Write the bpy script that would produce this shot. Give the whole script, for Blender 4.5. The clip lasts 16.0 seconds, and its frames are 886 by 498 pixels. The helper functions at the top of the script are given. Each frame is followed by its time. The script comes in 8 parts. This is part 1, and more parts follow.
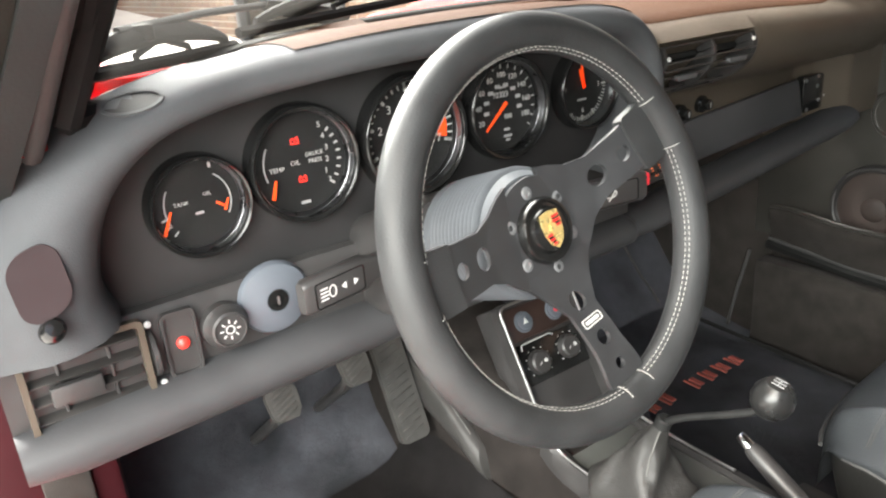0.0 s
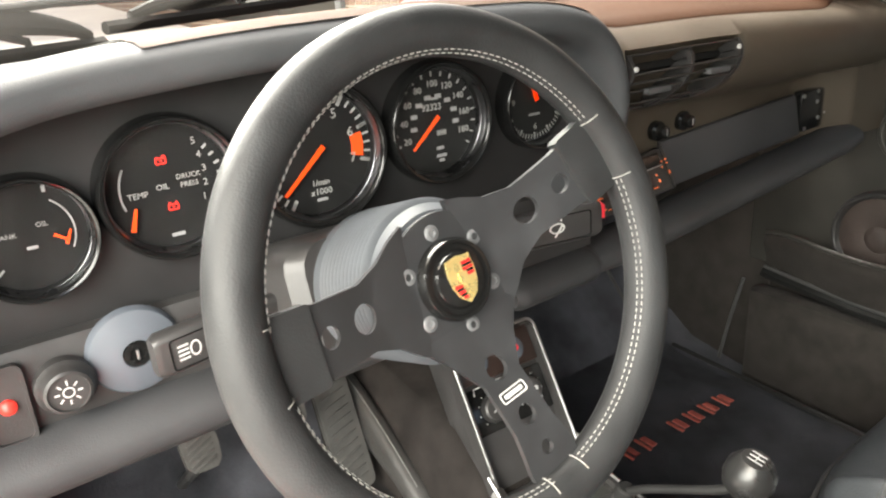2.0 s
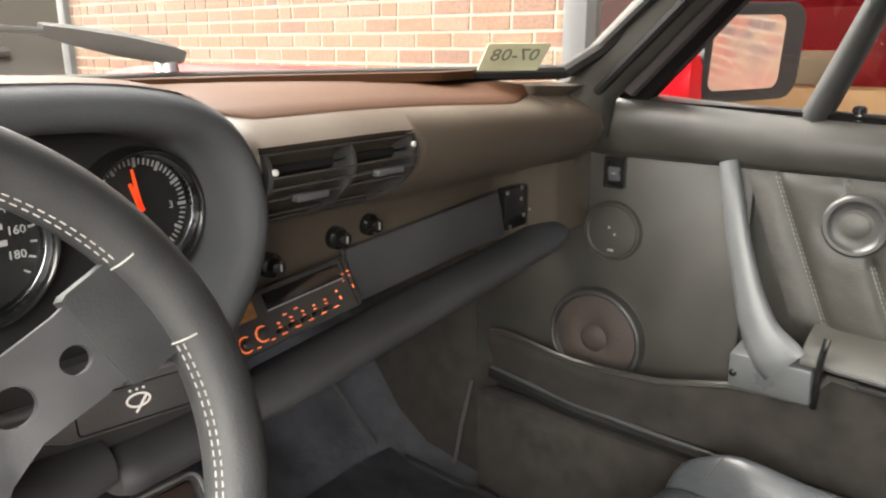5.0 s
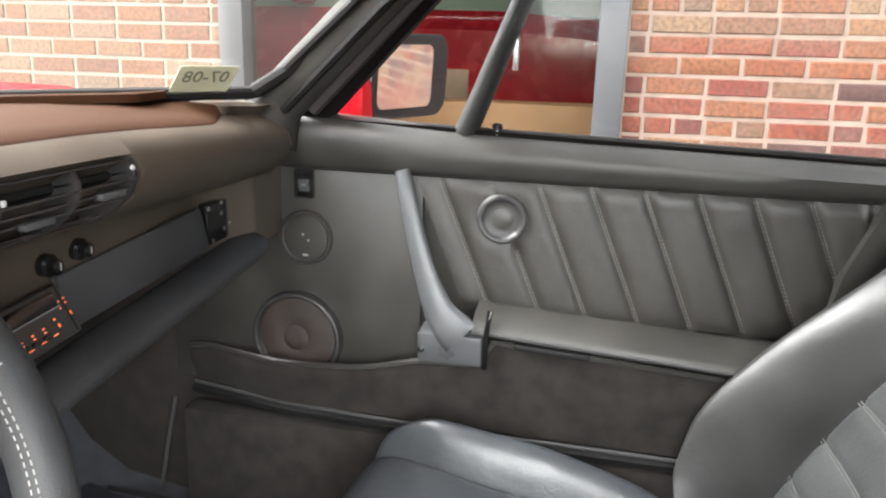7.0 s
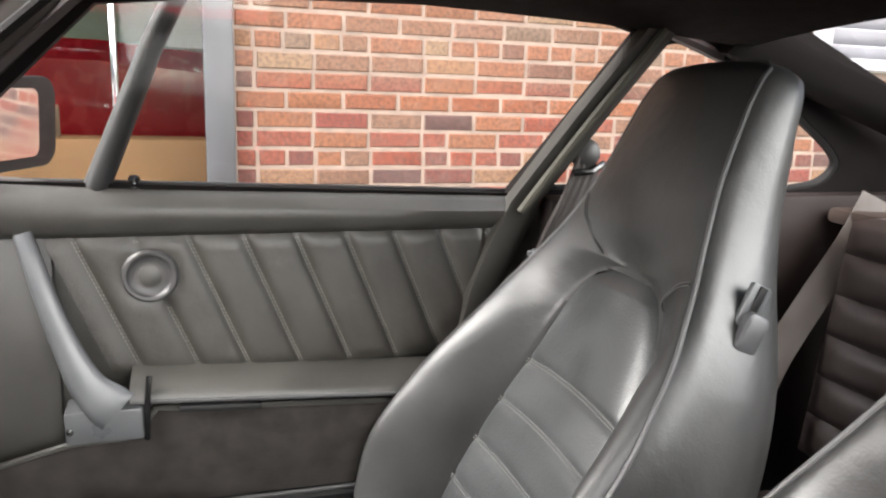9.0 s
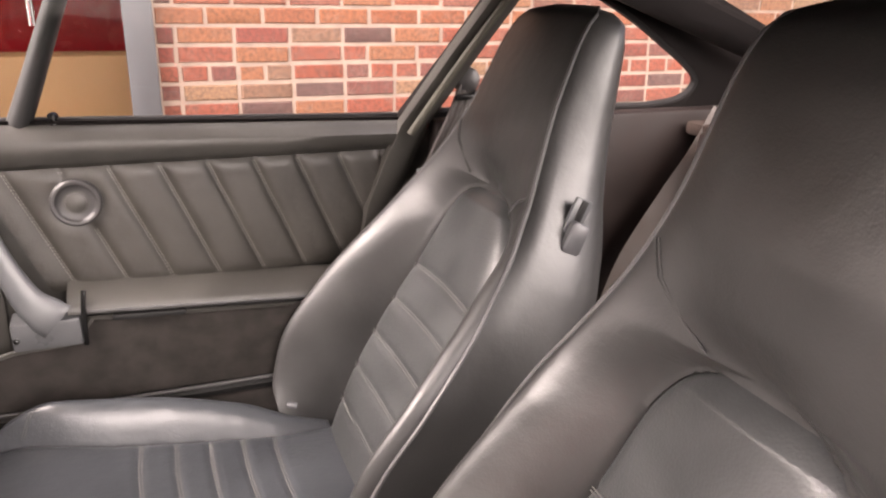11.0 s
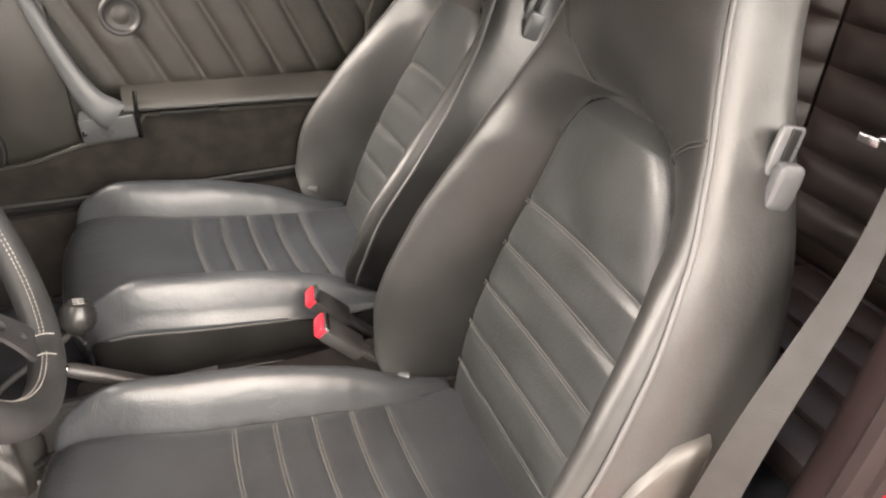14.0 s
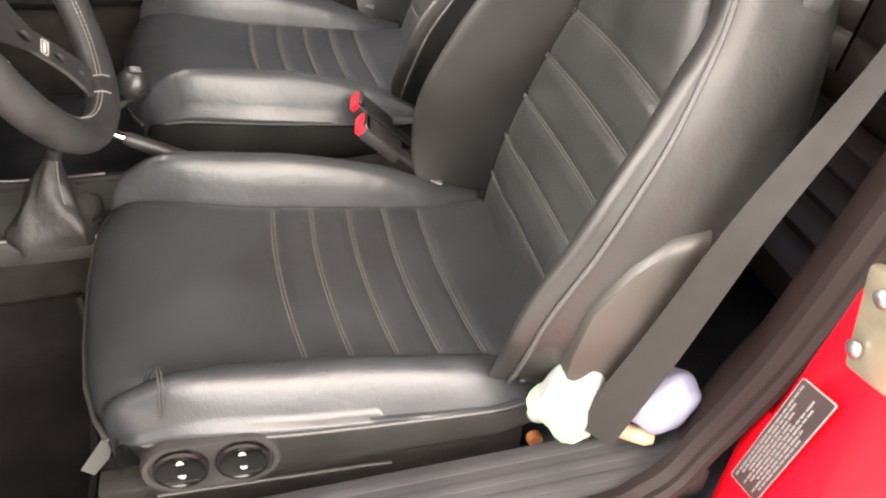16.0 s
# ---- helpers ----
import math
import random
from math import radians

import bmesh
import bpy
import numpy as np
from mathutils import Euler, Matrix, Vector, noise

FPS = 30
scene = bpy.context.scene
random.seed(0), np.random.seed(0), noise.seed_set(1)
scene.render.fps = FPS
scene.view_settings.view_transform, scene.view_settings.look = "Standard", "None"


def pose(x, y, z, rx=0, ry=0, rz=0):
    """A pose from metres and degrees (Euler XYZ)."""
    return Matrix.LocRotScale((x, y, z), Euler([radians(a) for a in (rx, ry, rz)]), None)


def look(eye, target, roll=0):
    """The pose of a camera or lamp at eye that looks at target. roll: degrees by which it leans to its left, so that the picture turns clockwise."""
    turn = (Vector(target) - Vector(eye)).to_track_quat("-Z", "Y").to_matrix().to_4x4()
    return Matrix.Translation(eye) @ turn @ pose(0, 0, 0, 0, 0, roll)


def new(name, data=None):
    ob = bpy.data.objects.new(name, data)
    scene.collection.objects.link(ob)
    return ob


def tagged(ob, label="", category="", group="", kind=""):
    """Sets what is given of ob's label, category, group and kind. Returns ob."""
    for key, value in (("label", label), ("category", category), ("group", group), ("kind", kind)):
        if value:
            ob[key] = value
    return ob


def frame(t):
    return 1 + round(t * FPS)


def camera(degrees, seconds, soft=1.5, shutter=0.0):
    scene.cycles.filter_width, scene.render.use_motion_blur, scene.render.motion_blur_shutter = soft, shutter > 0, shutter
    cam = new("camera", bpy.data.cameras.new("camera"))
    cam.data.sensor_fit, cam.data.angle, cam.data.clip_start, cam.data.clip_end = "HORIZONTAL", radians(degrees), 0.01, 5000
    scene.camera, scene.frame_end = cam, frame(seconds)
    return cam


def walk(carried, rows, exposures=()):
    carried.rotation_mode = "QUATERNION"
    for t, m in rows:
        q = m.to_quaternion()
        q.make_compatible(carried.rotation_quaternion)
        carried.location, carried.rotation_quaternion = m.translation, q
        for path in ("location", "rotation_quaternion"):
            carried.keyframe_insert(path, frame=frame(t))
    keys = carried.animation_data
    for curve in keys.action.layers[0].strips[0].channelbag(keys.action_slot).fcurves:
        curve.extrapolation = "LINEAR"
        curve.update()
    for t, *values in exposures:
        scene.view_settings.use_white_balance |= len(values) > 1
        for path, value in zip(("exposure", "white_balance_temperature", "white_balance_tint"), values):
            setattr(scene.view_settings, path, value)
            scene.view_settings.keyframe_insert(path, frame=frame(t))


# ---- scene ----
cam = camera(61.1, 16.0, soft=2.2)
PATH = [
    (0, (-0.732, -0.443, 1.043), (0.318, 1.099, 0.322), -4.5),
    (0.5, (-0.696, -0.467, 1.044), (0.331, 1.109, 0.367), -4.0),
    (1, (-0.665, -0.437, 1.052), (0.344, 1.16, 0.394), -3.9),
    (1.5, (-0.61, -0.387, 1.038), (0.402, 1.202, 0.368), -3.8),
    (2, (-0.589, -0.385, 1.02), (0.448, 1.174, 0.318), -3.6),
    (2.5, (-0.565, -0.411, 1.03), (0.525, 1.117, 0.34), -3.3),
    (3, (-0.518, -0.421, 1.036), (0.633, 1.076, 0.377), -3.0),
    (3.5, (-0.461, -0.407, 1.038), (0.754, 1.059, 0.428), -2.9),
    (3.7, (-0.44, -0.397, 1.034), (0.801, 1.056, 0.444), -2.8),
    (5.8, (-0.37, -0.318, 1.008), (1.304, 0.639, 0.475), 1.3),
    (6, (-0.382, -0.32, 1.013), (1.327, 0.569, 0.474), 1.5),
    (6.5, (-0.445, -0.318, 1.029), (1.37, 0.342, 0.512), 1.8),
    (7, (-0.486, -0.321, 1.035), (1.407, 0.084, 0.535), 1.7),
    (7.5, (-0.506, -0.32, 1.02), (1.433, -0.174, 0.552), 1.5),
    (8, (-0.514, -0.306, 1.02), (1.435, -0.4, 0.58), 1.3),
    (8.5, (-0.507, -0.291, 1.024), (1.422, -0.617, 0.609), 1.3),
    (9, (-0.49, -0.247, 1.067), (1.373, -0.85, 0.659), 1.9),
    (9.2, (-0.479, -0.229, 1.082), (1.346, -0.914, 0.634), 2.5),
    (11.3, (-0.713, -0.305, 1.17), (1.007, -1.048, 0.468), 1.6),
    (11.5, (-0.734, -0.322, 1.209), (0.955, -1.132, 0.507), 1.4),
    (11.8, (-0.767, -0.340, 1.214), (0.894, -1.207, 0.516), 0.2),
    (12, (-0.789, -0.352, 1.203), (0.853, -1.257, 0.509), -0.6),
    (12.5, (-0.838, -0.329, 1.181), (0.79, -1.209, 0.421), -1.7),
    (13, (-0.882, -0.298, 1.166), (0.746, -1.096, 0.322), -2.3),
    (13.5, (-0.93, -0.264, 1.147), (0.692, -0.958, 0.206), -1.8),
    (14, (-0.967, -0.237, 1.137), (0.648, -0.83, 0.117), -0.8),
    (14.5, (-0.993, -0.218, 1.122), (0.605, -0.709, 0.024), 0.2),
    (15, (-1.017, -0.212, 1.103), (0.547, -0.625, -0.073), 1.0),
    (15.5, (-1.041, -0.212, 1.093), (0.478, -0.589, -0.152), 1.6),
    (16, (-1.06, -0.243, 1.08), (0.411, -0.64, -0.215), 2.2),
]
EXPOSURES = [(0.0, 2.06, 7400, 12), (1.5, 2.05, 7700, 12), (2.5, 2.10, 7950, 12), (3.5, 2.18, 8300, 13), (6.0, 2.14, 7250, 14), (7.0, 2.06, 7050, 14), (9.0, 1.94, 7250, 17), (11.5, 2.06, 8300, 31), (12.5, 1.78, 8450, 18), (14.5, 1.66, 8150, 21), (16.0, 1.40, 8050, 21)]
walk(cam, [(t, look(eye, target, roll)) for t, eye, target, roll in PATH], EXPOSURES)

# ---- light ----
SUN_EL, SUN_AZ = radians(48), radians(250)
world = bpy.data.worlds.new("sky")
scene.world = world
world.use_nodes = True
wn, wl = world.node_tree.nodes, world.node_tree.links
sky = wn.new("ShaderNodeTexSky")
sky.sky_type, sky.sun_disc, sky.sun_elevation, sky.sun_rotation = "NISHITA", False, SUN_EL, SUN_AZ
sky.dust_density, sky.ozone_density = 3.0, 1.0
wl.new(sky.outputs[0], wn["Background"].inputs[0])
wn["Background"].inputs[1].default_value = 0.11
sun = new("sun", bpy.data.lights.new("sun", "SUN"))
sun.data.energy, sun.data.angle, sun.data.color = 0.14, radians(14), (1.0, 0.93, 0.84)
# added lamp out beyond the driver's side, fills the cabin like open sky
door_fill = new("door_fill_light", bpy.data.lights.new("door_fill_light", "AREA"))
door_fill.data.shape, door_fill.data.size, door_fill.data.size_y = "RECTANGLE", 6.8, 3.1
door_fill.data.energy, door_fill.data.color = 420.0, (0.86, 0.955, 1.0)
door_fill.matrix_world = look((-3.9, -2.1, 2.65), (0.2, 0.1, 0.72))
# added lamp ahead of the car, in place of bright sky there
front_fill = new("front_fill_light", bpy.data.lights.new("front_fill_light", "AREA"))
front_fill.data.shape, front_fill.data.size, front_fill.data.size_y = "RECTANGLE", 9.0, 11.0
front_fill.data.energy, front_fill.data.color = 1450.0, (0.90, 0.96, 1.0)
front_fill.data.spread = radians(90)
front_fill.matrix_world = look((-0.6, 6.1, 6.1), (0.0, -0.4, 1.0))
sun.matrix_world = look((-6.0, 2.2, 7.5), (0, 0, 0))


# ---- materials ----
def ramp_node(nodes, stops):
    r = nodes.new("ShaderNodeValToRGB")
    els = r.color_ramp.elements
    while len(els) < len(stops):
        els.new(0.5)
    for e, (p, c) in zip(els, stops):
        e.position, e.color = p, (*c, 1)
    return r


def mat(name, col, rough=0.5, metal=0.0, var=0.15, scale=12.0, bump=0.0, bscale=300.0, grain="noise", rvar=0.08, coat=0.0,
        coarse=0.0, cscale=8.0, spec=0.5, sheen=0.0, crease=0.0):
    m = bpy.data.materials.new(name)
    m.use_nodes = True
    n, l = m.node_tree.nodes, m.node_tree.links
    b = n["Principled BSDF"]
    b.inputs["Metallic"].default_value = metal
    b.inputs["Specular IOR Level"].default_value = spec
    b.inputs["Coat Weight"].default_value = coat
    b.inputs["Coat Roughness"].default_value = 0.03
    b.inputs["Sheen Weight"].default_value = sheen
    tc = n.new("ShaderNodeTexCoord")
    a = n.new("ShaderNodeTexNoise")
    a.inputs["Scale"].default_value, a.inputs["Detail"].default_value = scale, 6
    l.new(tc.outputs["Object"], a.inputs["Vector"])
    lo = [c * (1 - var) for c in col]
    hi = [min(1, c * (1 + var)) for c in col]
    r = ramp_node(n, [(0.3, lo), (0.7, hi)])
    l.new(a.outputs["Fac"], r.inputs[0])
    l.new(r.outputs[0], b.inputs["Base Color"])
    mr = n.new("ShaderNodeMapRange")
    mr.inputs[1].default_value, mr.inputs[2].default_value = 0.3, 0.7
    mr.inputs[3].default_value, mr.inputs[4].default_value = max(0.02, rough - rvar), min(1, rough + rvar)
    l.new(a.outputs["Fac"], mr.inputs[0])
    l.new(mr.outputs[0], b.inputs["Roughness"])
    last = None
    for strength, sc, kind in ((coarse, cscale, "noise"), (bump, bscale, grain)):
        if not strength:
            continue
        t = n.new("ShaderNodeTexNoise" if kind == "noise" else "ShaderNodeTexVoronoi")
        t.inputs["Scale"].default_value = sc
        if kind == "noise":
            t.inputs["Detail"].default_value = 4
        l.new(tc.outputs["Object"], t.inputs["Vector"])
        bp = n.new("ShaderNodeBump")
        bp.inputs["Strength"].default_value = strength
        bp.inputs["Distance"].default_value = 0.02 if sc < 50 else 0.002
        l.new(t.outputs[0], bp.inputs["Height"])
        if last:
            l.new(last.outputs[0], bp.inputs["Normal"])
        last = bp
    if crease:
        # fine wandering creases in patches
        wob = n.new("ShaderNodeTexNoise")
        wob.inputs["Scale"].default_value, wob.inputs["Detail"].default_value = 9.0, 3
        l.new(tc.outputs["Object"], wob.inputs["Vector"])
        add = n.new("ShaderNodeVectorMath")
        add.operation = "MULTIPLY_ADD"
        add.inputs[1].default_value = (0.10, 0.10, 0.10)
        l.new(wob.outputs["Color"], add.inputs[0])
        l.new(tc.outputs["Object"], add.inputs[2])
        vo = n.new("ShaderNodeTexVoronoi")
        vo.feature = "DISTANCE_TO_EDGE"
        vo.inputs["Scale"].default_value = 48.0
        l.new(add.outputs[0], vo.inputs["Vector"])
        rr = n.new("ShaderNodeMapRange")
        rr.inputs[1].default_value, rr.inputs[2].default_value = 0.0, 0.07
        l.new(vo.outputs["Distance"], rr.inputs[0])
        pt = n.new("ShaderNodeTexNoise")
        pt.inputs["Scale"].default_value = 5.0
        l.new(tc.outputs["Object"], pt.inputs["Vector"])
        pm = n.new("ShaderNodeMapRange")
        pm.inputs[1].default_value, pm.inputs[2].default_value = 0.50, 0.62
        pm.inputs[4].default_value = crease
        l.new(pt.outputs["Fac"], pm.inputs[0])
        bc = n.new("ShaderNodeBump")
        bc.inputs["Distance"].default_value = 0.0025
        l.new(pm.outputs[0], bc.inputs["Strength"])
        l.new(rr.outputs[0], bc.inputs["Height"])
        if last:
            l.new(last.outputs[0], bc.inputs["Normal"])
        last = bc
    if last:
        l.new(last.outputs[0], b.inputs["Normal"])
    return m


def glass_mat(name, tint=(1, 1, 1), rough=0.0, base=0.04, top=0.8, haze=0.0):
    """A single sheet: clear, with gloss that grows towards grazing, and veiling haze put in as a pale film."""
    m = bpy.data.materials.new(name)
    m.use_nodes = True
    n, l = m.node_tree.nodes, m.node_tree.links
    n.remove(n["Principled BSDF"])
    mix, tr, gl, lw, pw, ma = (n.new(k) for k in ("ShaderNodeMixShader", "ShaderNodeBsdfTransparent", "ShaderNodeBsdfGlossy", "ShaderNodeLayerWeight", "ShaderNodeMath", "ShaderNodeMath"))
    tr.inputs[0].default_value = (*tint, 1)
    gl.inputs["Roughness"].default_value = rough
    lw.inputs[0].default_value = 0.5
    pw.operation, pw.inputs[1].default_value = "POWER", 5.0
    ma.operation, ma.inputs[1].default_value, ma.inputs[2].default_value = "MULTIPLY_ADD", top, base
    l.new(lw.outputs["Facing"], pw.inputs[0])
    l.new(pw.outputs[0], ma.inputs[0])
    l.new(ma.outputs[0], mix.inputs[0])
    l.new(tr.outputs[0], mix.inputs[1])
    l.new(gl.outputs[0], mix.inputs[2])
    last = mix
    if haze:
        film, di, tl = n.new("ShaderNodeMixShader"), n.new("ShaderNodeBsdfTranslucent"), n.new("ShaderNodeTexNoise")
        tl.inputs["Scale"].default_value = 3.0
        mr = n.new("ShaderNodeMapRange")
        mr.inputs[3].default_value, mr.inputs[4].default_value = haze * 0.6, haze * 1.4
        l.new(tl.outputs[0], mr.inputs[0])
        l.new(mr.outputs[0], film.inputs[0])
        di.inputs[0].default_value = (0.85, 0.82, 0.76, 1)
        l.new(mix.outputs[0], film.inputs[1])
        l.new(di.outputs[0], film.inputs[2])
        last = film
    l.new(last.outputs[0], n["Material Output"].inputs[0])
    return m


def glow_mat(name, col, strength):
    m = mat(name, col, 0.4, var=0.02)
    b = m.node_tree.nodes["Principled BSDF"]
    b.inputs["Emission Color"].default_value, b.inputs["Emission Strength"].default_value = (*col, 1), strength
    return m


def brick_mat(name, per_island=False):
    m = bpy.data.materials.new(name)
    m.use_nodes = True
    n, l = m.node_tree.nodes, m.node_tree.links
    b = n["Principled BSDF"]
    b.inputs["Roughness"].default_value = 0.9
    if per_island:
        rnd = n.new("ShaderNodeNewGeometry").outputs["Random Per Island"]
    else:
        rnd = n.new("ShaderNodeObjectInfo").outputs["Random"]
    r = ramp_node(n, [(0.0, (0.56, 0.105, 0.042)), (0.2, (0.53, 0.115, 0.055)), (0.36, (0.34, 0.08, 0.055)), (0.46, (0.58, 0.20, 0.08)),
                      (0.58, (0.44, 0.21, 0.12)), (0.70, (0.22, 0.085, 0.07)), (0.80, (0.57, 0.29, 0.15)), (0.90, (0.46, 0.08, 0.045)), (1.0, (0.5, 0.12, 0.06))])
    r.color_ramp.interpolation = "CONSTANT"
    l.new(rnd, r.inputs[0])
    tc = n.new("ShaderNodeTexCoord")
    geo = n.new("ShaderNodeNewGeometry")
    # sunlight on the stretch past the shop window is put in as tan bricks
    sep = n.new("ShaderNodeSeparateXYZ")
    l.new(geo.outputs["Position"], sep.inputs[0])
    st = n.new("ShaderNodeMapRange")
    st.inputs[1].default_value, st.inputs[2].default_value, st.inputs[4].default_value = 1.1, 1.2, 0.72
    l.new(sep.outputs["Y"], st.inputs[0])
    rt = ramp_node(n, [(0.0, (0.58, 0.31, 0.15)), (0.3, (0.60, 0.37, 0.20)), (0.55, (0.54, 0.23, 0.12)), (0.75, (0.62, 0.43, 0.27)), (1.0, (0.58, 0.34, 0.17))])
    rt.color_ramp.interpolation = "CONSTANT"
    l.new(rnd, rt.inputs[0])
    # upper courses are browner, one course below them is bright orange
    zr = n.new("ShaderNodeMapRange")
    zr.inputs[1].default_value, zr.inputs[2].default_value, zr.inputs[4].default_value = 1.04, 1.14, 0.50
    l.new(sep.outputs["Z"], zr.inputs[0])
    mx = n.new("ShaderNodeMath")
    mx.operation = "MAXIMUM"
    l.new(st.outputs[0], mx.inputs[0])
    l.new(zr.outputs[0], mx.inputs[1])
    band = n.new("ShaderNodeMath")
    band.operation, band.inputs[1].default_value, band.inputs[2].default_value = "COMPARE", 1.023, 0.030
    l.new(sep.outputs["Z"], band.inputs[0])
    bk = n.new("ShaderNodeMath")
    bk.operation, bk.inputs[1].default_value = "MULTIPLY", 0.75
    l.new(band.outputs[0], bk.inputs[0])
    org = n.new("ShaderNodeMix")
    org.data_type = "RGBA"
    org.inputs[7].default_value = (0.60, 0.17, 0.05, 1)
    l.new(bk.outputs[0], org.inputs[0])
    l.new(r.outputs[0], org.inputs[6])
    tan = n.new("ShaderNodeMix")
    tan.data_type = "RGBA"
    l.new(mx.outputs[0], tan.inputs[0])
    l.new(org.outputs[2], tan.inputs[6])
    l.new(rt.outputs[0], tan.inputs[7])
    t = n.new("ShaderNodeTexNoise")
    t.inputs["Scale"].default_value, t.inputs["Detail"].default_value = 22, 7
    l.new(geo.outputs["Position"], t.inputs["Vector"])
    sm = ramp_node(n, [(0.50, (0.03, 0.03, 0.03)), (0.74, (0.36, 0.36, 0.36))])
    l.new(t.outputs["Fac"], sm.inputs[0])
    mix = n.new("ShaderNodeMix")
    mix.data_type = "RGBA"
    l.new(sm.outputs[0], mix.inputs[0])
    l.new(tan.outputs[2], mix.inputs[6])
    mix.inputs[7].default_value = (0.50, 0.34, 0.26, 1)
    t2 = n.new("ShaderNodeTexNoise")
    t2.inputs["Scale"].default_value, t2.inputs["Detail"].default_value = 70, 5
    l.new(geo.outputs["Position"], t2.inputs["Vector"])
    d = ramp_node(n, [(0.35, (0.105, 0.105, 0.105)), (0.6, (0.185, 0.185, 0.185))])
    l.new(t2.outputs["Fac"], d.inputs[0])
    mul = n.new("ShaderNodeMix")
    mul.data_type, mul.blend_type = "RGBA", "MULTIPLY"
    mul.inputs[0].default_value = 1
    l.new(mix.outputs[2], mul.inputs[6])
    l.new(d.outputs[0], mul.inputs[7])
    l.new(mul.outputs[2], b.inputs["Base Color"])
    bp = n.new("ShaderNodeBump")
    bp.inputs["Strength"].default_value, bp.inputs["Distance"].default_value = 0.4, 0.003
    l.new(t2.outputs["Fac"], bp.inputs["Height"])
    l.new(bp.outputs[0], b.inputs["Normal"])
    return m


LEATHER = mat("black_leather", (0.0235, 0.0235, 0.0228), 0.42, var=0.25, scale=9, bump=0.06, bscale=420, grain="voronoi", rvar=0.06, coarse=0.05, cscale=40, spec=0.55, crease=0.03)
# copy of the seat leather, sky sheen put in as lighter blue-grey
LEATHER_C = mat("cushion_leather_sheen", (0.040, 0.0440, 0.0485), 0.36, var=0.2, scale=9, bump=0.10, bscale=420, grain="voronoi", rvar=0.07, coarse=0.07, cscale=30, spec=0.62, crease=0.12)
LEATHER_R = mat("rear_leather", (0.024, 0.0175, 0.0160), 0.46, var=0.25, scale=12, bump=0.12, bscale=560, grain="voronoi", coarse=0.1, cscale=18)
LEATHER_IN = mat("black_leather_worn", (0.038, 0.0400, 0.0400), 0.38, var=0.25, scale=12, bump=0.12, bscale=330, grain="voronoi", rvar=0.08, coarse=0.16, cscale=65, spec=0.5, crease=0.05)
QUILT = mat("quilted_leather", (0.030, 0.0275, 0.0235), 0.40, var=0.2, scale=12, bump=0.14, bscale=520, grain="voronoi", rvar=0.06, coarse=0.08, cscale=40, spec=0.5)
RIM = mat("rim_leather", (0.024, 0.0250, 0.0260), 0.52, var=0.2, scale=30, bump=0.09, bscale=620, grain="voronoi", spec=0.32, coarse=0.05, cscale=60)
VINYL = mat("black_vinyl", (0.043, 0.0435, 0.0460), 0.52, var=0.2, scale=10, bump=0.12, bscale=900, grain="voronoi", spec=0.30)
HOOD = mat("hood_vinyl", (0.062, 0.065, 0.069), 0.62, var=0.2, scale=10, bump=0.14, bscale=900, grain="voronoi", spec=0.10)
# brown reflection of the brick wall, put into the vinyl's colour
VINYL_TOP = mat("brick_reflect_vinyl", (0.034, 0.0145, 0.0070), 0.72, var=0.15, scale=5, bump=0.12, bscale=900, grain="voronoi", spec=0.07)
VINYL_BR = mat("brown_black_vinyl", (0.070, 0.056, 0.043), 0.43, var=0.18, scale=7, bump=0.14, bscale=900, grain="voronoi", spec=0.34)
VINYL_D = mat("door_vinyl", (0.041, 0.0390, 0.0350), 0.38, var=0.25, scale=9, bump=0.14, bscale=720, grain="voronoi", coarse=0.08, cscale=9)
PLASTIC = mat("black_plastic", (0.034, 0.0325, 0.0325), 0.42, var=0.2, scale=25, bump=0.12, bscale=700)
PLASTIC_G = mat("grey_plastic", (0.062, 0.063, 0.066), 0.45, var=0.12, scale=30, bump=0.05, bscale=500)
STRAP = mat("satin_grey_strap", (0.080, 0.083, 0.086), 0.34, var=0.12, scale=20, bump=0.12, bscale=500)
ROSETTE = mat("rosette_grey", (0.085, 0.097, 0.115), 0.5, var=0.1, scale=25, bump=0.05, bscale=600)
GLOSSBLK = mat("gloss_black", (0.008, 0.008, 0.008), 0.18, var=0.1, scale=25)
DIAL = mat("dial_black", (0.013, 0.013, 0.013), 0.5, var=0.15, scale=40, spec=0.15)
FACEP = mat("binnacle_face", (0.021, 0.0205, 0.021), 0.62, var=0.2, scale=20, bump=0.1, bscale=800, spec=0.2)
DARKCHROME = mat("dark_chrome", (0.20, 0.20, 0.21), 0.30, 1.0, var=0.2, scale=40)
CHROME = mat("chrome", (0.75, 0.75, 0.76), 0.12, 1.0, var=0.05, scale=30)
STEEL = mat("satin_steel", (0.40, 0.40, 0.40), 0.38, 1.0, var=0.12, scale=60)
SPOKE = mat("black_anodised", (0.028, 0.0290, 0.0310), 0.40, 0.1, var=0.15, scale=40, bump=0.05, bscale=900)
CARPET = mat("charcoal_carpet", (0.056, 0.0590, 0.0680), 0.95, var=0.6, scale=7, bump=0.9, bscale=650, spec=0.10, sheen=0.06, coarse=0.3, cscale=20)
CARPET_B = mat("brown_black_carpet", (0.028, 0.0245, 0.0225), 0.88, var=0.3, scale=25, bump=0.7, bscale=700, sheen=0.04, spec=0.12)
MAT_D = mat("dark_mat_carpet", (0.020, 0.0185, 0.019), 0.95, var=0.4, scale=9, bump=0.9, bscale=650, spec=0.06, sheen=0.03, coarse=0.2, cscale=20)
MAT_RED = mat("red_stitch", (0.30, 0.07, 0.055), 0.85, var=0.2, scale=80, bump=0.4, bscale=800)
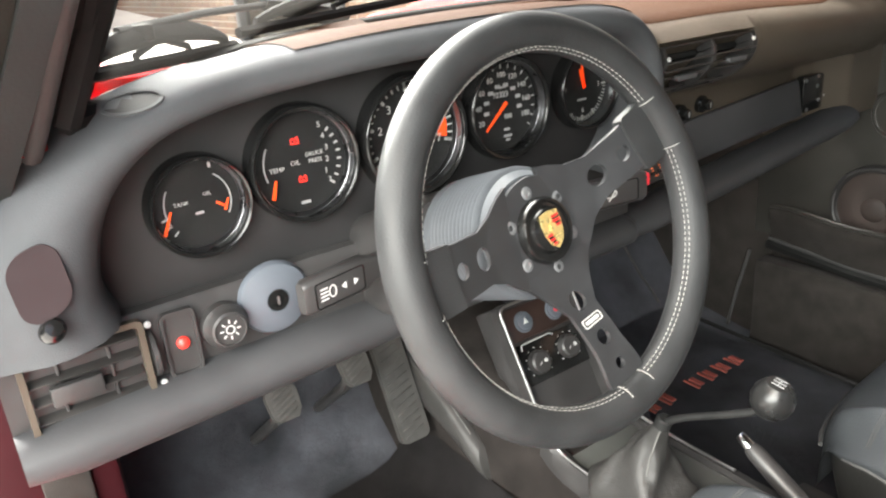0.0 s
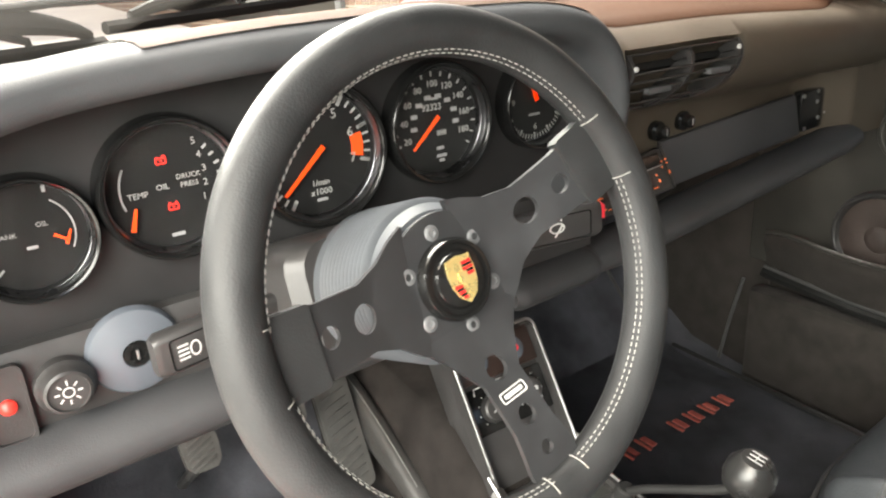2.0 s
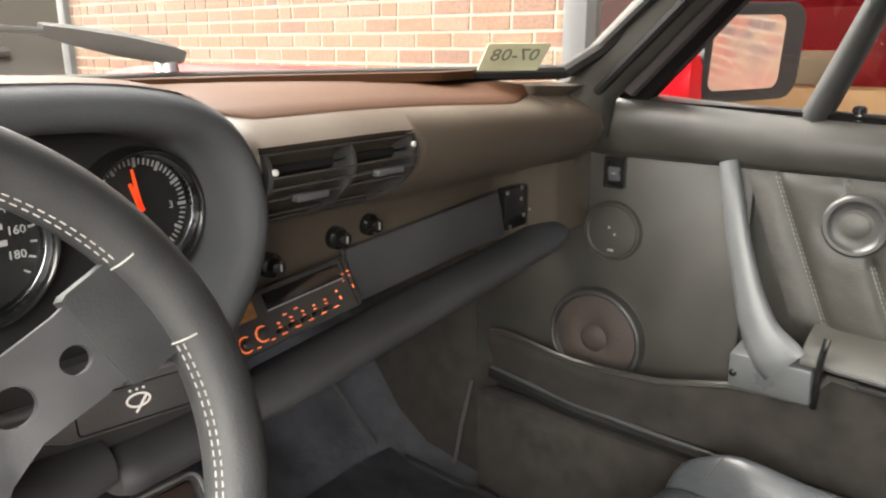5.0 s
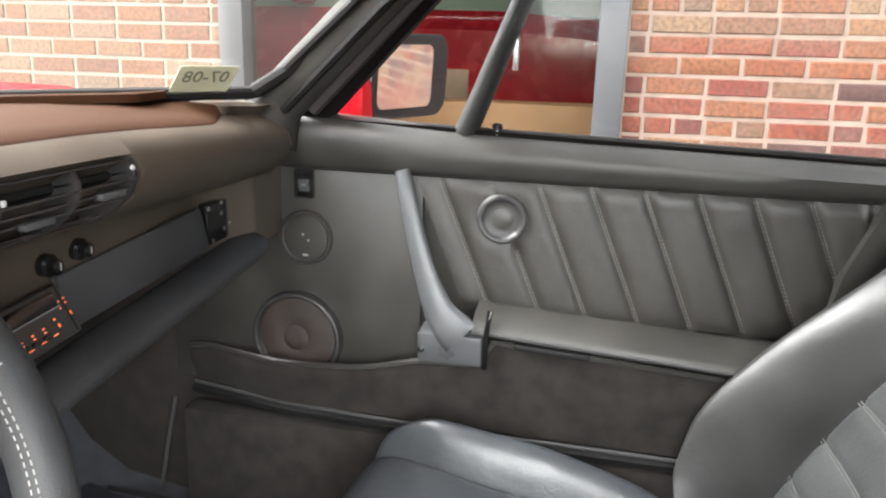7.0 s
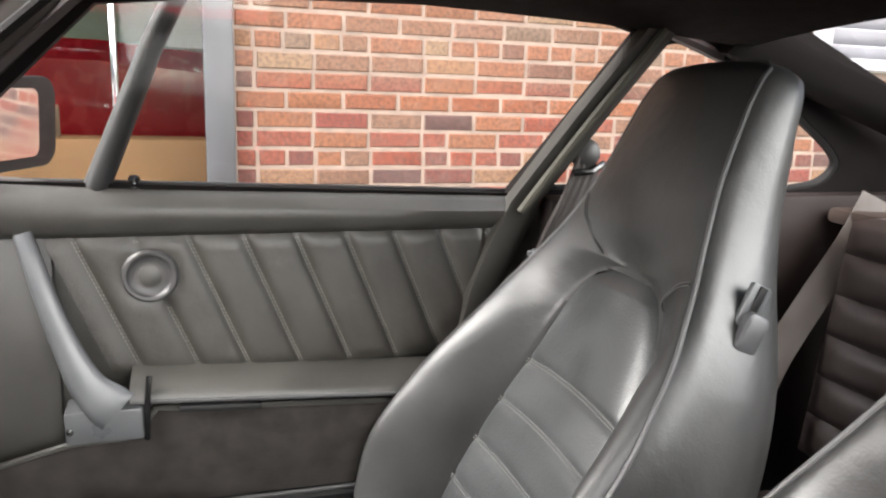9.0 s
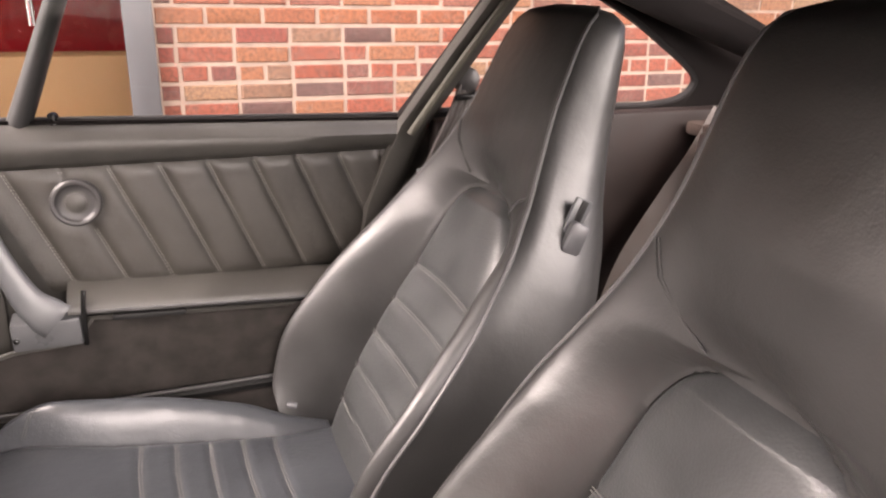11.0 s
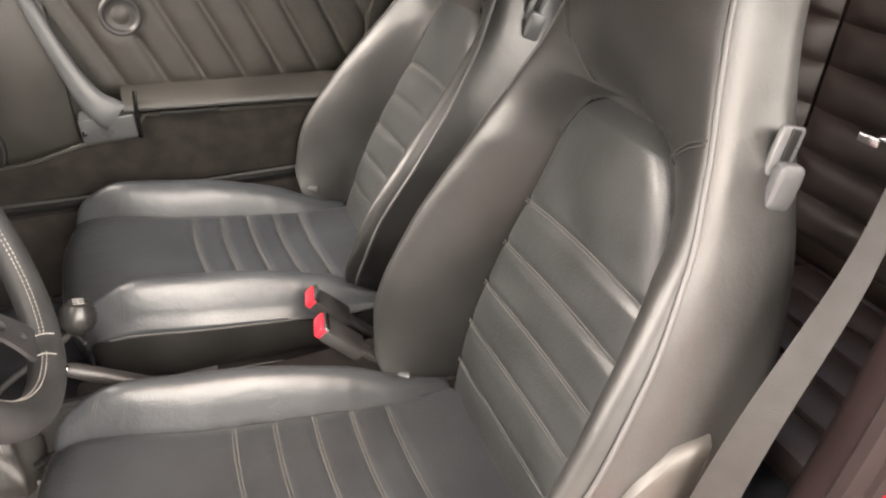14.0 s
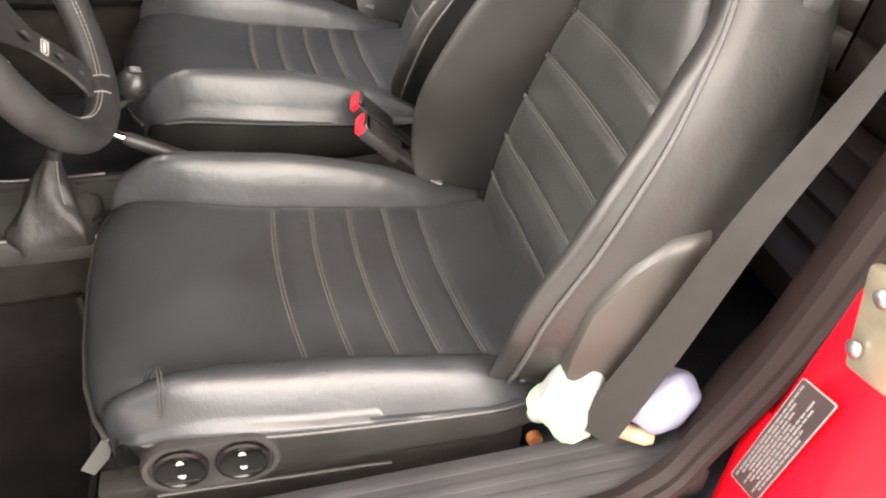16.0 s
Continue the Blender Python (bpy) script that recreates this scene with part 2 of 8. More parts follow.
RUBBER = mat("black_rubber", (0.014, 0.014, 0.014), 0.65, var=0.2, scale=30, bump=0.1, bscale=400, spec=0.3)
PEDAL = mat("pedal_rubber", (0.036, 0.035, 0.033), 0.75, var=0.3, scale=60, bump=0.3, bscale=300)
TUNNEL = mat("tunnel_carpet", (0.020, 0.0175, 0.0165), 0.9, var=0.3, scale=25, bump=0.7, bscale=700, spec=0.06)
WIPER = mat("wiper_black", (0.010, 0.0095, 0.0095), 0.8, var=0.3, scale=40, bump=0.15, bscale=300, spec=0.12)
PILLAR = mat("pillar_vinyl", (0.027, 0.0255, 0.0225), 0.62, var=0.2, scale=14, bump=0.12, bscale=700, grain="voronoi", spec=0.2)
SURROUND = mat("surround_black", (0.0055, 0.0046, 0.0045), 0.75, var=0.2, scale=20, bump=0.15, bscale=400, spec=0.05)
BOOT = mat("boot_leather", (0.032, 0.031, 0.030), 0.5, var=0.25, scale=14, bump=0.15, bscale=500, grain="voronoi", coarse=0.15, cscale=30, spec=0.4)
SIDE_TRIM = mat("side_trim", (0.0105, 0.0075, 0.0070), 0.6, var=0.2, scale=12, bump=0.2, bscale=600, spec=0.15)
# sky reflected on the pillar vinyl, painted as a lighter grey
BEAD = mat("pillar_sky_reflect", (0.045, 0.043, 0.034), 0.7, var=0.15, scale=25, bump=0.08, bscale=400, spec=0.2)
SEAL = mat("grey_seal", (0.034, 0.028, 0.028), 0.6, var=0.15, scale=30, bump=0.1, bscale=400)
RED = mat("red_paint", (0.50, 0.005, 0.012), 0.42, var=0.05, scale=4, coat=0.08, spec=0.15)
# seat piping is plain leather; its highlight is painted as this grey
PIPING = mat("highlit_piping", (0.058, 0.058, 0.058), 0.46, var=0.1, scale=60, spec=0.4)
THREAD = mat("white_thread", (0.28, 0.275, 0.26), 0.8, var=0.1, scale=200)
THREAD_Q = mat("pale_thread", (0.145, 0.141, 0.124), 0.8, var=0.1, scale=200)
THREAD_S = mat("dark_thread", (0.035, 0.035, 0.034), 0.8, var=0.1, scale=200)
THREAD_G = mat("grey_thread", (0.115, 0.115, 0.110), 0.8, var=0.1, scale=200)
BELT = mat("grey_belt", (0.0095, 0.0088, 0.0082), 0.75, var=0.15, scale=40, bump=0.3, bscale=900)
BELT_T = mat("brown_belt", (0.019, 0.0135, 0.011), 0.65, var=0.15, scale=40, bump=0.3, bscale=900)
DIALW = mat("dial_print", (0.34, 0.34, 0.33), 0.6, var=0.05, scale=50)
WHITE = mat("white_print", (0.50, 0.50, 0.49), 0.6, var=0.05, scale=50)
BARS = mat("label_print", (0.15, 0.145, 0.145), 0.6, var=0.1, scale=50)
GREYP = mat("grey_print", (0.30, 0.30, 0.30), 0.6, var=0.05, scale=50)
# needle and red-line paint with an added faint glow, not a lamp
ORANGE = glow_mat("orange_glow_paint", (0.85, 0.075, 0.012), 0.12)
AMBER = glow_mat("amber_lamp", (1.0, 0.22, 0.08), 0.14)
REDLAMP = glow_mat("red_lamp", (0.75, 0.04, 0.03), 0.16)
REDBTN = mat("red_button", (0.72, 0.03, 0.05), 0.35, var=0.06)
GOLD = mat("gold_enamel", (0.75, 0.58, 0.24), 0.3, 0.7, var=0.1, scale=90)
CREST_RED = mat("red_enamel", (0.55, 0.02, 0.02), 0.25, var=0.08)
CONE = mat("speaker_cone", (0.042, 0.030, 0.026), 0.6, var=0.2, scale=30, bump=0.4, bscale=500, grain="voronoi")
CLOTH = mat("white_cloth", (0.24, 0.265, 0.255), 0.9, var=0.05, scale=20, bump=0.4, bscale=300)
PALEWOOD = mat("pale_wood", (0.42, 0.32, 0.20), 0.6, var=0.12, scale=30)
LABEL_P = mat("label_plate", (0.030, 0.022, 0.022), 0.4, var=0.1)
MIRROR = mat("mirror", (0.9, 0.9, 0.9), 0.02, 1.0, var=0.0)
GLASS = glass_mat("glass", (0.96, 0.98, 0.97))
# windscreen veil of glare, built into the glass as a pale film
WSGLASS = glass_mat("hazy_glass", (0.95, 0.96, 0.94), 0.0, 0.012, 0.08, 0.010)
GAUGEGLASS = glass_mat("gauge_glass", (0.97, 0.97, 0.97), 0.05, 0.03, 0.5)
SHOPGLASS = glass_mat("shop_glass", (0.72, 0.70, 0.66), 0.0, 0.012, 0.35)
SHELF = mat("shelf_carpet", (0.030, 0.021, 0.0175), 0.9, var=0.25, scale=20, bump=0.5, bscale=600, spec=0.2)
HEADLINER = mat("headliner", (0.0085, 0.0070, 0.0070), 0.92, var=0.15, scale=30, bump=0.3, bscale=500, spec=0.15)
ALU = mat("grey_frame", (0.024, 0.026, 0.029), 0.55, var=0.08, scale=10, bump=0.05, bscale=200)
MORTAR = mat("mortar", (0.130, 0.096, 0.077), 0.95, var=0.2, scale=14, bump=0.6, bscale=90)
CONCRETE = mat("pale_concrete", (0.36, 0.35, 0.33), 0.9, var=0.12, scale=1.5, bump=0.3, bscale=80)
# mortar copy with the low sun's paleness in its colour
MORTAR_P = mat("sunlit_mortar", (0.175, 0.152, 0.121), 0.95, var=0.15, scale=14, bump=0.6, bscale=90)
SHUTTER = mat("shutter_grey", (0.20, 0.20, 0.22), 0.6, var=0.12, scale=10, bump=0.1, bscale=200)
BRICK = brick_mat("brick")
BRICK_J = brick_mat("brick_joined", True)
STICKER = mat("sticker", (0.60, 0.60, 0.42), 0.6, var=0.08, scale=20)


# ---- mesh helpers ----
def V(*a):
    return Vector(a)


def thing(name, label, category, at=(0, 0, 0), group="", kind=""):
    ob = new(name)
    ob.empty_display_size = 0.05
    ob.location = at
    return tagged(ob, label, category, group, kind)


def origin_of(ob):
    p = Vector((0, 0, 0))
    while ob:
        p += ob.location
        ob = ob.parent
    return p


def finish(bm, name, material, angle=38):
    bmesh.ops.recalc_face_normals(bm, faces=bm.faces)
    me = bpy.data.meshes.new(name)
    bm.to_mesh(me)
    bm.free()
    me.materials.append(material)
    me.shade_smooth()
    me.set_sharp_from_angle(angle=radians(angle))
    return me


def part(name, bm, material, parent=None, label="", angle=38):
    """Links a bmesh in world places as one mesh under a thing or part."""
    if parent:
        bmesh.ops.translate(bm, vec=-origin_of(parent), verts=bm.verts)
    ob = new(name, finish(bm, name, material, angle))
    ob.parent = parent
    if label:
        tagged(ob, label)
    return ob


def solid(name, bm, material, label, category, kind="", angle=38, group=""):
    return tagged(part(name, bm, material, None, "", angle), label, category, group, kind)


def frame_m(o, ex, ey, ez):
    return Matrix(((ex[0], ey[0], ez[0], o[0]), (ex[1], ey[1], ez[1], o[1]), (ex[2], ey[2], ez[2], o[2]), (0, 0, 0, 1)))


def aim(o, axis, upv=(0, 0, 1)):
    """A frame at o whose z goes along axis."""
    z = Vector(axis).normalized()
    up = Vector(upv)
    if abs(z.dot(up)) > 0.98:
        up = Vector((0, 1, 0))
    x = up.cross(z).normalized()
    return frame_m(o, x, z.cross(x), z)


def box(bm, c, s, bev=0.0, m=None, seg=2):
    r = bmesh.ops.create_cube(bm, size=1.0)
    vs = r["verts"]
    bmesh.ops.scale(bm, vec=s, verts=vs)
    if bev:
        es = list({e for v in vs for e in v.link_edges})
        o = bmesh.ops.bevel(bm, geom=es, offset=bev, segments=seg, affect="EDGES", profile=0.5)
        vs = list({v for f in o["faces"] for v in f.verts} | {v for v in vs if v.is_valid})
        seen, stack = set(vs), list(vs)
        while stack:
            for e in stack.pop().link_edges:
                for v in e.verts:
                    if v not in seen:
                        seen.add(v)
                        stack.append(v)
        vs = list(seen)
    bmesh.ops.transform(bm, matrix=(m or Matrix.Translation(c)) if m is None else Matrix.Translation(c) @ m, verts=vs)
    return bm


def newbox(c, s, bev=0.0, m=None, seg=2):
    return box(bmesh.new(), c, s, bev, m, seg)


def loft(bm, rings, closed=True, caps=True):
    rows = [[bm.verts.new(p) for p in ring] for ring in rings]
    k = len(rows[0])
    for a, b in zip(rows, rows[1:]):
        for i in range(k if closed else k - 1):
            j = (i + 1) % k
            bm.faces.new((a[i], a[j], b[j], b[i]))
    if caps and closed:
        bm.faces.new(rows[0][::-1])
        bm.faces.new(rows[-1])
    return bm


def lathe(bm, m, prof, n=40, cap=True):
    """Profile rows (radius, height) turned about the z of m."""
    rings = []
    for r, h in prof:
        rings.append([m @ V(r * math.cos(2 * math.pi * i / n), r * math.sin(2 * math.pi * i / n), h) for i in range(n)])
    return loft(bm, rings, True, cap)


def tube(bm, pts, r, n=10, closed=False, flat=1.0):
    pts = [Vector(p) for p in pts]
    rr = r if isinstance(r, (list, tuple)) else [r] * len(pts)
    rings, side = [], None
    for i, p in enumerate(pts):
        a = pts[i - 1] if i or closed else p
        b = pts[(i + 1) % len(pts)] if i + 1 < len(pts) or closed else p
        t = (b - a).normalized()
        if side is None:
            side = t.orthogonal().normalized()
        side = (side - t * side.dot(t)).normalized()
        up = t.cross(side)
        rings.append([p + rr[i] * (math.cos(2 * math.pi * k / n) * side + flat * math.sin(2 * math.pi * k / n) * up) for k in range(n)])
    if closed:
        rows = [[bm.verts.new(q) for q in ring] for ring in rings]
        for a, b in zip(rows, rows[1:] + rows[:1]):
            for k in range(n):
                j = (k + 1) % n
                bm.faces.new((a[k], a[j], b[j], b[k]))
        return bm
    return loft(bm, rings)


def spline(keys, n):
    """Smooth points through key points (Catmull-Rom), n for each span."""
    k = [Vector(p) for p in keys]
    out = []
    for i in range(len(k) - 1):
        p0, p1, p2, p3 = k[max(i - 1, 0)], k[i], k[i + 1], k[min(i + 2, len(k) - 1)]
        for j in range(n):
            t = j / n
            out.append(0.5 * (2 * p1 + (p2 - p0) * t + (2 * p0 - 5 * p1 + 4 * p2 - p3) * t * t + (3 * p1 - p0 - 3 * p2 + p3) * t**3))
    out.append(k[-1])
    return out


def ip(x, keys):
    """Smooth monotone interpolation of key rows (x, value)."""
    n = len(keys)
    if x <= keys[0][0]:
        return keys[0][1]
    if x >= keys[-1][0]:
        return keys[-1][1]
    d = [(keys[i + 1][1] - keys[i][1]) / (keys[i + 1][0] - keys[i][0]) for i in range(n - 1)]

    def slope(i):
        if i == 0 or i == n - 1:
            return 0.0 if n == 2 else (d[0] if i == 0 else d[-1])
        return 0.0 if d[i - 1] * d[i] <= 0 else 2 * d[i - 1] * d[i] / (d[i - 1] + d[i])

    i = max(k for k in range(n - 1) if keys[k][0] <= x)
    (a, u), (b, v) = keys[i], keys[i + 1]
    h = b - a
    t = (x - a) / h
    return (2 * t**3 - 3 * t * t + 1) * u + (t**3 - 2 * t * t + t) * h * slope(i) + (3 * t * t - 2 * t**3) * v + (t**3 - t * t) * h * slope(i + 1)


def li(x, keys):
    if x <= keys[0][0]:
        return keys[0][1]
    for (a, u), (b, v) in zip(keys, keys[1:]):
        if x <= b:
            return u + (v - u) * (x - a) / (b - a)
    return keys[-1][1]


def slab(bm, m, outline, thick, holes=(), bev=0.0):
    """A flat plate of an outline in m's x, y, from z = 0 to thick, with holes."""
    edges = []
    for loop in (outline, *holes):
        vs = [bm.verts.new((x, y, 0)) for x, y in loop]
        edges += [bm.edges.new((vs[i], vs[(i + 1) % len(vs)])) for i in range(len(vs))]
    out = bmesh.ops.triangle_fill(bm, use_beauty=True, use_dissolve=False, edges=edges)
    fs = [g for g in out["geom"] if isinstance(g, bmesh.types.BMFace)]
    ex = bmesh.ops.extrude_face_region(bm, geom=fs)
    top = [g for g in ex["geom"] if isinstance(g, bmesh.types.BMVert)]
    bmesh.ops.translate(bm, vec=(0, 0, thick), verts=top)
    vs = list({v for e in edges for v in e.verts} | set(top))
    bmesh.ops.transform(bm, matrix=m, verts=vs)
    return bm


def circle2(cx, cy, r, n=24, ry=None):
    return [(cx + r * math.cos(2 * math.pi * i / n), cy + (ry or r) * math.sin(2 * math.pi * i / n)) for i in range(n)]


def rrect(cx, cy, w, h, r, n=5):
    out = []
    for sx, sy, a0 in ((1, 1, 0), (-1, 1, 90), (-1, -1, 180), (1, -1, 270)):
        for i in range(n + 1):
            a = radians(a0 + 90 * i / n)
            out.append((cx + sx * (w / 2 - r) + r * math.cos(a), cy + sy * (h / 2 - r) + r * math.sin(a)))
    return out


def text(bm, s, m, size, thick=0.0003, align="CENTER"):
    """Raised letters of the built-in font, centred at m, in its x, y."""
    cu = bpy.data.curves.new("letters", "FONT")
    cu.body, cu.size, cu.extrude, cu.align_x, cu.align_y = s, size, thick, align, "CENTER"
    cu.resolution_u = 2
    ob = new("letters", cu)
    dg = bpy.context.evaluated_depsgraph_get()
    me = bpy.data.meshes.new_from_object(ob.evaluated_get(dg))
    me.transform(m)
    bm.from_mesh(me)
    bpy.data.objects.remove(ob)
    bpy.data.meshes.remove(me)
    bpy.data.curves.remove(cu)
    return bm


# ---- setting outside ----
def ground_z(y):
    return li(y, [(1.9, 0.0), (8.9, 0.50), (20, 1.04), (60, 2.6)])


gb = bmesh.new()
ys = [-60, -20, -6, 0, 1.9, 3, 5, 7, 8.9, 14, 20, 60, 200]
loft(gb, [[V(x, y, ground_z(y)) for x in (-120, -20, -6, -3, 0, 2.4, 6, 20, 120)] for y in ys], closed=False)
solid("ground", gb, CONCRETE, "pale worn concrete ground beside the brick building", "ground", "structure")

WX = 2.28            # face of the brick wall
BL, BH, JT = 0.2065, 0.0690, 0.0140
OPEN = [(-0.36, 1.17, -0.2, 2.3), (5.1, 7.4, 0.3, 2.6), (-3.75, -2.83, 1.22, 2.1)]


def in_open(y0, y1, z0, z1):
    return any(y1 > a and y0 < b and z1 > c and z0 < d for a, b, c, d in OPEN)


for nm, mt, blocks, lab in (("wall_east", MORTAR, ((-9, -3.75, -0.3, 3.0), (-3.75, -2.83, -0.3, 1.22), (-3.75, -2.83, 2.1, 3.0), (-2.83, -0.36, -0.3, 3.0), (-0.36, 1.17, 2.3, 3.0)), "pinkish mortar behind a red brick wall"),
                            ("wall_east_front", MORTAR_P, ((1.17, 5.1, -0.3, 3.0), (5.1, 7.4, -0.3, 0.3), (5.1, 7.4, 2.6, 3.0), (7.4, 30, -0.3, 3.6)), "mortar behind the front brick wall, painted pale as in sun")):
    wall = bmesh.new()
    for y0, y1, z0, z1 in blocks:
        box(wall, (WX + 0.12, (y0 + y1) / 2, (z0 + z1) / 2), (0.216, y1 - y0, z1 - z0))
    ob = solid(nm, wall, mt, lab, "wall", "structure")
    if nm == "wall_east":
        wall_east = ob


def shop_window(name, y0, y1, z0, z1, mullion=None):
    w = thing(name, "grey-framed shop window with dark reflecting glass in the brick wall", "window", (WX + 0.1, (y0 + y1) / 2, z0), kind="structure")
    fr = bmesh.new()
    for c, s in (((WX + 0.03, y0 + 0.05, (z0 + z1) / 2), (0.12, 0.10, z1 - z0)), ((WX + 0.03, y1 - 0.05, (z0 + z1) / 2), (0.12, 0.10, z1 - z0)),
                 ((WX + 0.03, (y0 + y1) / 2, z1 - 0.05), (0.116, y1 - y0 - 0.2, 0.1)), ((WX + 0.03, (y0 + y1) / 2, z0 + 0.05), (0.116, y1 - y0 - 0.2, 0.1))):
        box(fr, c, s, 0.006)
    part("window_frame", fr, ALU, w)
    part("pane", newbox((WX + 0.05, (y0 + y1) / 2, (z0 + z1) / 2), (0.012, y1 - y0 - 0.19, z1 - z0 - 0.19)), SHOPGLASS, w, "dark reflecting pane")
    return w


w1 = shop_window("window_1", -0.36, 1.17, 0.0, 2.3)
pull = bmesh.new()
tube(pull, [(WX - 0.03, 0.02, 0.99), (WX - 0.03, 0.02, 1.6)], 0.012, 10)
tube(pull, [(WX - 0.03, 0.02, 1.03), (WX + 0.05, 0.02, 1.03)], 0.008, 8)
part("pull_bar", pull, CHROME, w1, "upright chrome pull bar")
part("notice", newbox((WX + 0.080, 0.42, 0.93), (0.004, 0.42, 0.11), 0.001), mat("pale_notice", (0.11, 0.09, 0.075), 0.6, var=0.08), w1, "pale strip on the glass")
shop_window("window_2", 5.1, 7.4, 0.3, 2.6)

# added room behind the glass; its car and strip stand in for a reflection
bm = bmesh.new()
for c, d in (((7.0, 3.0, 1.4), (0.1, 14, 3.4)), ((4.6, -1.6, 1.4), (4.6, 0.1, 3.4)), ((4.6, 9.0, 1.4), (4.6, 0.1, 3.4)), ((4.7, 3.7, 3.05), (4.5, 10.4, 0.1))):
    box(bm, c, d)
solid("pane_room_wall", bm, mat("pane_room_paint", (0.28, 0.25, 0.20), 0.8, var=0.1, scale=1.0), "dim beige walls of a room added behind the glass", "wall", "structure")
bm = bmesh.new()
box(bm, (4.7, 3.7, -0.03), (4.5, 10.4, 0.08))
solid("pane_room_floor", bm, mat("pane_room_tile", (0.45, 0.38, 0.28), 0.4, var=0.08, scale=1.0), "beige floor of a room added behind the glass", "floor", "structure")
oc = thing("reflected_car", "dark red car of the pane's reflection, built behind the glass", "car", (4.2, 1.2, 0.0))
bm = bmesh.new()
loft(bm, [[V(x, y, z) for x, z in ((3.45, 0.30), (3.40, 0.55), (3.42, zt - 0.10), (3.52, zt), (4.2, zt + 0.04), (4.9, zt), (5.0, zt - 0.1), (5.0, 0.30))] for y, zt in ((-0.9, 1.00), (-0.7, 1.18), (0.2, 1.26), (1.5, 1.27), (2.6, 1.22), (3.4, 1.12), (3.7, 0.9))])
part("body", bm, mat("maroon_paint", (0.36, 0.016, 0.03), 0.25, var=0.05, coat=0.6), oc, "glossy dark red body")
bm = bmesh.new()
loft(bm, [[V(x, y, z) for x, z in ((3.55, 1.24), (3.75, zt), (4.65, zt), (4.85, 1.24))] for y, zt in ((-0.5, 1.27), (0.0, 1.62), (1.1, 1.68), (1.9, 1.28))])
part("cabin", bm, mat("teal_glass", (0.26, 0.36, 0.33), 0.7, var=0.06, scale=1.5, spec=0.05), oc, "dark cabin glass")
bm = bmesh.new()
tube(bm, [(3.56, 1.92, 1.29), (3.74, 1.10, 1.69), (3.75, 0.0, 1.64)], 0.03, 8)
part("pillar", bm, STEEL, oc)
part("wing_mirror", newbox((3.40, 1.30, 1.33), (0.16, 0.10, 0.12), 0.03), mat("maroon_mirror", (0.22, 0.012, 0.02), 0.3, var=0.05), oc)
bm = bmesh.new()
box(bm, (2.95, 0.35, 0.42), (0.25, 1.3, 0.84), 0.01)
solid("reflected_strip", bm, mat("beige_board", (0.42, 0.28, 0.18), 0.6, var=0.1, scale=3), "low beige block for the strip reflected in the pane", "counter")

lv = thing("louvre_vent", "grey slatted louvre vent set in the brick wall", "vent", (WX, -3.29, 1.22))
fr = bmesh.new()
for c, s in (((WX - 0.01, -3.72, 1.66), (0.07, 0.06, 0.88)), ((WX - 0.01, -2.86, 1.66), (0.07, 0.06, 0.88)), ((WX - 0.01, -3.29, 1.25), (0.066, 0.80, 0.05)), ((WX - 0.01, -3.29, 2.07), (0.066, 0.80, 0.05))):
    box(fr, c, s, 0.004)
part("frame", fr, SHUTTER, lv)
for i in range(11):
    part("slat", newbox((WX + 0.03, -3.29, 1.30 + 0.072 * i), (0.012, 0.80, 0.085), 0.003, Euler((0, radians(-38), 0)).to_matrix().to_4x4()), SHUTTER, lv)

# unseen wall, added to darken what the shop window reflects
bm = bmesh.new()
box(bm, (-16, 2, 3.2), (0.5, 60, 6.8))
solid("unseen_wall_west", bm, mat("opposite_render", (0.20, 0.21, 0.19), 0.9, var=0.25, scale=0.6, bump=0.3, bscale=20), "unseen wall added to keep bright sky out of the shop glass", "wall", "structure")

# ---- car shell: right side is +x, forward is +y ----
car = thing("car", "red two-door sports car body, driver's door opening without its door", "car", (0, -0.3, 0))


def side_x(z):
    return 0.70 - max(0.0, z - 0.90) * 0.33


def body_ring(y, sgn, z_top):
    return [V(sgn * x, y, z) for x, z in ((0.70, z_top), (0.755, z_top - 0.01), (0.80, z_top - 0.08), (0.825, 0.66), (0.835, 0.52), (0.80, 0.40), (0.775, 0.30), (0.74, 0.235), (0.70, 0.235))]


def body_side(name, sgn, y0, y1, n):
    bm = bmesh.new()
    rings = []
    for i in range(n + 1):
        y = y0 + (y1 - y0) * i / n
        rings.append(body_ring(y, sgn, ip(y, [(-2.2, 0.72), (-1.4, 0.88), (-0.7, 0.895), (0.2, 0.915), (0.6, 0.93)])))
    loft(bm, rings, closed=False)
    r = bmesh.ops.solidify(bm, geom=bm.faces[:], thickness=0.004)
    return part(name, bm, RED, car)


body_side("door_skin", 1, -0.74, 0.42, 8)
body_side("rear_quarter", 1, -2.2, -0.745, 12)
body_side("rear_quarter", -1, -2.2, -0.78, 12)
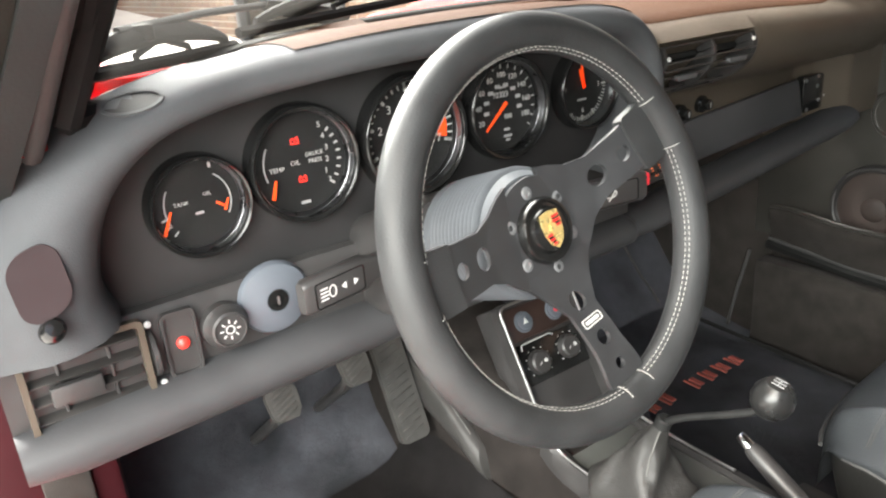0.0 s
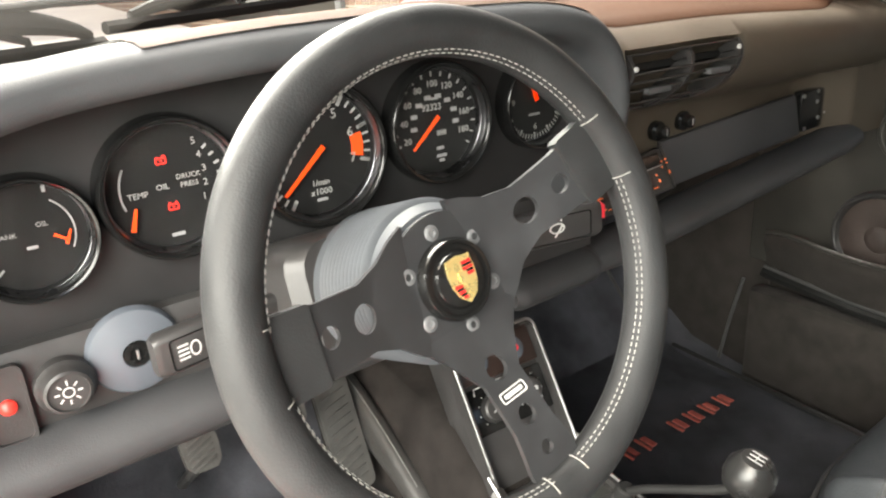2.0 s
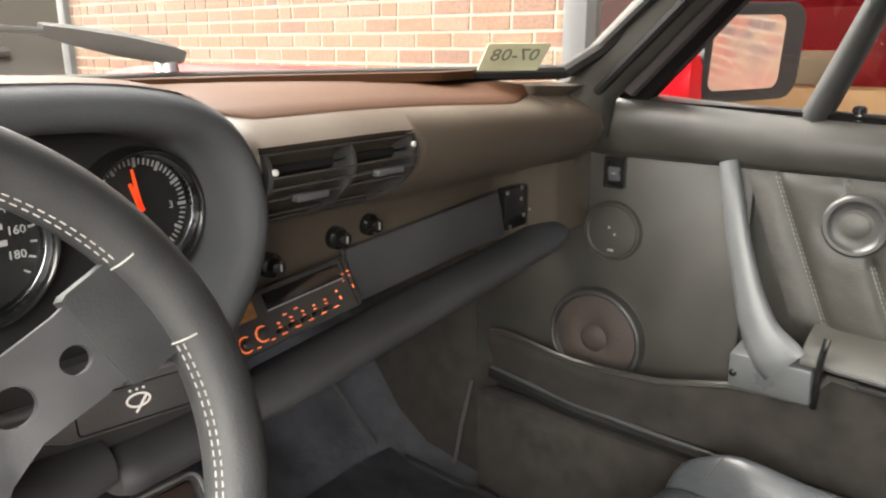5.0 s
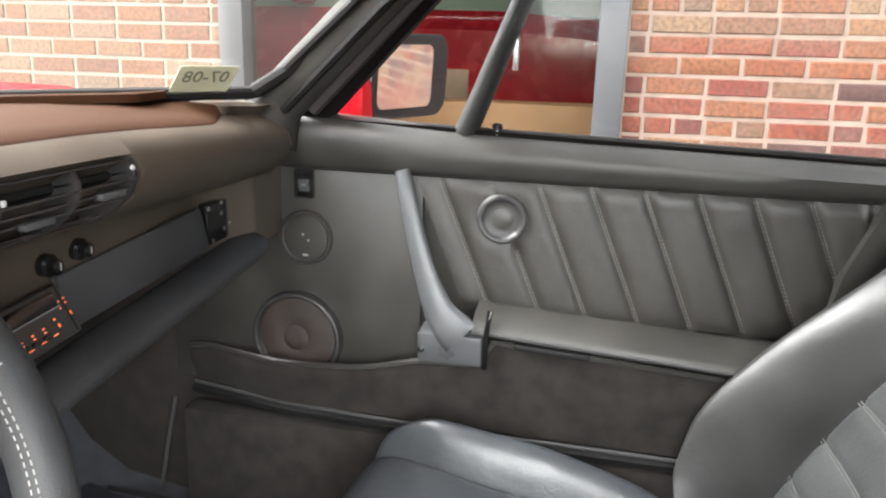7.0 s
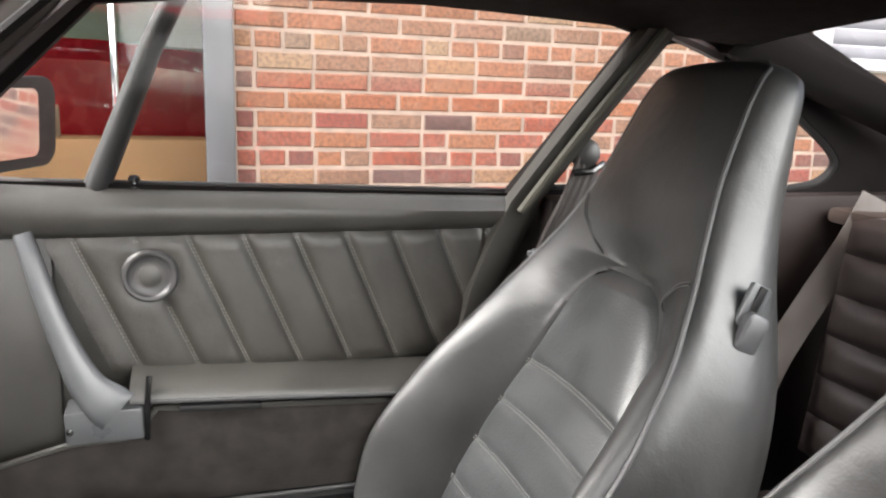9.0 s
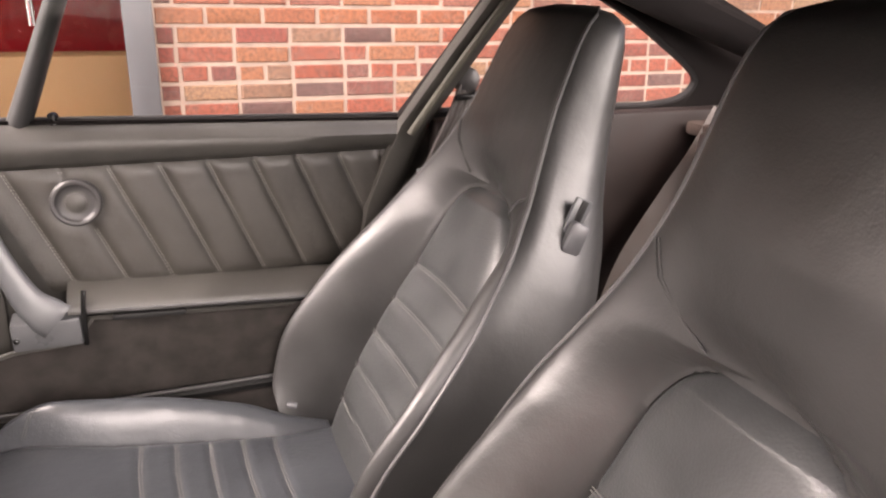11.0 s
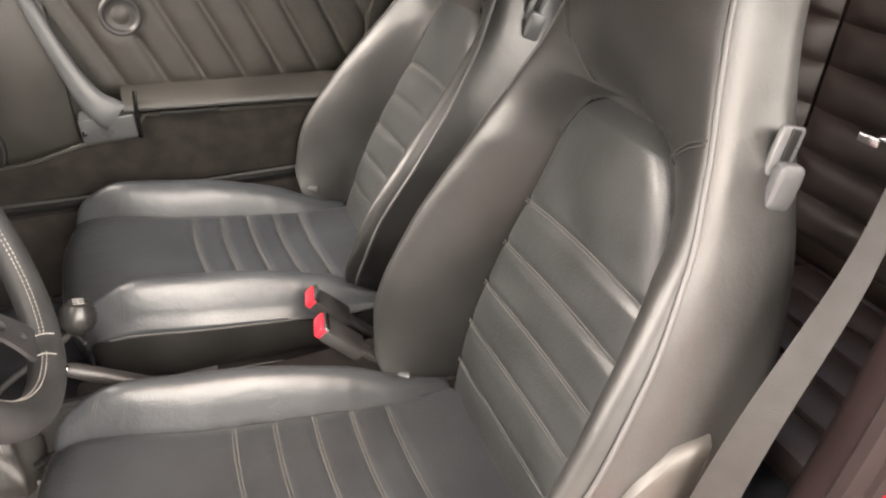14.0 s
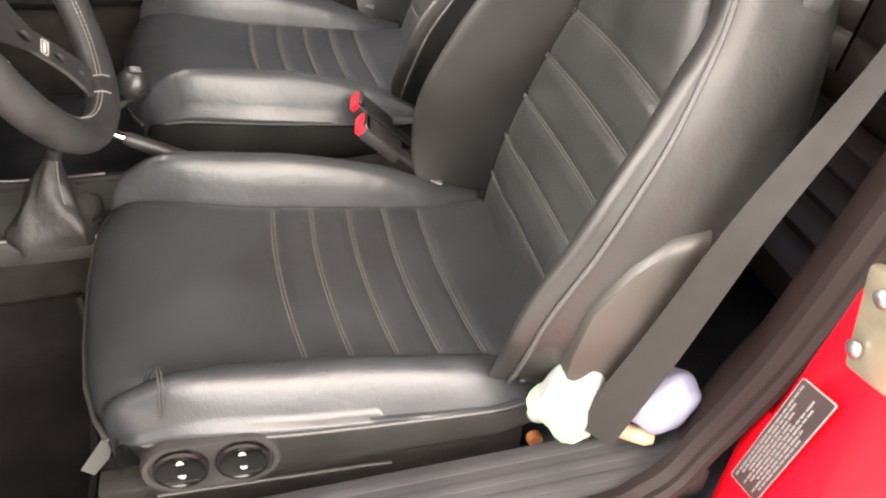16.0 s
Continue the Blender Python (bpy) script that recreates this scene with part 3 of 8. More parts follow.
for sgn in (1, -1):
    bm = bmesh.new()
    rings = []
    for i in range(19):
        y = 0.425 + 1.5 * i / 18
        k = max(0.0, 1 - ((y - 1.1) / 0.95) ** 4) if y > 1.1 else 1.0
        zc = 0.30 + k * (0.665 if y > 0.6 else 0.63 + 0.035 * (y - 0.425) / 0.175)
        rings.append([V(sgn * x, y, z) for x, z in ((0.40, 0.60 + k * 0.30), (0.46, 0.61 + k * 0.315), (0.53, zc - 0.03), (0.60, zc), (0.66, zc + 0.002), (0.72, zc - 0.03), (0.77, zc - 0.10),
                                                    (0.81, 0.66 - 0.1 * (1 - k)), (0.825, 0.52), (0.80, 0.38), (0.76, 0.28))])
    loft(bm, rings, closed=False)
    bmesh.ops.solidify(bm, geom=bm.faces[:], thickness=0.004)
    part("fender", bm, RED, car)
bm = bmesh.new()
loft(bm, [[V(x, y, li(y, [(0.56, 0.925), (1.0, 0.89), (1.5, 0.80), (1.9, 0.62)]) - 0.03 * (x / 0.4) ** 2) for x in (-0.395, -0.3, -0.15, 0, 0.15, 0.3, 0.395)] for y in (0.62, 0.7, 0.9, 1.1, 1.3, 1.5, 1.7, 1.9)], closed=False)
bmesh.ops.solidify(bm, geom=bm.faces[:], thickness=0.004)
part("hood", bm, RED, car)
bm = bmesh.new()
loft(bm, [[V(x, y, z) for x in (-0.62, -0.4, -0.2, 0, 0.2, 0.4, 0.62)] for y, z in ((0.50, 0.945), (0.56, 0.935), (0.622, 0.925))], closed=False)
bmesh.ops.solidify(bm, geom=bm.faces[:], thickness=0.004)
part("cowl", bm, RED, car)
bm = bmesh.new()
loft(bm, [[V(x, 0.475 - 0.9 * x * x + 1.2 * max(0.0, -x - 0.45) ** 2 + d, z - 0.016 * max(0.0, min(1.0, (-x - 0.46) / 0.16))) for d, z in ((0.016, 0.952), (0.024, 0.968), (0.05, 0.973), (0.10, 0.962))] for x in [-0.68 + 0.03 * i for i in range(11)]], closed=False)
bmesh.ops.solidify(bm, geom=bm.faces[:], thickness=0.003)
part("cowl_edge", bm, RED, car)


def ws_y(x):
    return 0.475 - 0.9 * x * x + 0.85 * max(0.0, x - 0.30) ** 2 + 1.2 * max(0.0, -x - 0.45) ** 2


def ws_point(s, h):
    x = s * (0.612 + 0.022 * min(1.0, h / 0.15) - 0.030 * max(0.0, h - 0.3)) if s > 0 else s * (0.645 - 0.095 * h)
    y0 = ws_y(x)
    y1 = 0.10 - 0.48 * x * x
    drop = 0.016 * max(0.0, min(1.0, (-x - 0.46) / 0.16))
    return V(x, y0 + (y1 - y0) * h, 0.972 - drop + (0.265 + drop) * h)


bm = bmesh.new()
loft(bm, [[ws_point(-1 + i / 12, j / 8) for i in range(25)] for j in range(9)], closed=False)
ws = part("windscreen", bm, WSGLASS, car, "clear curved windscreen")
ws.visible_shadow = False
bm = bmesh.new()
tube(bm, [ws_point(-1 + i / 20, 0.0) + V(0, 0.004, -0.002) for i in range(41)], 0.010, 8)
tube(bm, [ws_point(-1 + i / 20, 1.0) for i in range(41)], 0.012, 8)
for sg in (-1, 1):
    tube(bm, [ws_point(sg, h / 8) for h in range(9)], 0.012, 8)
part("windscreen_seal", bm, WIPER, car)

# greenhouse sides
DOORHOLE = [(0.125, 0.930), (-0.12, 1.165), (-0.30, 1.185), (-0.60, 1.193), (-0.85, 1.187), (-0.915, 1.172), (-0.83, 1.035), (-0.742, 0.902)]
QUARTER = [(-0.805, 0.908), (-0.965, 1.158), (-1.00, 1.168), (-1.06, 1.16), (-1.20, 1.10), (-1.32, 1.035), (-1.41, 0.98), (-1.432, 0.945), (-1.40, 0.912), (-1.316, 0.900)]
QUARTER = QUARTER[:1] + [(p.x, p.y) for p in spline([V(y, z, 0) for y, z in QUARTER[1:]], 4)]
SIDE = [(0.20, 0.90), (0.03, 1.10), (-0.12, 1.215), (-0.30, 1.232), (-0.70, 1.238), (-1.0, 1.225), (-1.25, 1.19), (-1.6, 1.06), (-1.95, 0.90), (-1.4, 0.885), (-0.745, 0.885)]
for sgn in (1, -1):
    bm = bmesh.new()
    out = SIDE
    holes = [DOORHOLE, QUARTER]
    if sgn < 0:
        out = [(-0.10, 1.20)] + SIDE[2:-1] + [(-0.742, 0.885), (-0.742, 0.902), (-0.83, 1.035), (-0.915, 1.179), (-0.85, 1.193), (-0.60, 1.2055), (-0.30, 1.2045), (-0.12, 1.181)]
        holes = [QUARTER]
    slab(bm, Matrix(((0, 0, 1, 0), (1, 0, 0, 0), (0, 1, 0, 0), (0, 0, 0, 1))), out, 0.022, holes)
    for v in bm.verts:
        v.co.x = sgn * (side_x(v.co.z) - 0.006 + v.co.x)
    part("window_surround", bm, SURROUND if sgn > 0 else RED, car, "black window surround" if sgn > 0 else "red roof side over the door opening")
    if sgn < 0:
        bm = bmesh.new()
        slab(bm, Matrix(((0, 0, 1, 0), (1, 0, 0, 0), (0, 1, 0, 0), (0, 0, 0, 1))), [(0.20, 0.90), (0.03, 1.10), (-0.095, 1.197), (-0.115, 1.176), (0.125, 0.930), (0.16, 0.90)], 0.022)
        for v in bm.verts:
            v.co.x = -(side_x(v.co.z) - 0.006 + v.co.x)
        part("pillar_skin", bm, RUBBER, car)
    bm = bmesh.new()
    tube(bm, [(sgn * (side_x(z) + 0.006), y, z) for y, z in QUARTER], 0.010, 8, closed=True)
    part("quarter_seal", bm, WIPER, car)
    bm = bmesh.new()
    bm.faces.new([bm.verts.new((sgn * (side_x(z) + 0.008), y, z)) for y, z in QUARTER])
    part("quarter_pane", bm, GLASS, car, "clear rear side pane").visible_shadow = False
    # drip rail, grey inner seal and pillar
    bm = bmesh.new()
    if sgn > 0:
        tube(bm, spline([(0.672, 0.15, 0.945), (0.625, -0.06, 1.14), (0.603, -0.15, 1.193), (0.592, -0.40, 1.207), (0.590, -0.70, 1.210), (0.600, -0.93, 1.188), (0.66, -1.25, 1.10)], 6), 0.013, 8)
    else:
        tube(bm, spline([(-0.672, 0.15, 0.935), (-0.625, -0.06, 1.12), (-0.592, -0.15, 1.1775), (-0.584, -0.30, 1.1875), (-0.583, -0.45, 1.1890), (-0.583, -0.70, 1.1885), (-0.590, -0.93, 1.1735)], 6), 0.0085, 10)
        loft(bm, [[V(p[0] + a, p[1], p[2] + b) for a, b in ((-0.0085, -0.002), (-0.0125, 0.002), (-0.0130, 0.007), (-0.0110, 0.0115), (-0.004, 0.0150), (0.006, 0.015), (0.006, 0.0))] for p in spline([(-0.625, -0.06, 1.12), (-0.592, -0.15, 1.1775), (-0.584, -0.30, 1.1875), (-0.583, -0.45, 1.1890), (-0.583, -0.70, 1.1885), (-0.590, -0.93, 1.1735)], 6)])
    part("inner_seal", bm, SEAL, car, "grey rubber door seal")
    bm = bmesh.new()
    rows = []
    for k in range(9):
        h = k / 8
        i0 = V(0.628, 0.214, 0.966).lerp(V(0.606, -0.088, 1.245), h) if sgn > 0 else V(0.629, 0.200, 0.957).lerp(V(0.540, -0.045, 1.245), h)
        o0 = V(0.668, 0.168, 0.930).lerp(V(0.600, -0.135, 1.215), h)
        mid = (i0 + o0) / 2
        nrm = V(0.45, 0.75, 0.45).normalized()
        if sgn < 0:
            o0 = o0 + V(0.085, -0.05, 0.0) * (1 - 0.6 * h)
            mid = (i0 + o0) / 2
        rows.append([p for p in (i0, i0 * 0.75 + o0 * 0.25 - 0.012 * nrm, mid - 0.018 * nrm, i0 * 0.2 + o0 * 0.8 - 0.012 * nrm, o0, o0 + 0.03 * nrm, mid + 0.036 * nrm, i0 + 0.022 * nrm)])
    if sgn > 0:
        base = rows[0]
        for d, w in ((V(-0.003, 0.004, -0.020), 0.018), (V(-0.006, 0.008, -0.055), 0.034)):
            rows.insert(0, [p + d + (V(-w, 0.4 * w, 0.0) if j in (0, 1, 7) else V(0, 0, 0)) for j, p in enumerate(base)])
    if sgn < 0:
        base = rows[0]
        for d in (V(0.033, 0.0, -0.047), V(0.061, 0.0, -0.086), V(0.095, 0.01, -0.15)):
            rows.insert(0, [p + d for p in base])
    for row in rows:
        for p in row:
            p.x *= sgn
    loft(bm, rows)
    part("front_pillar", bm, PILLAR, car, "black padded windscreen pillar")
    bm = bmesh.new()
    tube(bm, [(sgn * 0.640, 0.186, 0.942), (sgn * 0.613, 0.02, 1.095), (sgn * 0.578, -0.115, 1.208)], 0.008, 8)
    tube(bm, [(0.600, 0.232, 0.966), (0.622, 0.214, 0.972), (0.628, 0.196, 0.988), (0.618, 0.066, 1.10), (0.606, -0.083, 1.236)] if sgn > 0 else [(-0.690, 0.194, 0.868), (-0.661, 0.194, 0.908), (-0.629, 0.194, 0.955), (-0.586, 0.072, 1.095), (-0.542, -0.04, 1.236)], 0.008, 8)
    part("pillar_trim", bm, WIPER, car)
    # lock pillar
    bm = bmesh.new()
    loft(bm, [[V(sgn * (side_x(z) + a), y + b, z) for a, b in ((-0.035, 0.008), (-0.04, -0.03), (-0.03, -0.050), (0.01, -0.048), (0.012, 0.004), (-0.012, 0.012))] for y, z in ((((-0.640, 0.50), (-0.655, 0.62), (-0.680, 0.74), (-0.712, 0.82)) if sgn > 0 else ()) + ((-0.745, 0.89), (-0.835, 1.035), (-0.925, 1.175), (-0.95, 1.21)))])
    lk = part("lock_pillar", bm, PILLAR, car, "slanted black pillar behind the door")
    bm = bmesh.new()
    tube(bm, [(sgn * (side_x(z) - 0.043), y - 0.018, z) for y, z in ((-0.735, 0.875), (-0.79, 0.962), (-0.835, 1.035), (-0.925, 1.175))], 0.0075, 8)
    part("pillar_bead", bm, BEAD, lk, "edge bead with the sky's reflection in its grey")

# roof with headliner
def roof_ring(y, off):
    zc = ip(y, [(-1.12, 1.232), (-0.8, 1.275), (-0.45, 1.292), (-0.05, 1.268), (0.10, 1.240)])
    ze = ip(y, [(-1.12, 1.20), (-0.8, 1.226), (-0.45, 1.236), (-0.1, 1.222), (0.10, 1.225)])
    xe = ip(y, [(-1.12, 0.575), (-0.6, 0.595), (-0.1, 0.58), (0.1, 0.50)]) + 0.014
    out = []
    for i in range(17):
        s = -1 + i / 8
        out.append(V(s * (xe - 0.2 * off), y, ze + (zc - ze) * (1 - abs(s) ** 2.6) - off))
    return out


for nm, mt, off, lab in (("roof_skin", RED, 0.0, "glossy red roof"), ("headliner", HEADLINER, 0.045, "dark perforated headliner")):
    bm = bmesh.new()
    loft(bm, [roof_ring(0.10 - 1.21 * i / 14, off) for i in range(15)], closed=False)
    bmesh.ops.solidify(bm, geom=bm.faces[:], thickness=0.003)
    part(nm, bm, mt, car, lab)
for sgn in (1, -1):
    bm = bmesh.new()
    tube(bm, spline([(sgn * 0.640, -0.02, 1.125), (sgn * 0.612, -0.14, 1.215), (sgn * 0.608, -0.45, 1.230), (sgn * 0.606, -0.80, 1.222), (sgn * 0.60, -1.10, 1.200)], 6), 0.014, 8)
    part("drip_rail", bm, RED, car)
# rear window, its surround and the engine lid
bm = bmesh.new()
loft(bm, [[V(s * (0.545 - 0.045 * h), -1.09 - 0.78 * h - 0.06 * (1 - s * s), 1.208 - 0.29 * h + 0.03 * (1 - s * s)) for s in [-1 + i / 8 for i in range(17)]] for h in (0.06, 0.3, 0.6, 0.94)], closed=False)
part("rear_window", bm, GLASS, car, "curved rear window").visible_shadow = False
for sgn in (1, -1):
    bm = bmesh.new()
    loft(bm, [[V(sgn * x, y, z) for x, y, z in ((0.545 - 0.045 * h, -1.09 - 0.79 * h, 1.200 - 0.29 * h), (0.58, -1.08 - 0.78 * h, 1.198 - 0.29 * h), (0.625, -1.08 - 0.74 * h, 1.185 - 0.28 * h), (0.632, -1.08 - 0.72 * h, 1.150 - 0.24 * h), (0.59, -1.08 - 0.72 * h, 1.145 - 0.24 * h), (0.55, -1.08 - 0.78 * h, 1.178 - 0.28 * h))] for h in (0, 0.35, 0.7, 1.0)])
    part("rear_pillar", bm, HEADLINER, car, "black rear pillar trim")
bm = bmesh.new()
loft(bm, [[V(s * 0.68, y, z + 0.04 * (1 - s * s)) for s in [-1 + i / 6 for i in range(13)]] for y, z in ((-1.93, 0.895), (-2.1, 0.84), (-2.4, 0.70), (-2.6, 0.5))], closed=False)
bmesh.ops.solidify(bm, geom=bm.faces[:], thickness=0.004)
part("engine_lid", bm, RED, car)

# driver's door opening: sill, rear jamb, front hinge post
bm = bmesh.new()
box(bm, (-0.74, -0.16, 0.265), (0.11, 1.16, 0.10), 0.02)
part("outer_sill", bm, RED, car)
bm = bmesh.new()
rings = []
for z, dy in ((0.20, 0.10), (0.26, 0.07), (0.31, 0.022), (0.36, 0.006), (0.48, 0.0), (0.56, -0.003), (0.65, -0.012), (0.75, -0.04), (0.89, -0.075)):
    rings.append([V(x + 0.0, y + dy, z) for x, y in ((-0.672, -0.73), (-0.68, -0.705), (-0.70, -0.694), (-0.74, -0.697), (-0.785, -0.705), (-0.812, -0.73), (-0.812, -0.80), (-0.672, -0.80))])
loft(bm, rings)
part("door_jamb", bm, RED, car, "glossy red door jamb")
part("jamb_foot", newbox((-0.712, -0.722, 0.335), (0.115, 0.05, 0.26), 0.012), RED, car)
bm = bmesh.new()
for off, r in ((0.0, 0.016), (0.018, 0.010)):
    tube(bm, spline([(-0.672 - off, 0.36, 0.40), (-0.672 - off, 0.34, 0.345), (-0.672 - off, 0.2, 0.325), (-0.672 - off, -0.45, 0.322), (-0.660 - off, -0.60, 0.332), (-0.650 - off, -0.662, 0.40), (-0.662 - off, -0.695, 0.52), (-0.676 - off, -0.718, 0.68), (-0.676 - off, -0.76, 0.86), (-0.645 - off, -0.84, 1.03), (-0.60 - off, -0.925, 1.17)], 8), r, 8)
part("door_seal", bm, mat("dark_seal", (0.012, 0.0075, 0.0075), 0.65, var=0.15, scale=30, bump=0.1, bscale=400, spec=0.22), car, "dark rubber door seal")
bm = bmesh.new()
loft(bm, [[V(x + a, y + b, z) for a, b in ((0.006, 0.004), (0.026, 0.004), (0.046, -0.004), (0.060, -0.020), (0.062, -0.040), (0.02, -0.03))] for x, y, z in ((-0.650, -0.655, 0.36), (-0.652, -0.672, 0.42), (-0.664, -0.700, 0.52), (-0.678, -0.722, 0.68), (-0.678, -0.765, 0.86), (-0.66, -0.81, 0.95))])
part("post_trim", bm, mat("post_vinyl", (0.010, 0.0060, 0.0060), 0.65, var=0.15, scale=12, bump=0.1, bscale=500, spec=0.1), car, "dark vinyl trim beside the door seal")
bm = bmesh.new()
box(bm, (-0.745, -0.693, 0.655), (0.05, 0.014, 0.10), 0.006, Euler((0, radians(14), 0)).to_matrix().to_4x4())
sp = part("striker_plate", bm, mat("zinc_plate", (0.27, 0.245, 0.18), 0.4, 0.7, var=0.15, scale=40), car, "dull zinc striker plate")
for z in (0.628, 0.685):
    part("screw", lathe(bmesh.new(), aim((-0.738, -0.684, z), (0, 1, 0)), [(0.008, 0), (0.008, 0.003), (0.004, 0.006)], 14), STEEL, sp)
lm = frame_m(V(-0.7160, -0.6860, 0.4640), V(-0.963, 0.0, 0.27).normalized(), V(-0.127, 0.0, 0.99).normalized(), V(0, 1, 0))
bm = bmesh.new()
slab(bm, lm, rrect(0, 0, 0.0425, 0.193, 0.003, 2), 0.0015)
lp = part("data_label", bm, LABEL_P, car, "dark data label with unreadable rows")
bm = bmesh.new()
rl = random.Random(4)
for i in range(8):
    y, end = -0.089 + 0.012 * (i % 3), 0.089 - 0.020 * ((i * 5) % 4)
    while y < end - 0.006:
        w = rl.uniform(0.006, 0.020)
        slab(bm, lm @ Matrix.Translation((-0.0165 + 0.0047 * i, y + w / 2, 0.0016)), [(-0.0011, -w / 2), (0.0011, -w / 2), (0.0011, w / 2), (-0.0011, w / 2)], 0.0003)
        y += w + 0.0025
tagged(part("printed_row", bm, BARS, lp), kind="stuff")
bm = bmesh.new()
slab(bm, lm, rrect(0, 0, 0.0445, 0.195, 0.003, 2), 0.0018, [rrect(0, 0, 0.0425, 0.193, 0.002, 2)])
part("label_border", bm, BARS, lp)
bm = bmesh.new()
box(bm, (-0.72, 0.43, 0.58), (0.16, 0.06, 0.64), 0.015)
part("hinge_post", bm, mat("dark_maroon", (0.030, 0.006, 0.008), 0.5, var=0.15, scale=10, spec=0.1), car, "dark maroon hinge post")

# cabin floor, tunnel and side walls
bm = bmesh.new()
loft(bm, [[V(x, y, z) for x in (-0.68, -0.4, -0.14, 0.05, 0.4, 0.70)] for y, z in ((-1.55, 0.30), (-1.0, 0.21), (-0.9, 0.195), (0.44, 0.195), (0.56, 0.215), (0.64, 0.27), (0.78, 0.46), (0.84, 0.56), (0.85, 0.82))], closed=False)
solid("floor", bm, CARPET, "charcoal carpet over the cabin floor and toeboard", "floor", "structure")
bm = bmesh.new()
for sgn, x in ((1, 0.69), (-1, -0.67)):
    loft(bm, [[V(x, y, z), V(x + sgn * 0.05, y, z)] for y, z in ((0.38, 0.19), (0.84, 0.19))], closed=False)
    box(bm, (x + sgn * 0.03, 0.62, 0.50), (0.05, 0.46, 0.64), 0.004)
box(bm, (0.665, -0.16, 0.297), (0.05, 1.12, 0.205), 0.012)
box(bm, (0, 0.86, 0.5), (1.4, 0.03, 0.85))
# unseen cover added under the cowl to block light leaking into the footwell
box(bm, (0, 0.66, 0.905), (1.36, 0.42, 0.02))
box(bm, (0.716, -0.16, 0.412), (0.03, 1.14, 0.05))
for sx in (-0.715, 0.735):
    box(bm, (sx, 0.62, 0.86), (0.03, 0.46, 0.11))
box(bm, (0.705, -0.79, 0.64), (0.05, 0.16, 0.48), 0.01)
box(bm, (-0.672, -0.83, 0.64), (0.016, 0.10, 0.50), 0.004)
solid("side_wall", bm, CARPET_B, "dark carpeted kick panels and sill sides", "wall", "structure")
for sx, ln in ((0.665, 0.90), (-0.645, 0.84)):
    solid("rear_side_wall", newbox((sx, -1.25, 0.55), (0.05, ln, 0.70), 0.01), SIDE_TRIM, "black carpeted side wall beside the rear seats", "wall", "structure")
bm = bmesh.new()
tube(bm, spline([(0.690, 0.40, 0.420), (0.689, 0.34, 0.413), (0.688, 0.13, 0.405), (0.688, -0.30, 0.402), (0.688, -0.70, 0.404)], 5), 0.011, 8)
solid("door_sill_seal", bm, RUBBER, "black rubber seal under the passenger door", "seal", "structure")
bm = bmesh.new()
for a, b in (((0.664, 0.425, 0.405), (0.672, 0.472, 0.205)), ((0.52, 0.66, 0.40), (0.585, 0.60, 0.245))):
    tube(bm, [a, ((a[0] + b[0]) / 2 - 0.004, (a[1] + b[1]) / 2, (a[2] + b[2]) / 2), b], 0.0035, 6)
solid("carpet_edging", bm, PIPING, "pale edging seams of the footwell carpet", "trim", "structure")
bm = bmesh.new()
rings = []
for y, zt, hw in ((-1.3, 0.37, 0.11), (-0.3, 0.355, 0.085), (0.1, 0.355, 0.085), (0.24, 0.37, 0.085), (0.33, 0.44, 0.085), (0.84, 0.50, 0.10)):
    rings.append([V(-0.040 + s * w, y, z) for s, w, z in ((-1, hw + 0.05, 0.19), (-1, hw + 0.02, zt - 0.06), (-1, hw, zt - 0.012), (-1, hw - 0.015, zt), (1, hw - 0.015, zt), (1, hw, zt - 0.012), (1, hw + 0.02, zt - 0.06), (1, hw + 0.05, 0.19))])
loft(bm, rings)
solid("tunnel", bm, TUNNEL, "dark carpeted centre tunnel", "tunnel", "structure")
bm = bmesh.new()
box(bm, (-0.615, -0.14, 0.30), (0.085, 1.10, 0.06), 0.012)
for i in range(3):
    box(bm, (-0.592 - 0.022 * i, -0.16, 0.3295), (0.012, 1.0, 0.003), 0.0014)
solid("sill_tread", bm, VINYL, "worn black vinyl door sill cover", "trim", "structure")

# rear bench, parcel shelf and speaker boxes
def rear_back(cx, label):
    t = thing("rear_seat_back", label, "seat", (cx, -1.32, 0.42), "rear seats")
    n = 6
    for i in range(n):
        z0, z1 = 0.45 + 0.073 * i, 0.45 + 0.073 * (i + 1)
        lean = lambda z: -1.285 - 0.12 * (z - 0.45)
        bm = bmesh.new()
        rings = []
        for k in range(21):
            q = -1 + k / 10
            e = max(0.0, 1 - abs(q) ** 8) ** 0.5
            top = 0.016 * (abs(q) ** 6) if i == n - 1 else 0.0
            ring = []
            for j in range(11):
                p = -1 + j / 5
                z = z0 + (z1 - z0 - top) * (p + 1) / 2
                ring.append(V(cx + q * 0.258, lean(z) + 0.016 + 0.015 * e * (1 - abs(p) ** 3.5) + 0.004 * e, z))
            ring += [V(cx + q * 0.258, lean(z1) - 0.02, z1 - top), V(cx + q * 0.258, lean(z0) - 0.02, z0)]
            rings.append(ring)
        loft(bm, rings)
        part("pleat", bm, LEATHER_R, t)
    part("back_board", newbox((cx, -1.365, 0.665), (0.47, 0.07, 0.47), 0.02, Euler((radians(7), 0, 0)).to_matrix().to_4x4()), VINYL, t)


rear_back(-0.262, "black pleated rear seat back behind the driver's seat")
rear_back(0.262, "black pleated rear seat back behind the passenger seat")
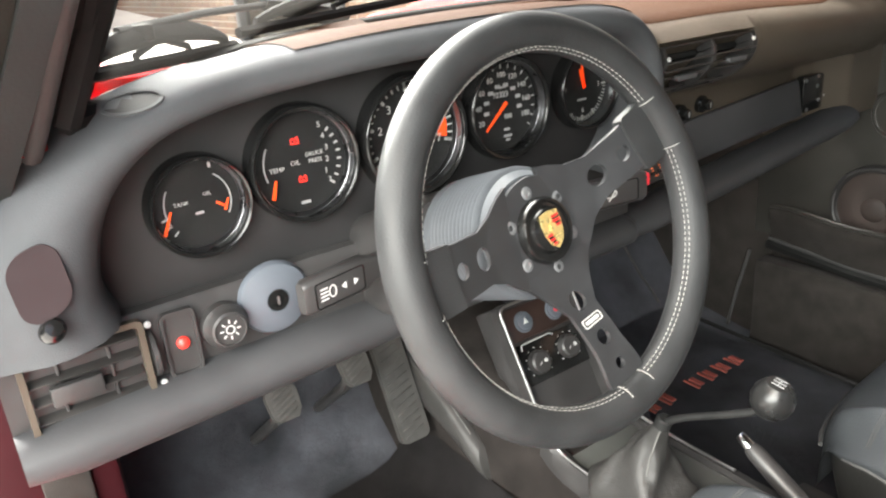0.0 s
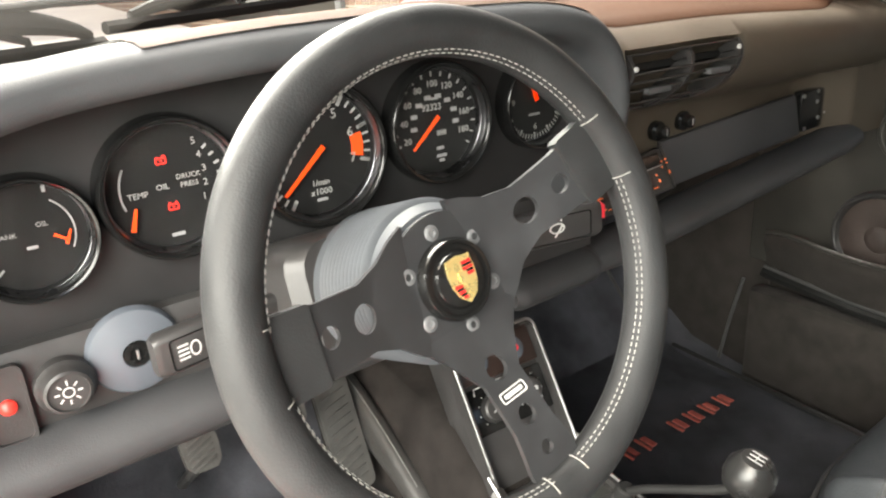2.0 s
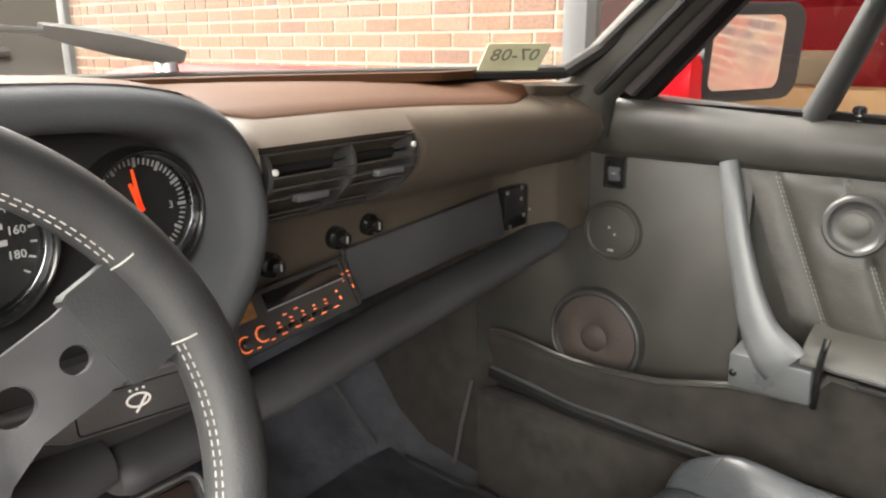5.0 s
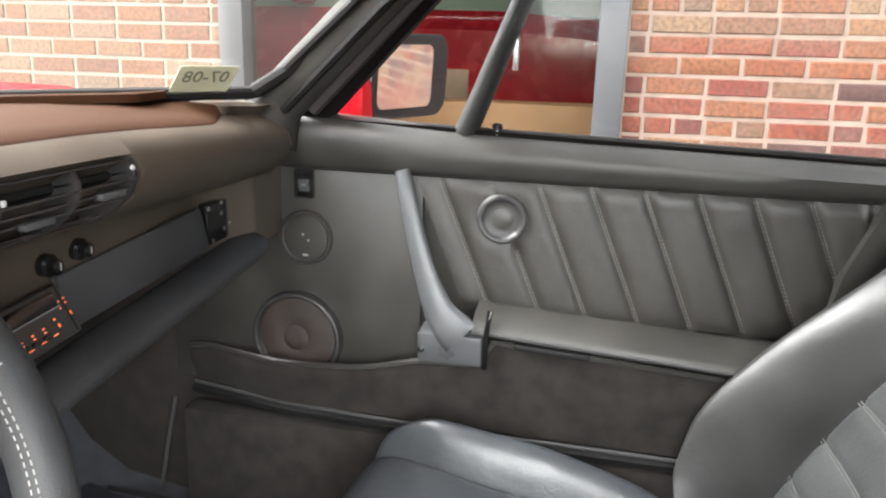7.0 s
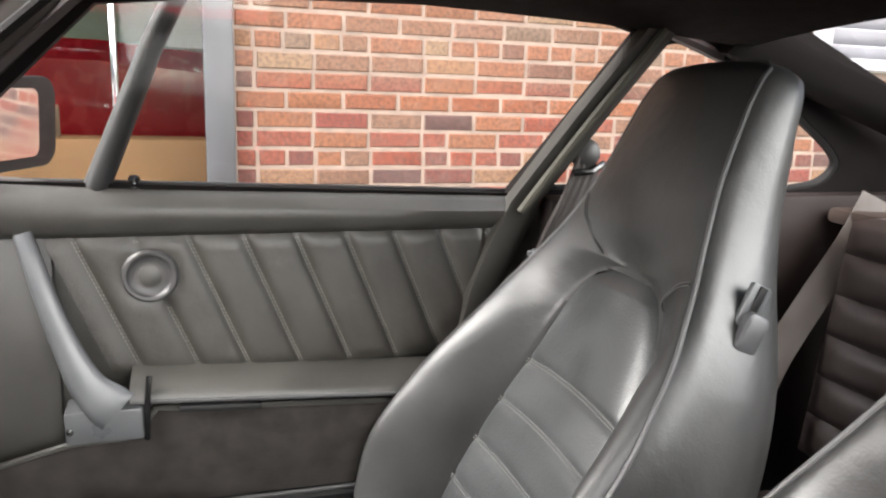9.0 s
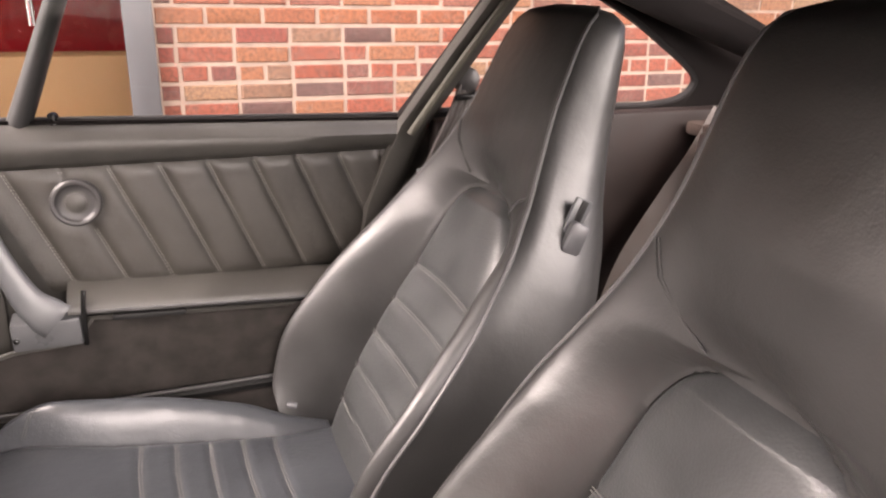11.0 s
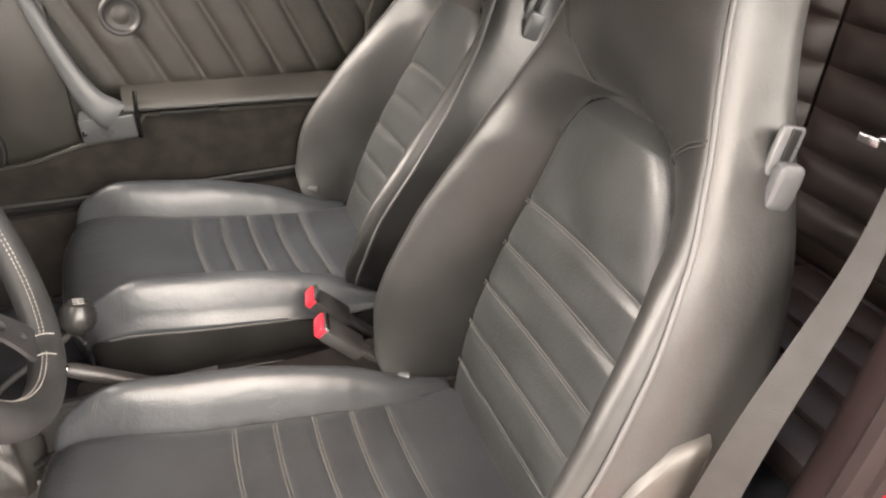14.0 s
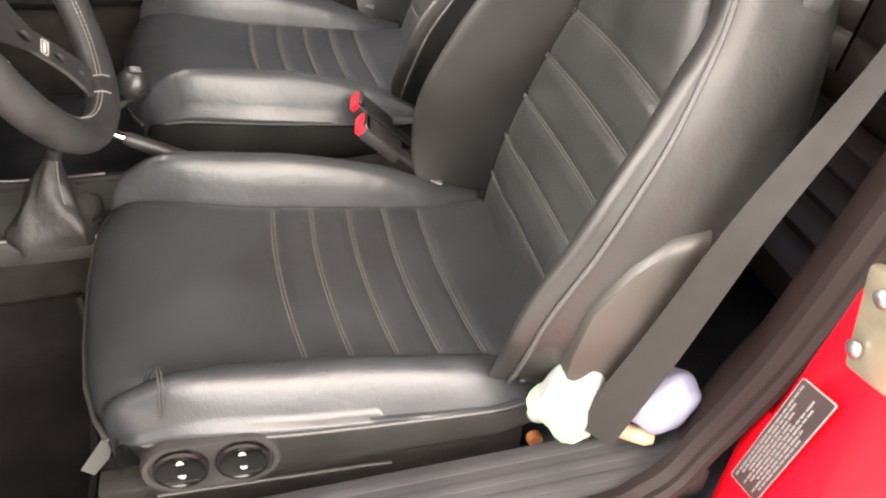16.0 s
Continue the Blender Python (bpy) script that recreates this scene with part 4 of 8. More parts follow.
for cx in (-0.29, 0.29):
    t = thing("rear_cushion", "black pleated rear seat cushion", "seat", (cx, -1.1, 0.34), "rear seats")
    for i in range(5):
        part("pleat", newbox((cx, -1.235 + 0.075 * i, 0.375), (0.40, 0.073, 0.06), 0.02), LEATHER_R, t)
bm = bmesh.new()
box(bm, (0, -1.66, 0.865), (1.26, 0.58, 0.03), 0.01)
box(bm, (0, -1.43, 0.58), (1.26, 0.03, 0.56), 0.004)
solid("rear_ledge", newbox((0, -1.885, 0.915), (1.16, 0.02, 0.09), 0.004), SHELF, "dark carpeted ledge under the rear window", "shelf", "structure")
solid("parcel_shelf", bm, SHELF, "dark carpeted parcel shelf behind the rear seats", "shelf", "structure")
for cx in (0.33, -0.33):
    t = thing("speaker_box", "low black loudspeaker box on the parcel shelf", "loudspeaker", (cx, -1.66, 0.88), "shelf speakers")
    part("housing", newbox((cx, -1.66, 0.915), (0.26, 0.17, 0.068), 0.012), WIPER, t)
    part("grille", newbox((cx, -1.571, 0.915), (0.22, 0.006, 0.046), 0.002), FACEP, t)


# ---- dashboard ----
dash = thing("dashboard", "black vinyl dashboard with five round gauges", "dashboard", (0, 0.3, 0.75))
SEC_P = [(0.265, 0.740), (0.250, 0.800), (0.246, 0.832), (0.222, 0.848), (0.172, 0.868), (0.148, 0.890), (0.138, 0.914), (0.142, 0.932), (0.160, 0.947), (0.205, 0.957), (0.280, 0.964)]
SEC_D = [(0.215, 0.792), (0.215, 0.82), (0.215, 0.84), (0.215, 0.87), (0.215, 0.90), (0.215, 0.92), (0.215, 0.93), (0.217, 0.938), (0.222, 0.945), (0.245, 0.957), (0.300, 0.964)]


def wsb(x):
    return max(ws_y(x), 0.235)


def dash_ring(x):
    k = ip(x, [(-0.06, 0.0), (0.0, 1.0)])
    drop = ip(x, [(0.10, 0.0), (0.66, 0.022)])
    back = ip(x, [(0.30, 0.0), (0.66, 0.035)])
    e = ip(abs(x), [(0.52, 0.0), (0.64, 0.09), (0.72, 0.10)]) if x < 0 else ip(x, [(0.63, 0.0), (0.70, 0.03)])
    ring = []
    for j, ((yp, zp), (yd, zd)) in enumerate(zip(SEC_P, SEC_D)):
        y, z = yd + (yp - yd) * k, zd + (zp - zd) * k
        if zp in (0.868, 0.890, 0.914):
            y += 0.032 * ip(x, [(-0.004, 0.0), (-0.001, 1.0), (0.180, 1.0), (0.184, 0.0)])      # pocket behind the vent
        ring.append(V(x, min(y + back + e * 0.5, wsb(x) - (0.036 if j == 10 and x > 0.3 else 0.02)), z - drop * (0.55 if j == 10 else 0.85 if j == 9 else 1 if z > 0.85 else 0.3) - e * (0.5 if z > 0.9 else 0)))
    yb = wsb(x)
    ring += [V(x, max(yb - 0.06, ring[-1].y + (0.014 if x > 0.3 else 0.004)), 0.968 - drop * (0.7 if x > 0.3 else 0.5) - e * 0.4), V(x, yb + 0.012, 0.966 - drop * 0.4 - e * 0.4), V(x, yb + 0.03, 0.94 - e * 0.4), V(x, yb + 0.03, 0.80), V(x, 0.30, 0.74)]
    return ring


bm = bmesh.new()
loft(bm, [dash_ring(-0.70 + 1.388 * i / 220) for i in range(221)])
part("pad", bm, VINYL_BR, dash, "brown-black vinyl dash pad", 60)
# sheet laid over the pad to carry the painted brick reflection
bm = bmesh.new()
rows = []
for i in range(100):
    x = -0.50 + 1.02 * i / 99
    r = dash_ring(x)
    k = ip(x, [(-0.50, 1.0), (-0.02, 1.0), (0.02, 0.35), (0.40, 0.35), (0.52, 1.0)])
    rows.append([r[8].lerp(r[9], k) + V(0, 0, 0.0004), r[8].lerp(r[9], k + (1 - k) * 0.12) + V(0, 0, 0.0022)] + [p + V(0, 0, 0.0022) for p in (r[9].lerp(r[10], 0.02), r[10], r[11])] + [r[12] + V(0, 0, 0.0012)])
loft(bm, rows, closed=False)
part("top_panel", bm, VINYL_TOP, dash, "dash top with the brick's brown reflection in its colour", 60)

bm = bmesh.new()
loft(bm, [[V(x, y, z) for y, z in ((0.225, 0.865), (0.200, 0.915 - 0.01 * k), (0.206, 0.930 - 0.012 * k), (0.228, 0.946 - 0.012 * k), (0.300, 0.950 - 0.012 * k), (0.305, 0.865))] for x, k in ((0.630, 0.0), (0.655, 0.2), (0.680, 0.8), (0.690, 1.0))])
part("end_cap", bm, VINYL_D, dash, "black corner piece between dash and door", 60)

# hood arch over the gauges
ARCH = spline([V(x, 0, z) for x, z in ((-0.640, 0.790), (-0.648, 0.825), (-0.632, 0.880), (-0.592, 0.922), (-0.530, 0.942), (-0.430, 0.952), (-0.330, 0.956), (-0.210, 0.957), (-0.110, 0.953), (-0.055, 0.936), (-0.034, 0.898), (-0.038, 0.855), (-0.062, 0.815), (-0.090, 0.793))], 7)
LIP = [(-0.003, 0.20), (-0.001, 0.165), (0.002, 0.146), (0.008, 0.134), (0.016, 0.130), (0.024, 0.133), (0.031, 0.144), (0.034, 0.165), (0.034, 0.20), (0.028, 0.26), (0.010, 0.34), (-0.02, 0.40)]
bm = bmesh.new()
rings = []
for i, p in enumerate(ARCH):
    a, b = ARCH[max(i - 1, 0)], ARCH[min(i + 1, len(ARCH) - 1)]
    t = (b - a).normalized()
    nrm = V(-t.z, 0, t.x)
    k = 1.0 + 1.6 * max(0.0, min(1.0, (-0.56 - p.x) / 0.08)) + 0.15 * max(0.0, (p.x + 0.08) / 0.06)
    fat = 1.0 + 0.42 * max(0.0, min(1.0, (-0.52 - p.x) / 0.08))
    ring = []
    for j, (n, y) in enumerate(LIP):
        lim = max(ws_y(p.x - 0.03) - 0.004, 0.166)
        if j > 6:
            n = max(n * fat, 0.024) if y > lim else n * fat
        ring.append(V(p.x + nrm.x * n * (k if nrm.x < 0 else 1.0), min(y, lim) if j > 6 else y, p.z + nrm.z * n))
    rings.append(ring)
loft(bm, rings, closed=False)
hood = part("hood", bm, HOOD, dash, "", 60)
# same painted reflection over the top of the gauge hood
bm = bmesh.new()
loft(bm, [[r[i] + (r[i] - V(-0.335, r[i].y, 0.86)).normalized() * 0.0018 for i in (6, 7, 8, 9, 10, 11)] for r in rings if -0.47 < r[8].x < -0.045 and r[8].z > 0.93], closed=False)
part("hood_top", bm, VINYL_TOP, hood, "gauge hood top with the brick's brown reflection in its colour", 60)
# oval defroster nozzle on the shoulder of the hood
nz_n = V(-0.26, -0.52, 0.81).normalized()
nz_x = V(0.94, -0.30, 0.10)
nz_x = (nz_x - nz_n * nz_x.dot(nz_n)).normalized()
nzm = frame_m(V(-0.597, 0.1490, 0.9592), nz_x, nz_n.cross(nz_x), nz_n)
bm = bmesh.new()
slab(bm, nzm, circle2(0, 0, 0.0235, 32, 0.0125), 0.0022, [circle2(0, 0, 0.0205, 32, 0.0098)])
part("side_nozzle", bm, HOOD, hood, "oval defroster nozzle rim")
part("nozzle_mouth", slab(bmesh.new(), nzm, circle2(0, 0, 0.0204, 32, 0.0097), 0.0010), DIAL, hood, "dark nozzle mouth")
part("gauge_panel", newbox((-0.335, 0.203, 0.868), (0.63, 0.012, 0.175), 0.003), FACEP, dash)
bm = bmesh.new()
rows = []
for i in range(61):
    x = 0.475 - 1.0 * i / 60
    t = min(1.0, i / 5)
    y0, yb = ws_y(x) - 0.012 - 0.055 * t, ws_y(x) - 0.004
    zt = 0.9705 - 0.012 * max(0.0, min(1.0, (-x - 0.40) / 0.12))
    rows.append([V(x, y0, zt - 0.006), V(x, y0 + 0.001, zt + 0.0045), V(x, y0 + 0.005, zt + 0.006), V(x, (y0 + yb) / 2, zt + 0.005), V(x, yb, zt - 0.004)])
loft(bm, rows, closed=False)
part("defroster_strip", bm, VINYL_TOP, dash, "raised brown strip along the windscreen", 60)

GY = 0.196


def dial_m(cx, cz, y):
    return frame_m(V(cx, y, cz), V(1, 0, 0), V(0, 0, 1), V(0, -1, 0))


def gauge(cx, cz, r, marks, needles, lamps=()):
    """marks: text rows (string, angle or x, y), ticks; needles: (x, y, angle, length, width)."""
    m = dial_m(cx, cz, GY)
    bm = bmesh.new()
    lathe(bm, m, [(r * 0.895, 0.0145), (r * 0.905, 0.0172), (r * 0.925, 0.0185), (r * 0.96, 0.0190), (r * 0.985, 0.0175), (r, 0.013), (r * 1.01, 0.0)], 64, False)
    g = part("gauge", bm, GLOSSBLK, dash, "black-rimmed round gauge")
    bm = bmesh.new()
    lathe(bm, m, [(r * 0.862, 0.0008), (r * 0.868, 0.0078), (r * 0.878, 0.0082), (r * 0.884, 0.0130), (r * 0.897, 0.0146)], 64, False)
    part("inner_wall", bm, DARKCHROME, g, "dark polished wall inside the rim")
    part("dial", lathe(bmesh.new(), m, [(r * 0.87, 0.001), (r * 0.869, 0.0012)], 48), DIAL, g)
    w, gr = bmesh.new(), bmesh.new()
    for kind, *a in marks:
        if kind == "t":
            s, x, y, size = a
            text(w, s, m @ Matrix.Translation((x * r, y * r, 0.0022)), size * r)
        elif kind == "k":
            a0, a1, n, r0, r1, wd = a
            for i in range(n):
                an = radians(a0 + (a1 - a0) * i / max(n - 1, 1))
                rot = Matrix.Rotation(an, 4, "Z")
                slab(w, m @ rot @ Matrix.Translation((0, 0, 0.0018)), [(r0 * r, -wd * r / 2), (r1 * r, -wd * r / 2), (r1 * r, wd * r / 2), (r0 * r, wd * r / 2)], 0.0004)
        elif kind == "arc":
            a0, a1, rad, wd, cx2 = a
            pts = [m @ V(r * (cx2 + rad * math.cos(radians(a0 + (a1 - a0) * i / 14))), r * rad * math.sin(radians(a0 + (a1 - a0) * i / 14)), 0.002) for i in range(15)]
            tube(gr, pts, wd * r / 2, 6)
        elif kind == "bar":
            x, y, wx, wy = a
            slab(gr, m @ Matrix.Translation((x * r, y * r, 0.0018)), [(-wx * r / 2, -wy * r / 2), (wx * r / 2, -wy * r / 2), (wx * r / 2, wy * r / 2), (-wx * r / 2, wy * r / 2)], 0.0004)
    if len(w.verts):
        part("markings", w, DIALW, g)
    if len(gr.verts):
        tagged(part("scale", gr, GREYP, g), kind="stuff")
    for x, y, an, ln, wd in needles:
        bm = bmesh.new()
        slab(bm, m @ Matrix.Translation((x * r, y * r, 0.005)) @ Matrix.Rotation(radians(an), 4, "Z"), [(-0.06 * r, -wd * r * 0.42), (ln * r, -wd * r * 0.22), (ln * r, wd * r * 0.22), (-0.06 * r, wd * r * 0.42)], 0.001)
        part("needle", bm, ORANGE, g, "orange needle")
    for x, y, s, mt in lamps:
        bm = bmesh.new()
        w_, h_ = s * r, s * r * 0.62
        lm_ = m @ Matrix.Translation((x * r, y * r, 0.0018))
        slab(bm, lm_, rrect(0, 0, w_, h_, 0.1 * w_, 3), 0.0006, [rrect(0, 0, w_ * 0.74, h_ * 0.58, 0.06 * w_, 3)])
        for dx in (-0.3, 0.3):
            slab(bm, lm_ @ Matrix.Translation((dx * w_, h_ * (0.64 if y < 0 else 0.60 + 0.3 * dx), 0)), rrect(0, 0, w_ * (0.2 if y < 0 else 0.32), h_ * 0.24, 0.02 * w_, 2), 0.0006)
        slab(bm, lm_, rrect(0, 0, w_ * 0.3, h_ * 0.14, 0.02 * w_, 2), 0.0006)
        part("warning_lamp", bm, mt, g, "lit red warning lamp")
    bm = bmesh.new()
    lathe(bm, m, [(r * 0.872, 0.0095), (r * 0.5, 0.0100), (r * 0.01, 0.0102)], 40, False)
    part("glass", bm, GAUGEGLASS, g, "clear gauge glass").visible_shadow = False
    return g


gauge(-0.552, 0.8600, 0.0455,
      [("t", "TANK", -0.30, 0.06, 0.11), ("t", "OIL", 0.22, 0.16, 0.11), ("arc", 150, 205, 0.72, 0.03, 0.1), ("arc", 55, -30, 0.62, 0.03, 0.05), ("bar", 0.02, -0.18, 0.16, 0.05), ("bar", 0.36, 0.70, 0.05, 0.1), ("k", 195, 225, 3, 0.62, 0.74, 0.03)],
      [(-0.70, -0.40, 66, 0.42, 0.08), (0.40, -0.06, -35, 0.16, 0.06), (0.52, -0.16, 66, 0.18, 0.06)])
gauge(-0.4505, 0.876, 0.0555,
      [("t", "TEMP", -0.44, -0.06, 0.115), ("t", "OIL", -0.10, 0.0, 0.115), ("t", "DRUCK", 0.27, 0.10, 0.10), ("t", "PRESS", 0.27, -0.02, 0.10)] +
      [("t", s, 0.52 - 0.045 * abs(i - 2.4), 0.56 - 0.2 * i, 0.14) for i, s in enumerate("54321")] + [("t", "3", 0.50, -0.40, 0.13), ("arc", 150, 200, 0.66, 0.03, 0.0), ("k", 40, -40, 8, 0.68, 0.76, 0.035), ("bar", 0.0, -0.70, 0.18, 0.05)],
      [(-0.58, -0.46, 74, 0.26, 0.08)], [(-0.06, 0.36, 0.15, REDLAMP), (0.0, -0.30, 0.15, REDLAMP)])
TA = lambda v: 239 - 36.5 * v
gauge(-0.327, 0.879, 0.0625,
      [("t", str(v), 0.58 * math.cos(radians(TA(v))), 0.58 * math.sin(radians(TA(v))), 0.19) for v in range(1, 8)] +
      [("k", TA(0), TA(7), 29, 0.74, 0.84, 0.03), ("k", TA(0), TA(7), 8, 0.70, 0.85, 0.05), ("t", "1/min", 0.02, -0.42, 0.12), ("t", "x1000", 0.02, -0.55, 0.13), ("bar", 0.02, -0.66, 0.16, 0.04), ("t", "D", -0.18, 0.42, 0.13)],
      [(0.05, 0.04, 223, 0.80, 0.085)])
rz = bmesh.new()
gm = dial_m(-0.327, 0.879, GY)
slab(rz, gm @ Matrix.Translation((0, 0, 0.0018)), [(0.0625 * k * math.cos(radians(a)), 0.0625 * k * math.sin(radians(a))) for k, a in ((0.55, TA(6.15)), (0.73, TA(6.15)), (0.73, TA(6.5)), (0.73, TA(6.9)), (0.55, TA(6.9)), (0.55, TA(6.5)))], 0.0005)
part("red_zone", rz, ORANGE, dash, "orange red-line block")
SA = lambda v: 232 - 1.40 * v
gauge(-0.204, 0.886, 0.0565,
      [("t", str(v), 0.60 * math.cos(radians(SA(v))), 0.62 * math.sin(radians(SA(v))), 0.15) for v in range(20, 200, 20)] +
      [("k", SA(20), SA(190), 18, 0.74, 0.82, 0.025)] + [("bar", 0.42 * math.cos(radians(SA(v))), 0.42 * math.sin(radians(SA(v))), 0.12, 0.07) for v in range(30, 190, 20)] +
      [("t", "92323", -0.05, 0.24, 0.155), ("t", "888", 0.12, -0.20, 0.13), ("bar", 0.0, 0.38, 0.18, 0.04), ("bar", 0.08, -0.45, 0.14, 0.05), ("bar", 0.1, -0.58, 0.2, 0.05), ("bar", 0.1, -0.66, 0.1, 0.05)],
      [(0.0, 0.05, 223, 0.66, 0.08)])
gauge(-0.082, 0.889, 0.0485,
      [("k", 0, 354, 60, 0.72, 0.82, 0.025), ("k", 0, 330, 12, 0.68, 0.83, 0.05), ("t", "6", 0.02, -0.56, 0.17), ("t", "3", 0.56, 0.0, 0.17), ("t", "9", -0.56, 0.0, 0.17), ("bar", 0.0, -0.3, 0.3, 0.05)],
      [(0.0, 0.05, 98, 0.62, 0.09), (0.0, 0.05, 110, 0.42, 0.12)])

# lower strip, left vent, switches
low = thing("lower_dash", "black lower dash strip with vent, switches and padded roll", "dashboard", (-0.3, 0.2, 0.7))
bm = bmesh.new()
loft(bm, [[V(x, y + 0.02 * max(0, x + 0.1), z + 0.01 * (x + 0.5)) for y, z in ((0.182, 0.712), (0.180, 0.772), (0.186, 0.784), (0.235, 0.790), (0.26, 0.76), (0.26, 0.70))] for x in [-0.735 + 0.0725 * i for i in range(11)]])
part("fascia", bm, PLASTIC, low)
for x0, x1, z0, z1, y0, y1 in ((-0.735, -0.139, 0.691, 0.705, 0.176, 0.186), (-0.136, -0.008, 0.692, 0.694, 0.187, 0.192), (-0.004, 0.585, 0.692, 0.737, 0.196, 0.215)):
    bm = bmesh.new()
    rings = []
    n = 14
    for i in range(n + 1):
        k = i / n
        x, z, y = x0 + (x1 - x0) * k, z0 + (z1 - z0) * k, y0 + (y1 - y0) * k
        sh = 1.0 if 0 < i < n else 0.80
        rings.append([V(x, y + 0.004 + 0.036 * sh * math.cos(a), z + (0.026 if x0 < -0.5 else 0.021) * sh * math.sin(a)) for a in [2 * math.pi * j / 20 for j in range(20)]])
    loft(bm, rings)
    part("padded_roll", bm, VINYL, low, "smooth padded knee roll")


SLAT = mat("satin_slat", (0.030, 0.028, 0.027), 0.38, var=0.1, scale=40)


def vent(parent, c, w, h, slats, div, name="vent", y=0.0, tilt=0.0):
    m = frame_m(V(*c), V(1, 0, 0), V(0, math.sin(tilt), math.cos(tilt)), V(0, -math.cos(tilt), math.sin(tilt)))
    bm = bmesh.new()
    slab(bm, m, rrect(0, 0, w, h, 0.006), 0.008, [rrect(0, 0, w - 0.010, h - 0.010, 0.004)])
    v = part(name, bm, VINYL_BR, parent, "black louvred air vent")
    bm = bmesh.new()
    slab(bm, m @ Matrix.Translation((0, 0, -0.030)), rrect(0, 0, w - 0.004, h - 0.004, 0.004), 0.002)
    part("backing", bm, DIAL, v)
    for i in range(slats):
        zz = -h / 2 + h * (i + 0.75) / (slats + 0.5)
        part("slat", newbox((0, 0, 0), (w - 0.012, 0.0026, 0.014), 0.0009, m @ Matrix.Translation((0, zz, -0.003)) @ Matrix.Rotation(radians(24), 4, "X")), SLAT, v)
    for dx in div:
        part("divider", newbox((0, 0, 0), (0.003, h - 0.012, 0.014), 0.001, m @ Matrix.Translation((dx, 0, -0.008))), PLASTIC, v)
    return v, m


v1, vm = vent(low, (-0.672, 0.176, 0.7445), 0.098, 0.076, 4, (-0.02, 0.02))
part("tab", newbox((0, 0, 0), (0.040, 0.017, 0.008), 0.002, vm @ Matrix.Translation((-0.010, -0.004, 0.008))), PLASTIC, v1)
for dz in (-0.026, 0.031):
    part("screw", lathe(bmesh.new(), vm @ Matrix.Translation((0.053 + 0.003 * (dz < 0), dz, 0.004)), [(0.0030, 0), (0.0030, 0.002), (0.0015, 0.0028)], 12), GREYP, v1)
part("thumb_wheel", lathe(bmesh.new(), frame_m(V(-0.6185, 0.183, 0.745), V(0, 0, 1), V(0, 1, 0), V(1, 0, 0)), [(0.022, -0.002), (0.022, 0.002)], 24), PLASTIC, v1)
sm = frame_m(V(-0.594, 0.178, 0.7475), V(1, 0, 0), V(0, 0, 1), V(0, -1, 0))
bm = bmesh.new()
slab(bm, sm, rrect(0, 0, 0.030, 0.062, 0.006), 0.006, [rrect(0, 0, 0.025, 0.056, 0.005)])
slab(bm, sm, rrect(0, 0, 0.025, 0.056, 0.005), 0.003)
sw = part("switch", bm, PLASTIC, low, "black rocker switch with a red light")
part("lens", lathe(bmesh.new(), sm @ Matrix.Translation((0.001, 0.0, 0.003)), [(0.0058, 0), (0.0055, 0.003), (0.003, 0.0055), (0.0005, 0.006)], 18), REDLAMP, sw, "small glowing red lens")
kb = part("dimmer_knob", lathe(bmesh.new(), aim((-0.555, 0.178, 0.752), (0, -1, 0)), [(0.021, 0), (0.021, 0.010), (0.0185, 0.013), (0.0165, 0.020), (0.0145, 0.021), (0.014, 0.019), (0.0005, 0.019)], 36), PLASTIC, low, "round black knob with a white sun symbol")
bm = bmesh.new()
km = frame_m(V(-0.555, 0.1585, 0.752), V(1, 0, 0), V(0, 0, 1), V(0, -1, 0))
slab(bm, km, circle2(0, 0, 0.0042, 18), 0.0004, [circle2(0, 0, 0.0032, 18)])
for i in range(8):
    slab(bm, km @ Matrix.Rotation(radians(45 * i), 4, "Z"), [(0.006, -0.0006), (0.0095, -0.0006), (0.0095, 0.0006), (0.006, 0.0006)], 0.0004)
part("symbol", bm, WHITE, kb)
rs = part("key_rosette", lathe(bmesh.new(), aim((-0.503, 0.181, 0.760), (0, -1, 0)), [(0.0355, 0), (0.0355, 0.002), (0.033, 0.006), (0.018, 0.011), (0.011, 0.012), (0.0105, 0.009)], 48), ROSETTE, low, "smooth grey ignition rosette")
part("lock", lathe(bmesh.new(), aim((-0.503, 0.1725, 0.760), (0, -1, 0)), [(0.0105, 0), (0.0100, 0.004), (0.006, 0.0045), (0.0055, 0.003), (0.0005, 0.003)], 24), GLOSSBLK, rs)
part("key_slot", newbox((-0.503, 0.1685, 0.760), (0.002, 0.003, 0.008), 0.0004), STEEL, rs)

# centre vents, knobs, radio, glovebox, side vent
VC = spline([V(0, y, z) for y, z in ((0.146, 0.926), (0.139, 0.912), (0.145, 0.893), (0.166, 0.873), (0.196, 0.858), (0.214, 0.849))], 6)
VX0, VX1 = 0.000, 0.180


def vent_strip(x0, x1, i0, i1, depth, up=0.0):
    """A curved strip that follows the face of the pad between two sides."""
    bm = bmesh.new()
    rings = []
    for i in range(i0, i1 + 1):
        a, b = VC[max(i - 1, 0)], VC[min(i + 1, len(VC) - 1)]
        t = (b - a).normalized()
        n = V(0, -t.z, t.y) if -t.z < 0 else V(0, t.z, -t.y)
        rings.append([V(x, 0, 0) + VC[i] + n * d for x, d in ((x0, up), (x1, up), (x1, up - depth), (x0, up - depth))])
    return loft(bm, rings)


v2 = part("vent", vent_strip(VX0, VX1, 0, len(VC) - 1, 0.004, -0.026), DIAL, dash, "black louvred air vent following the dash curve")
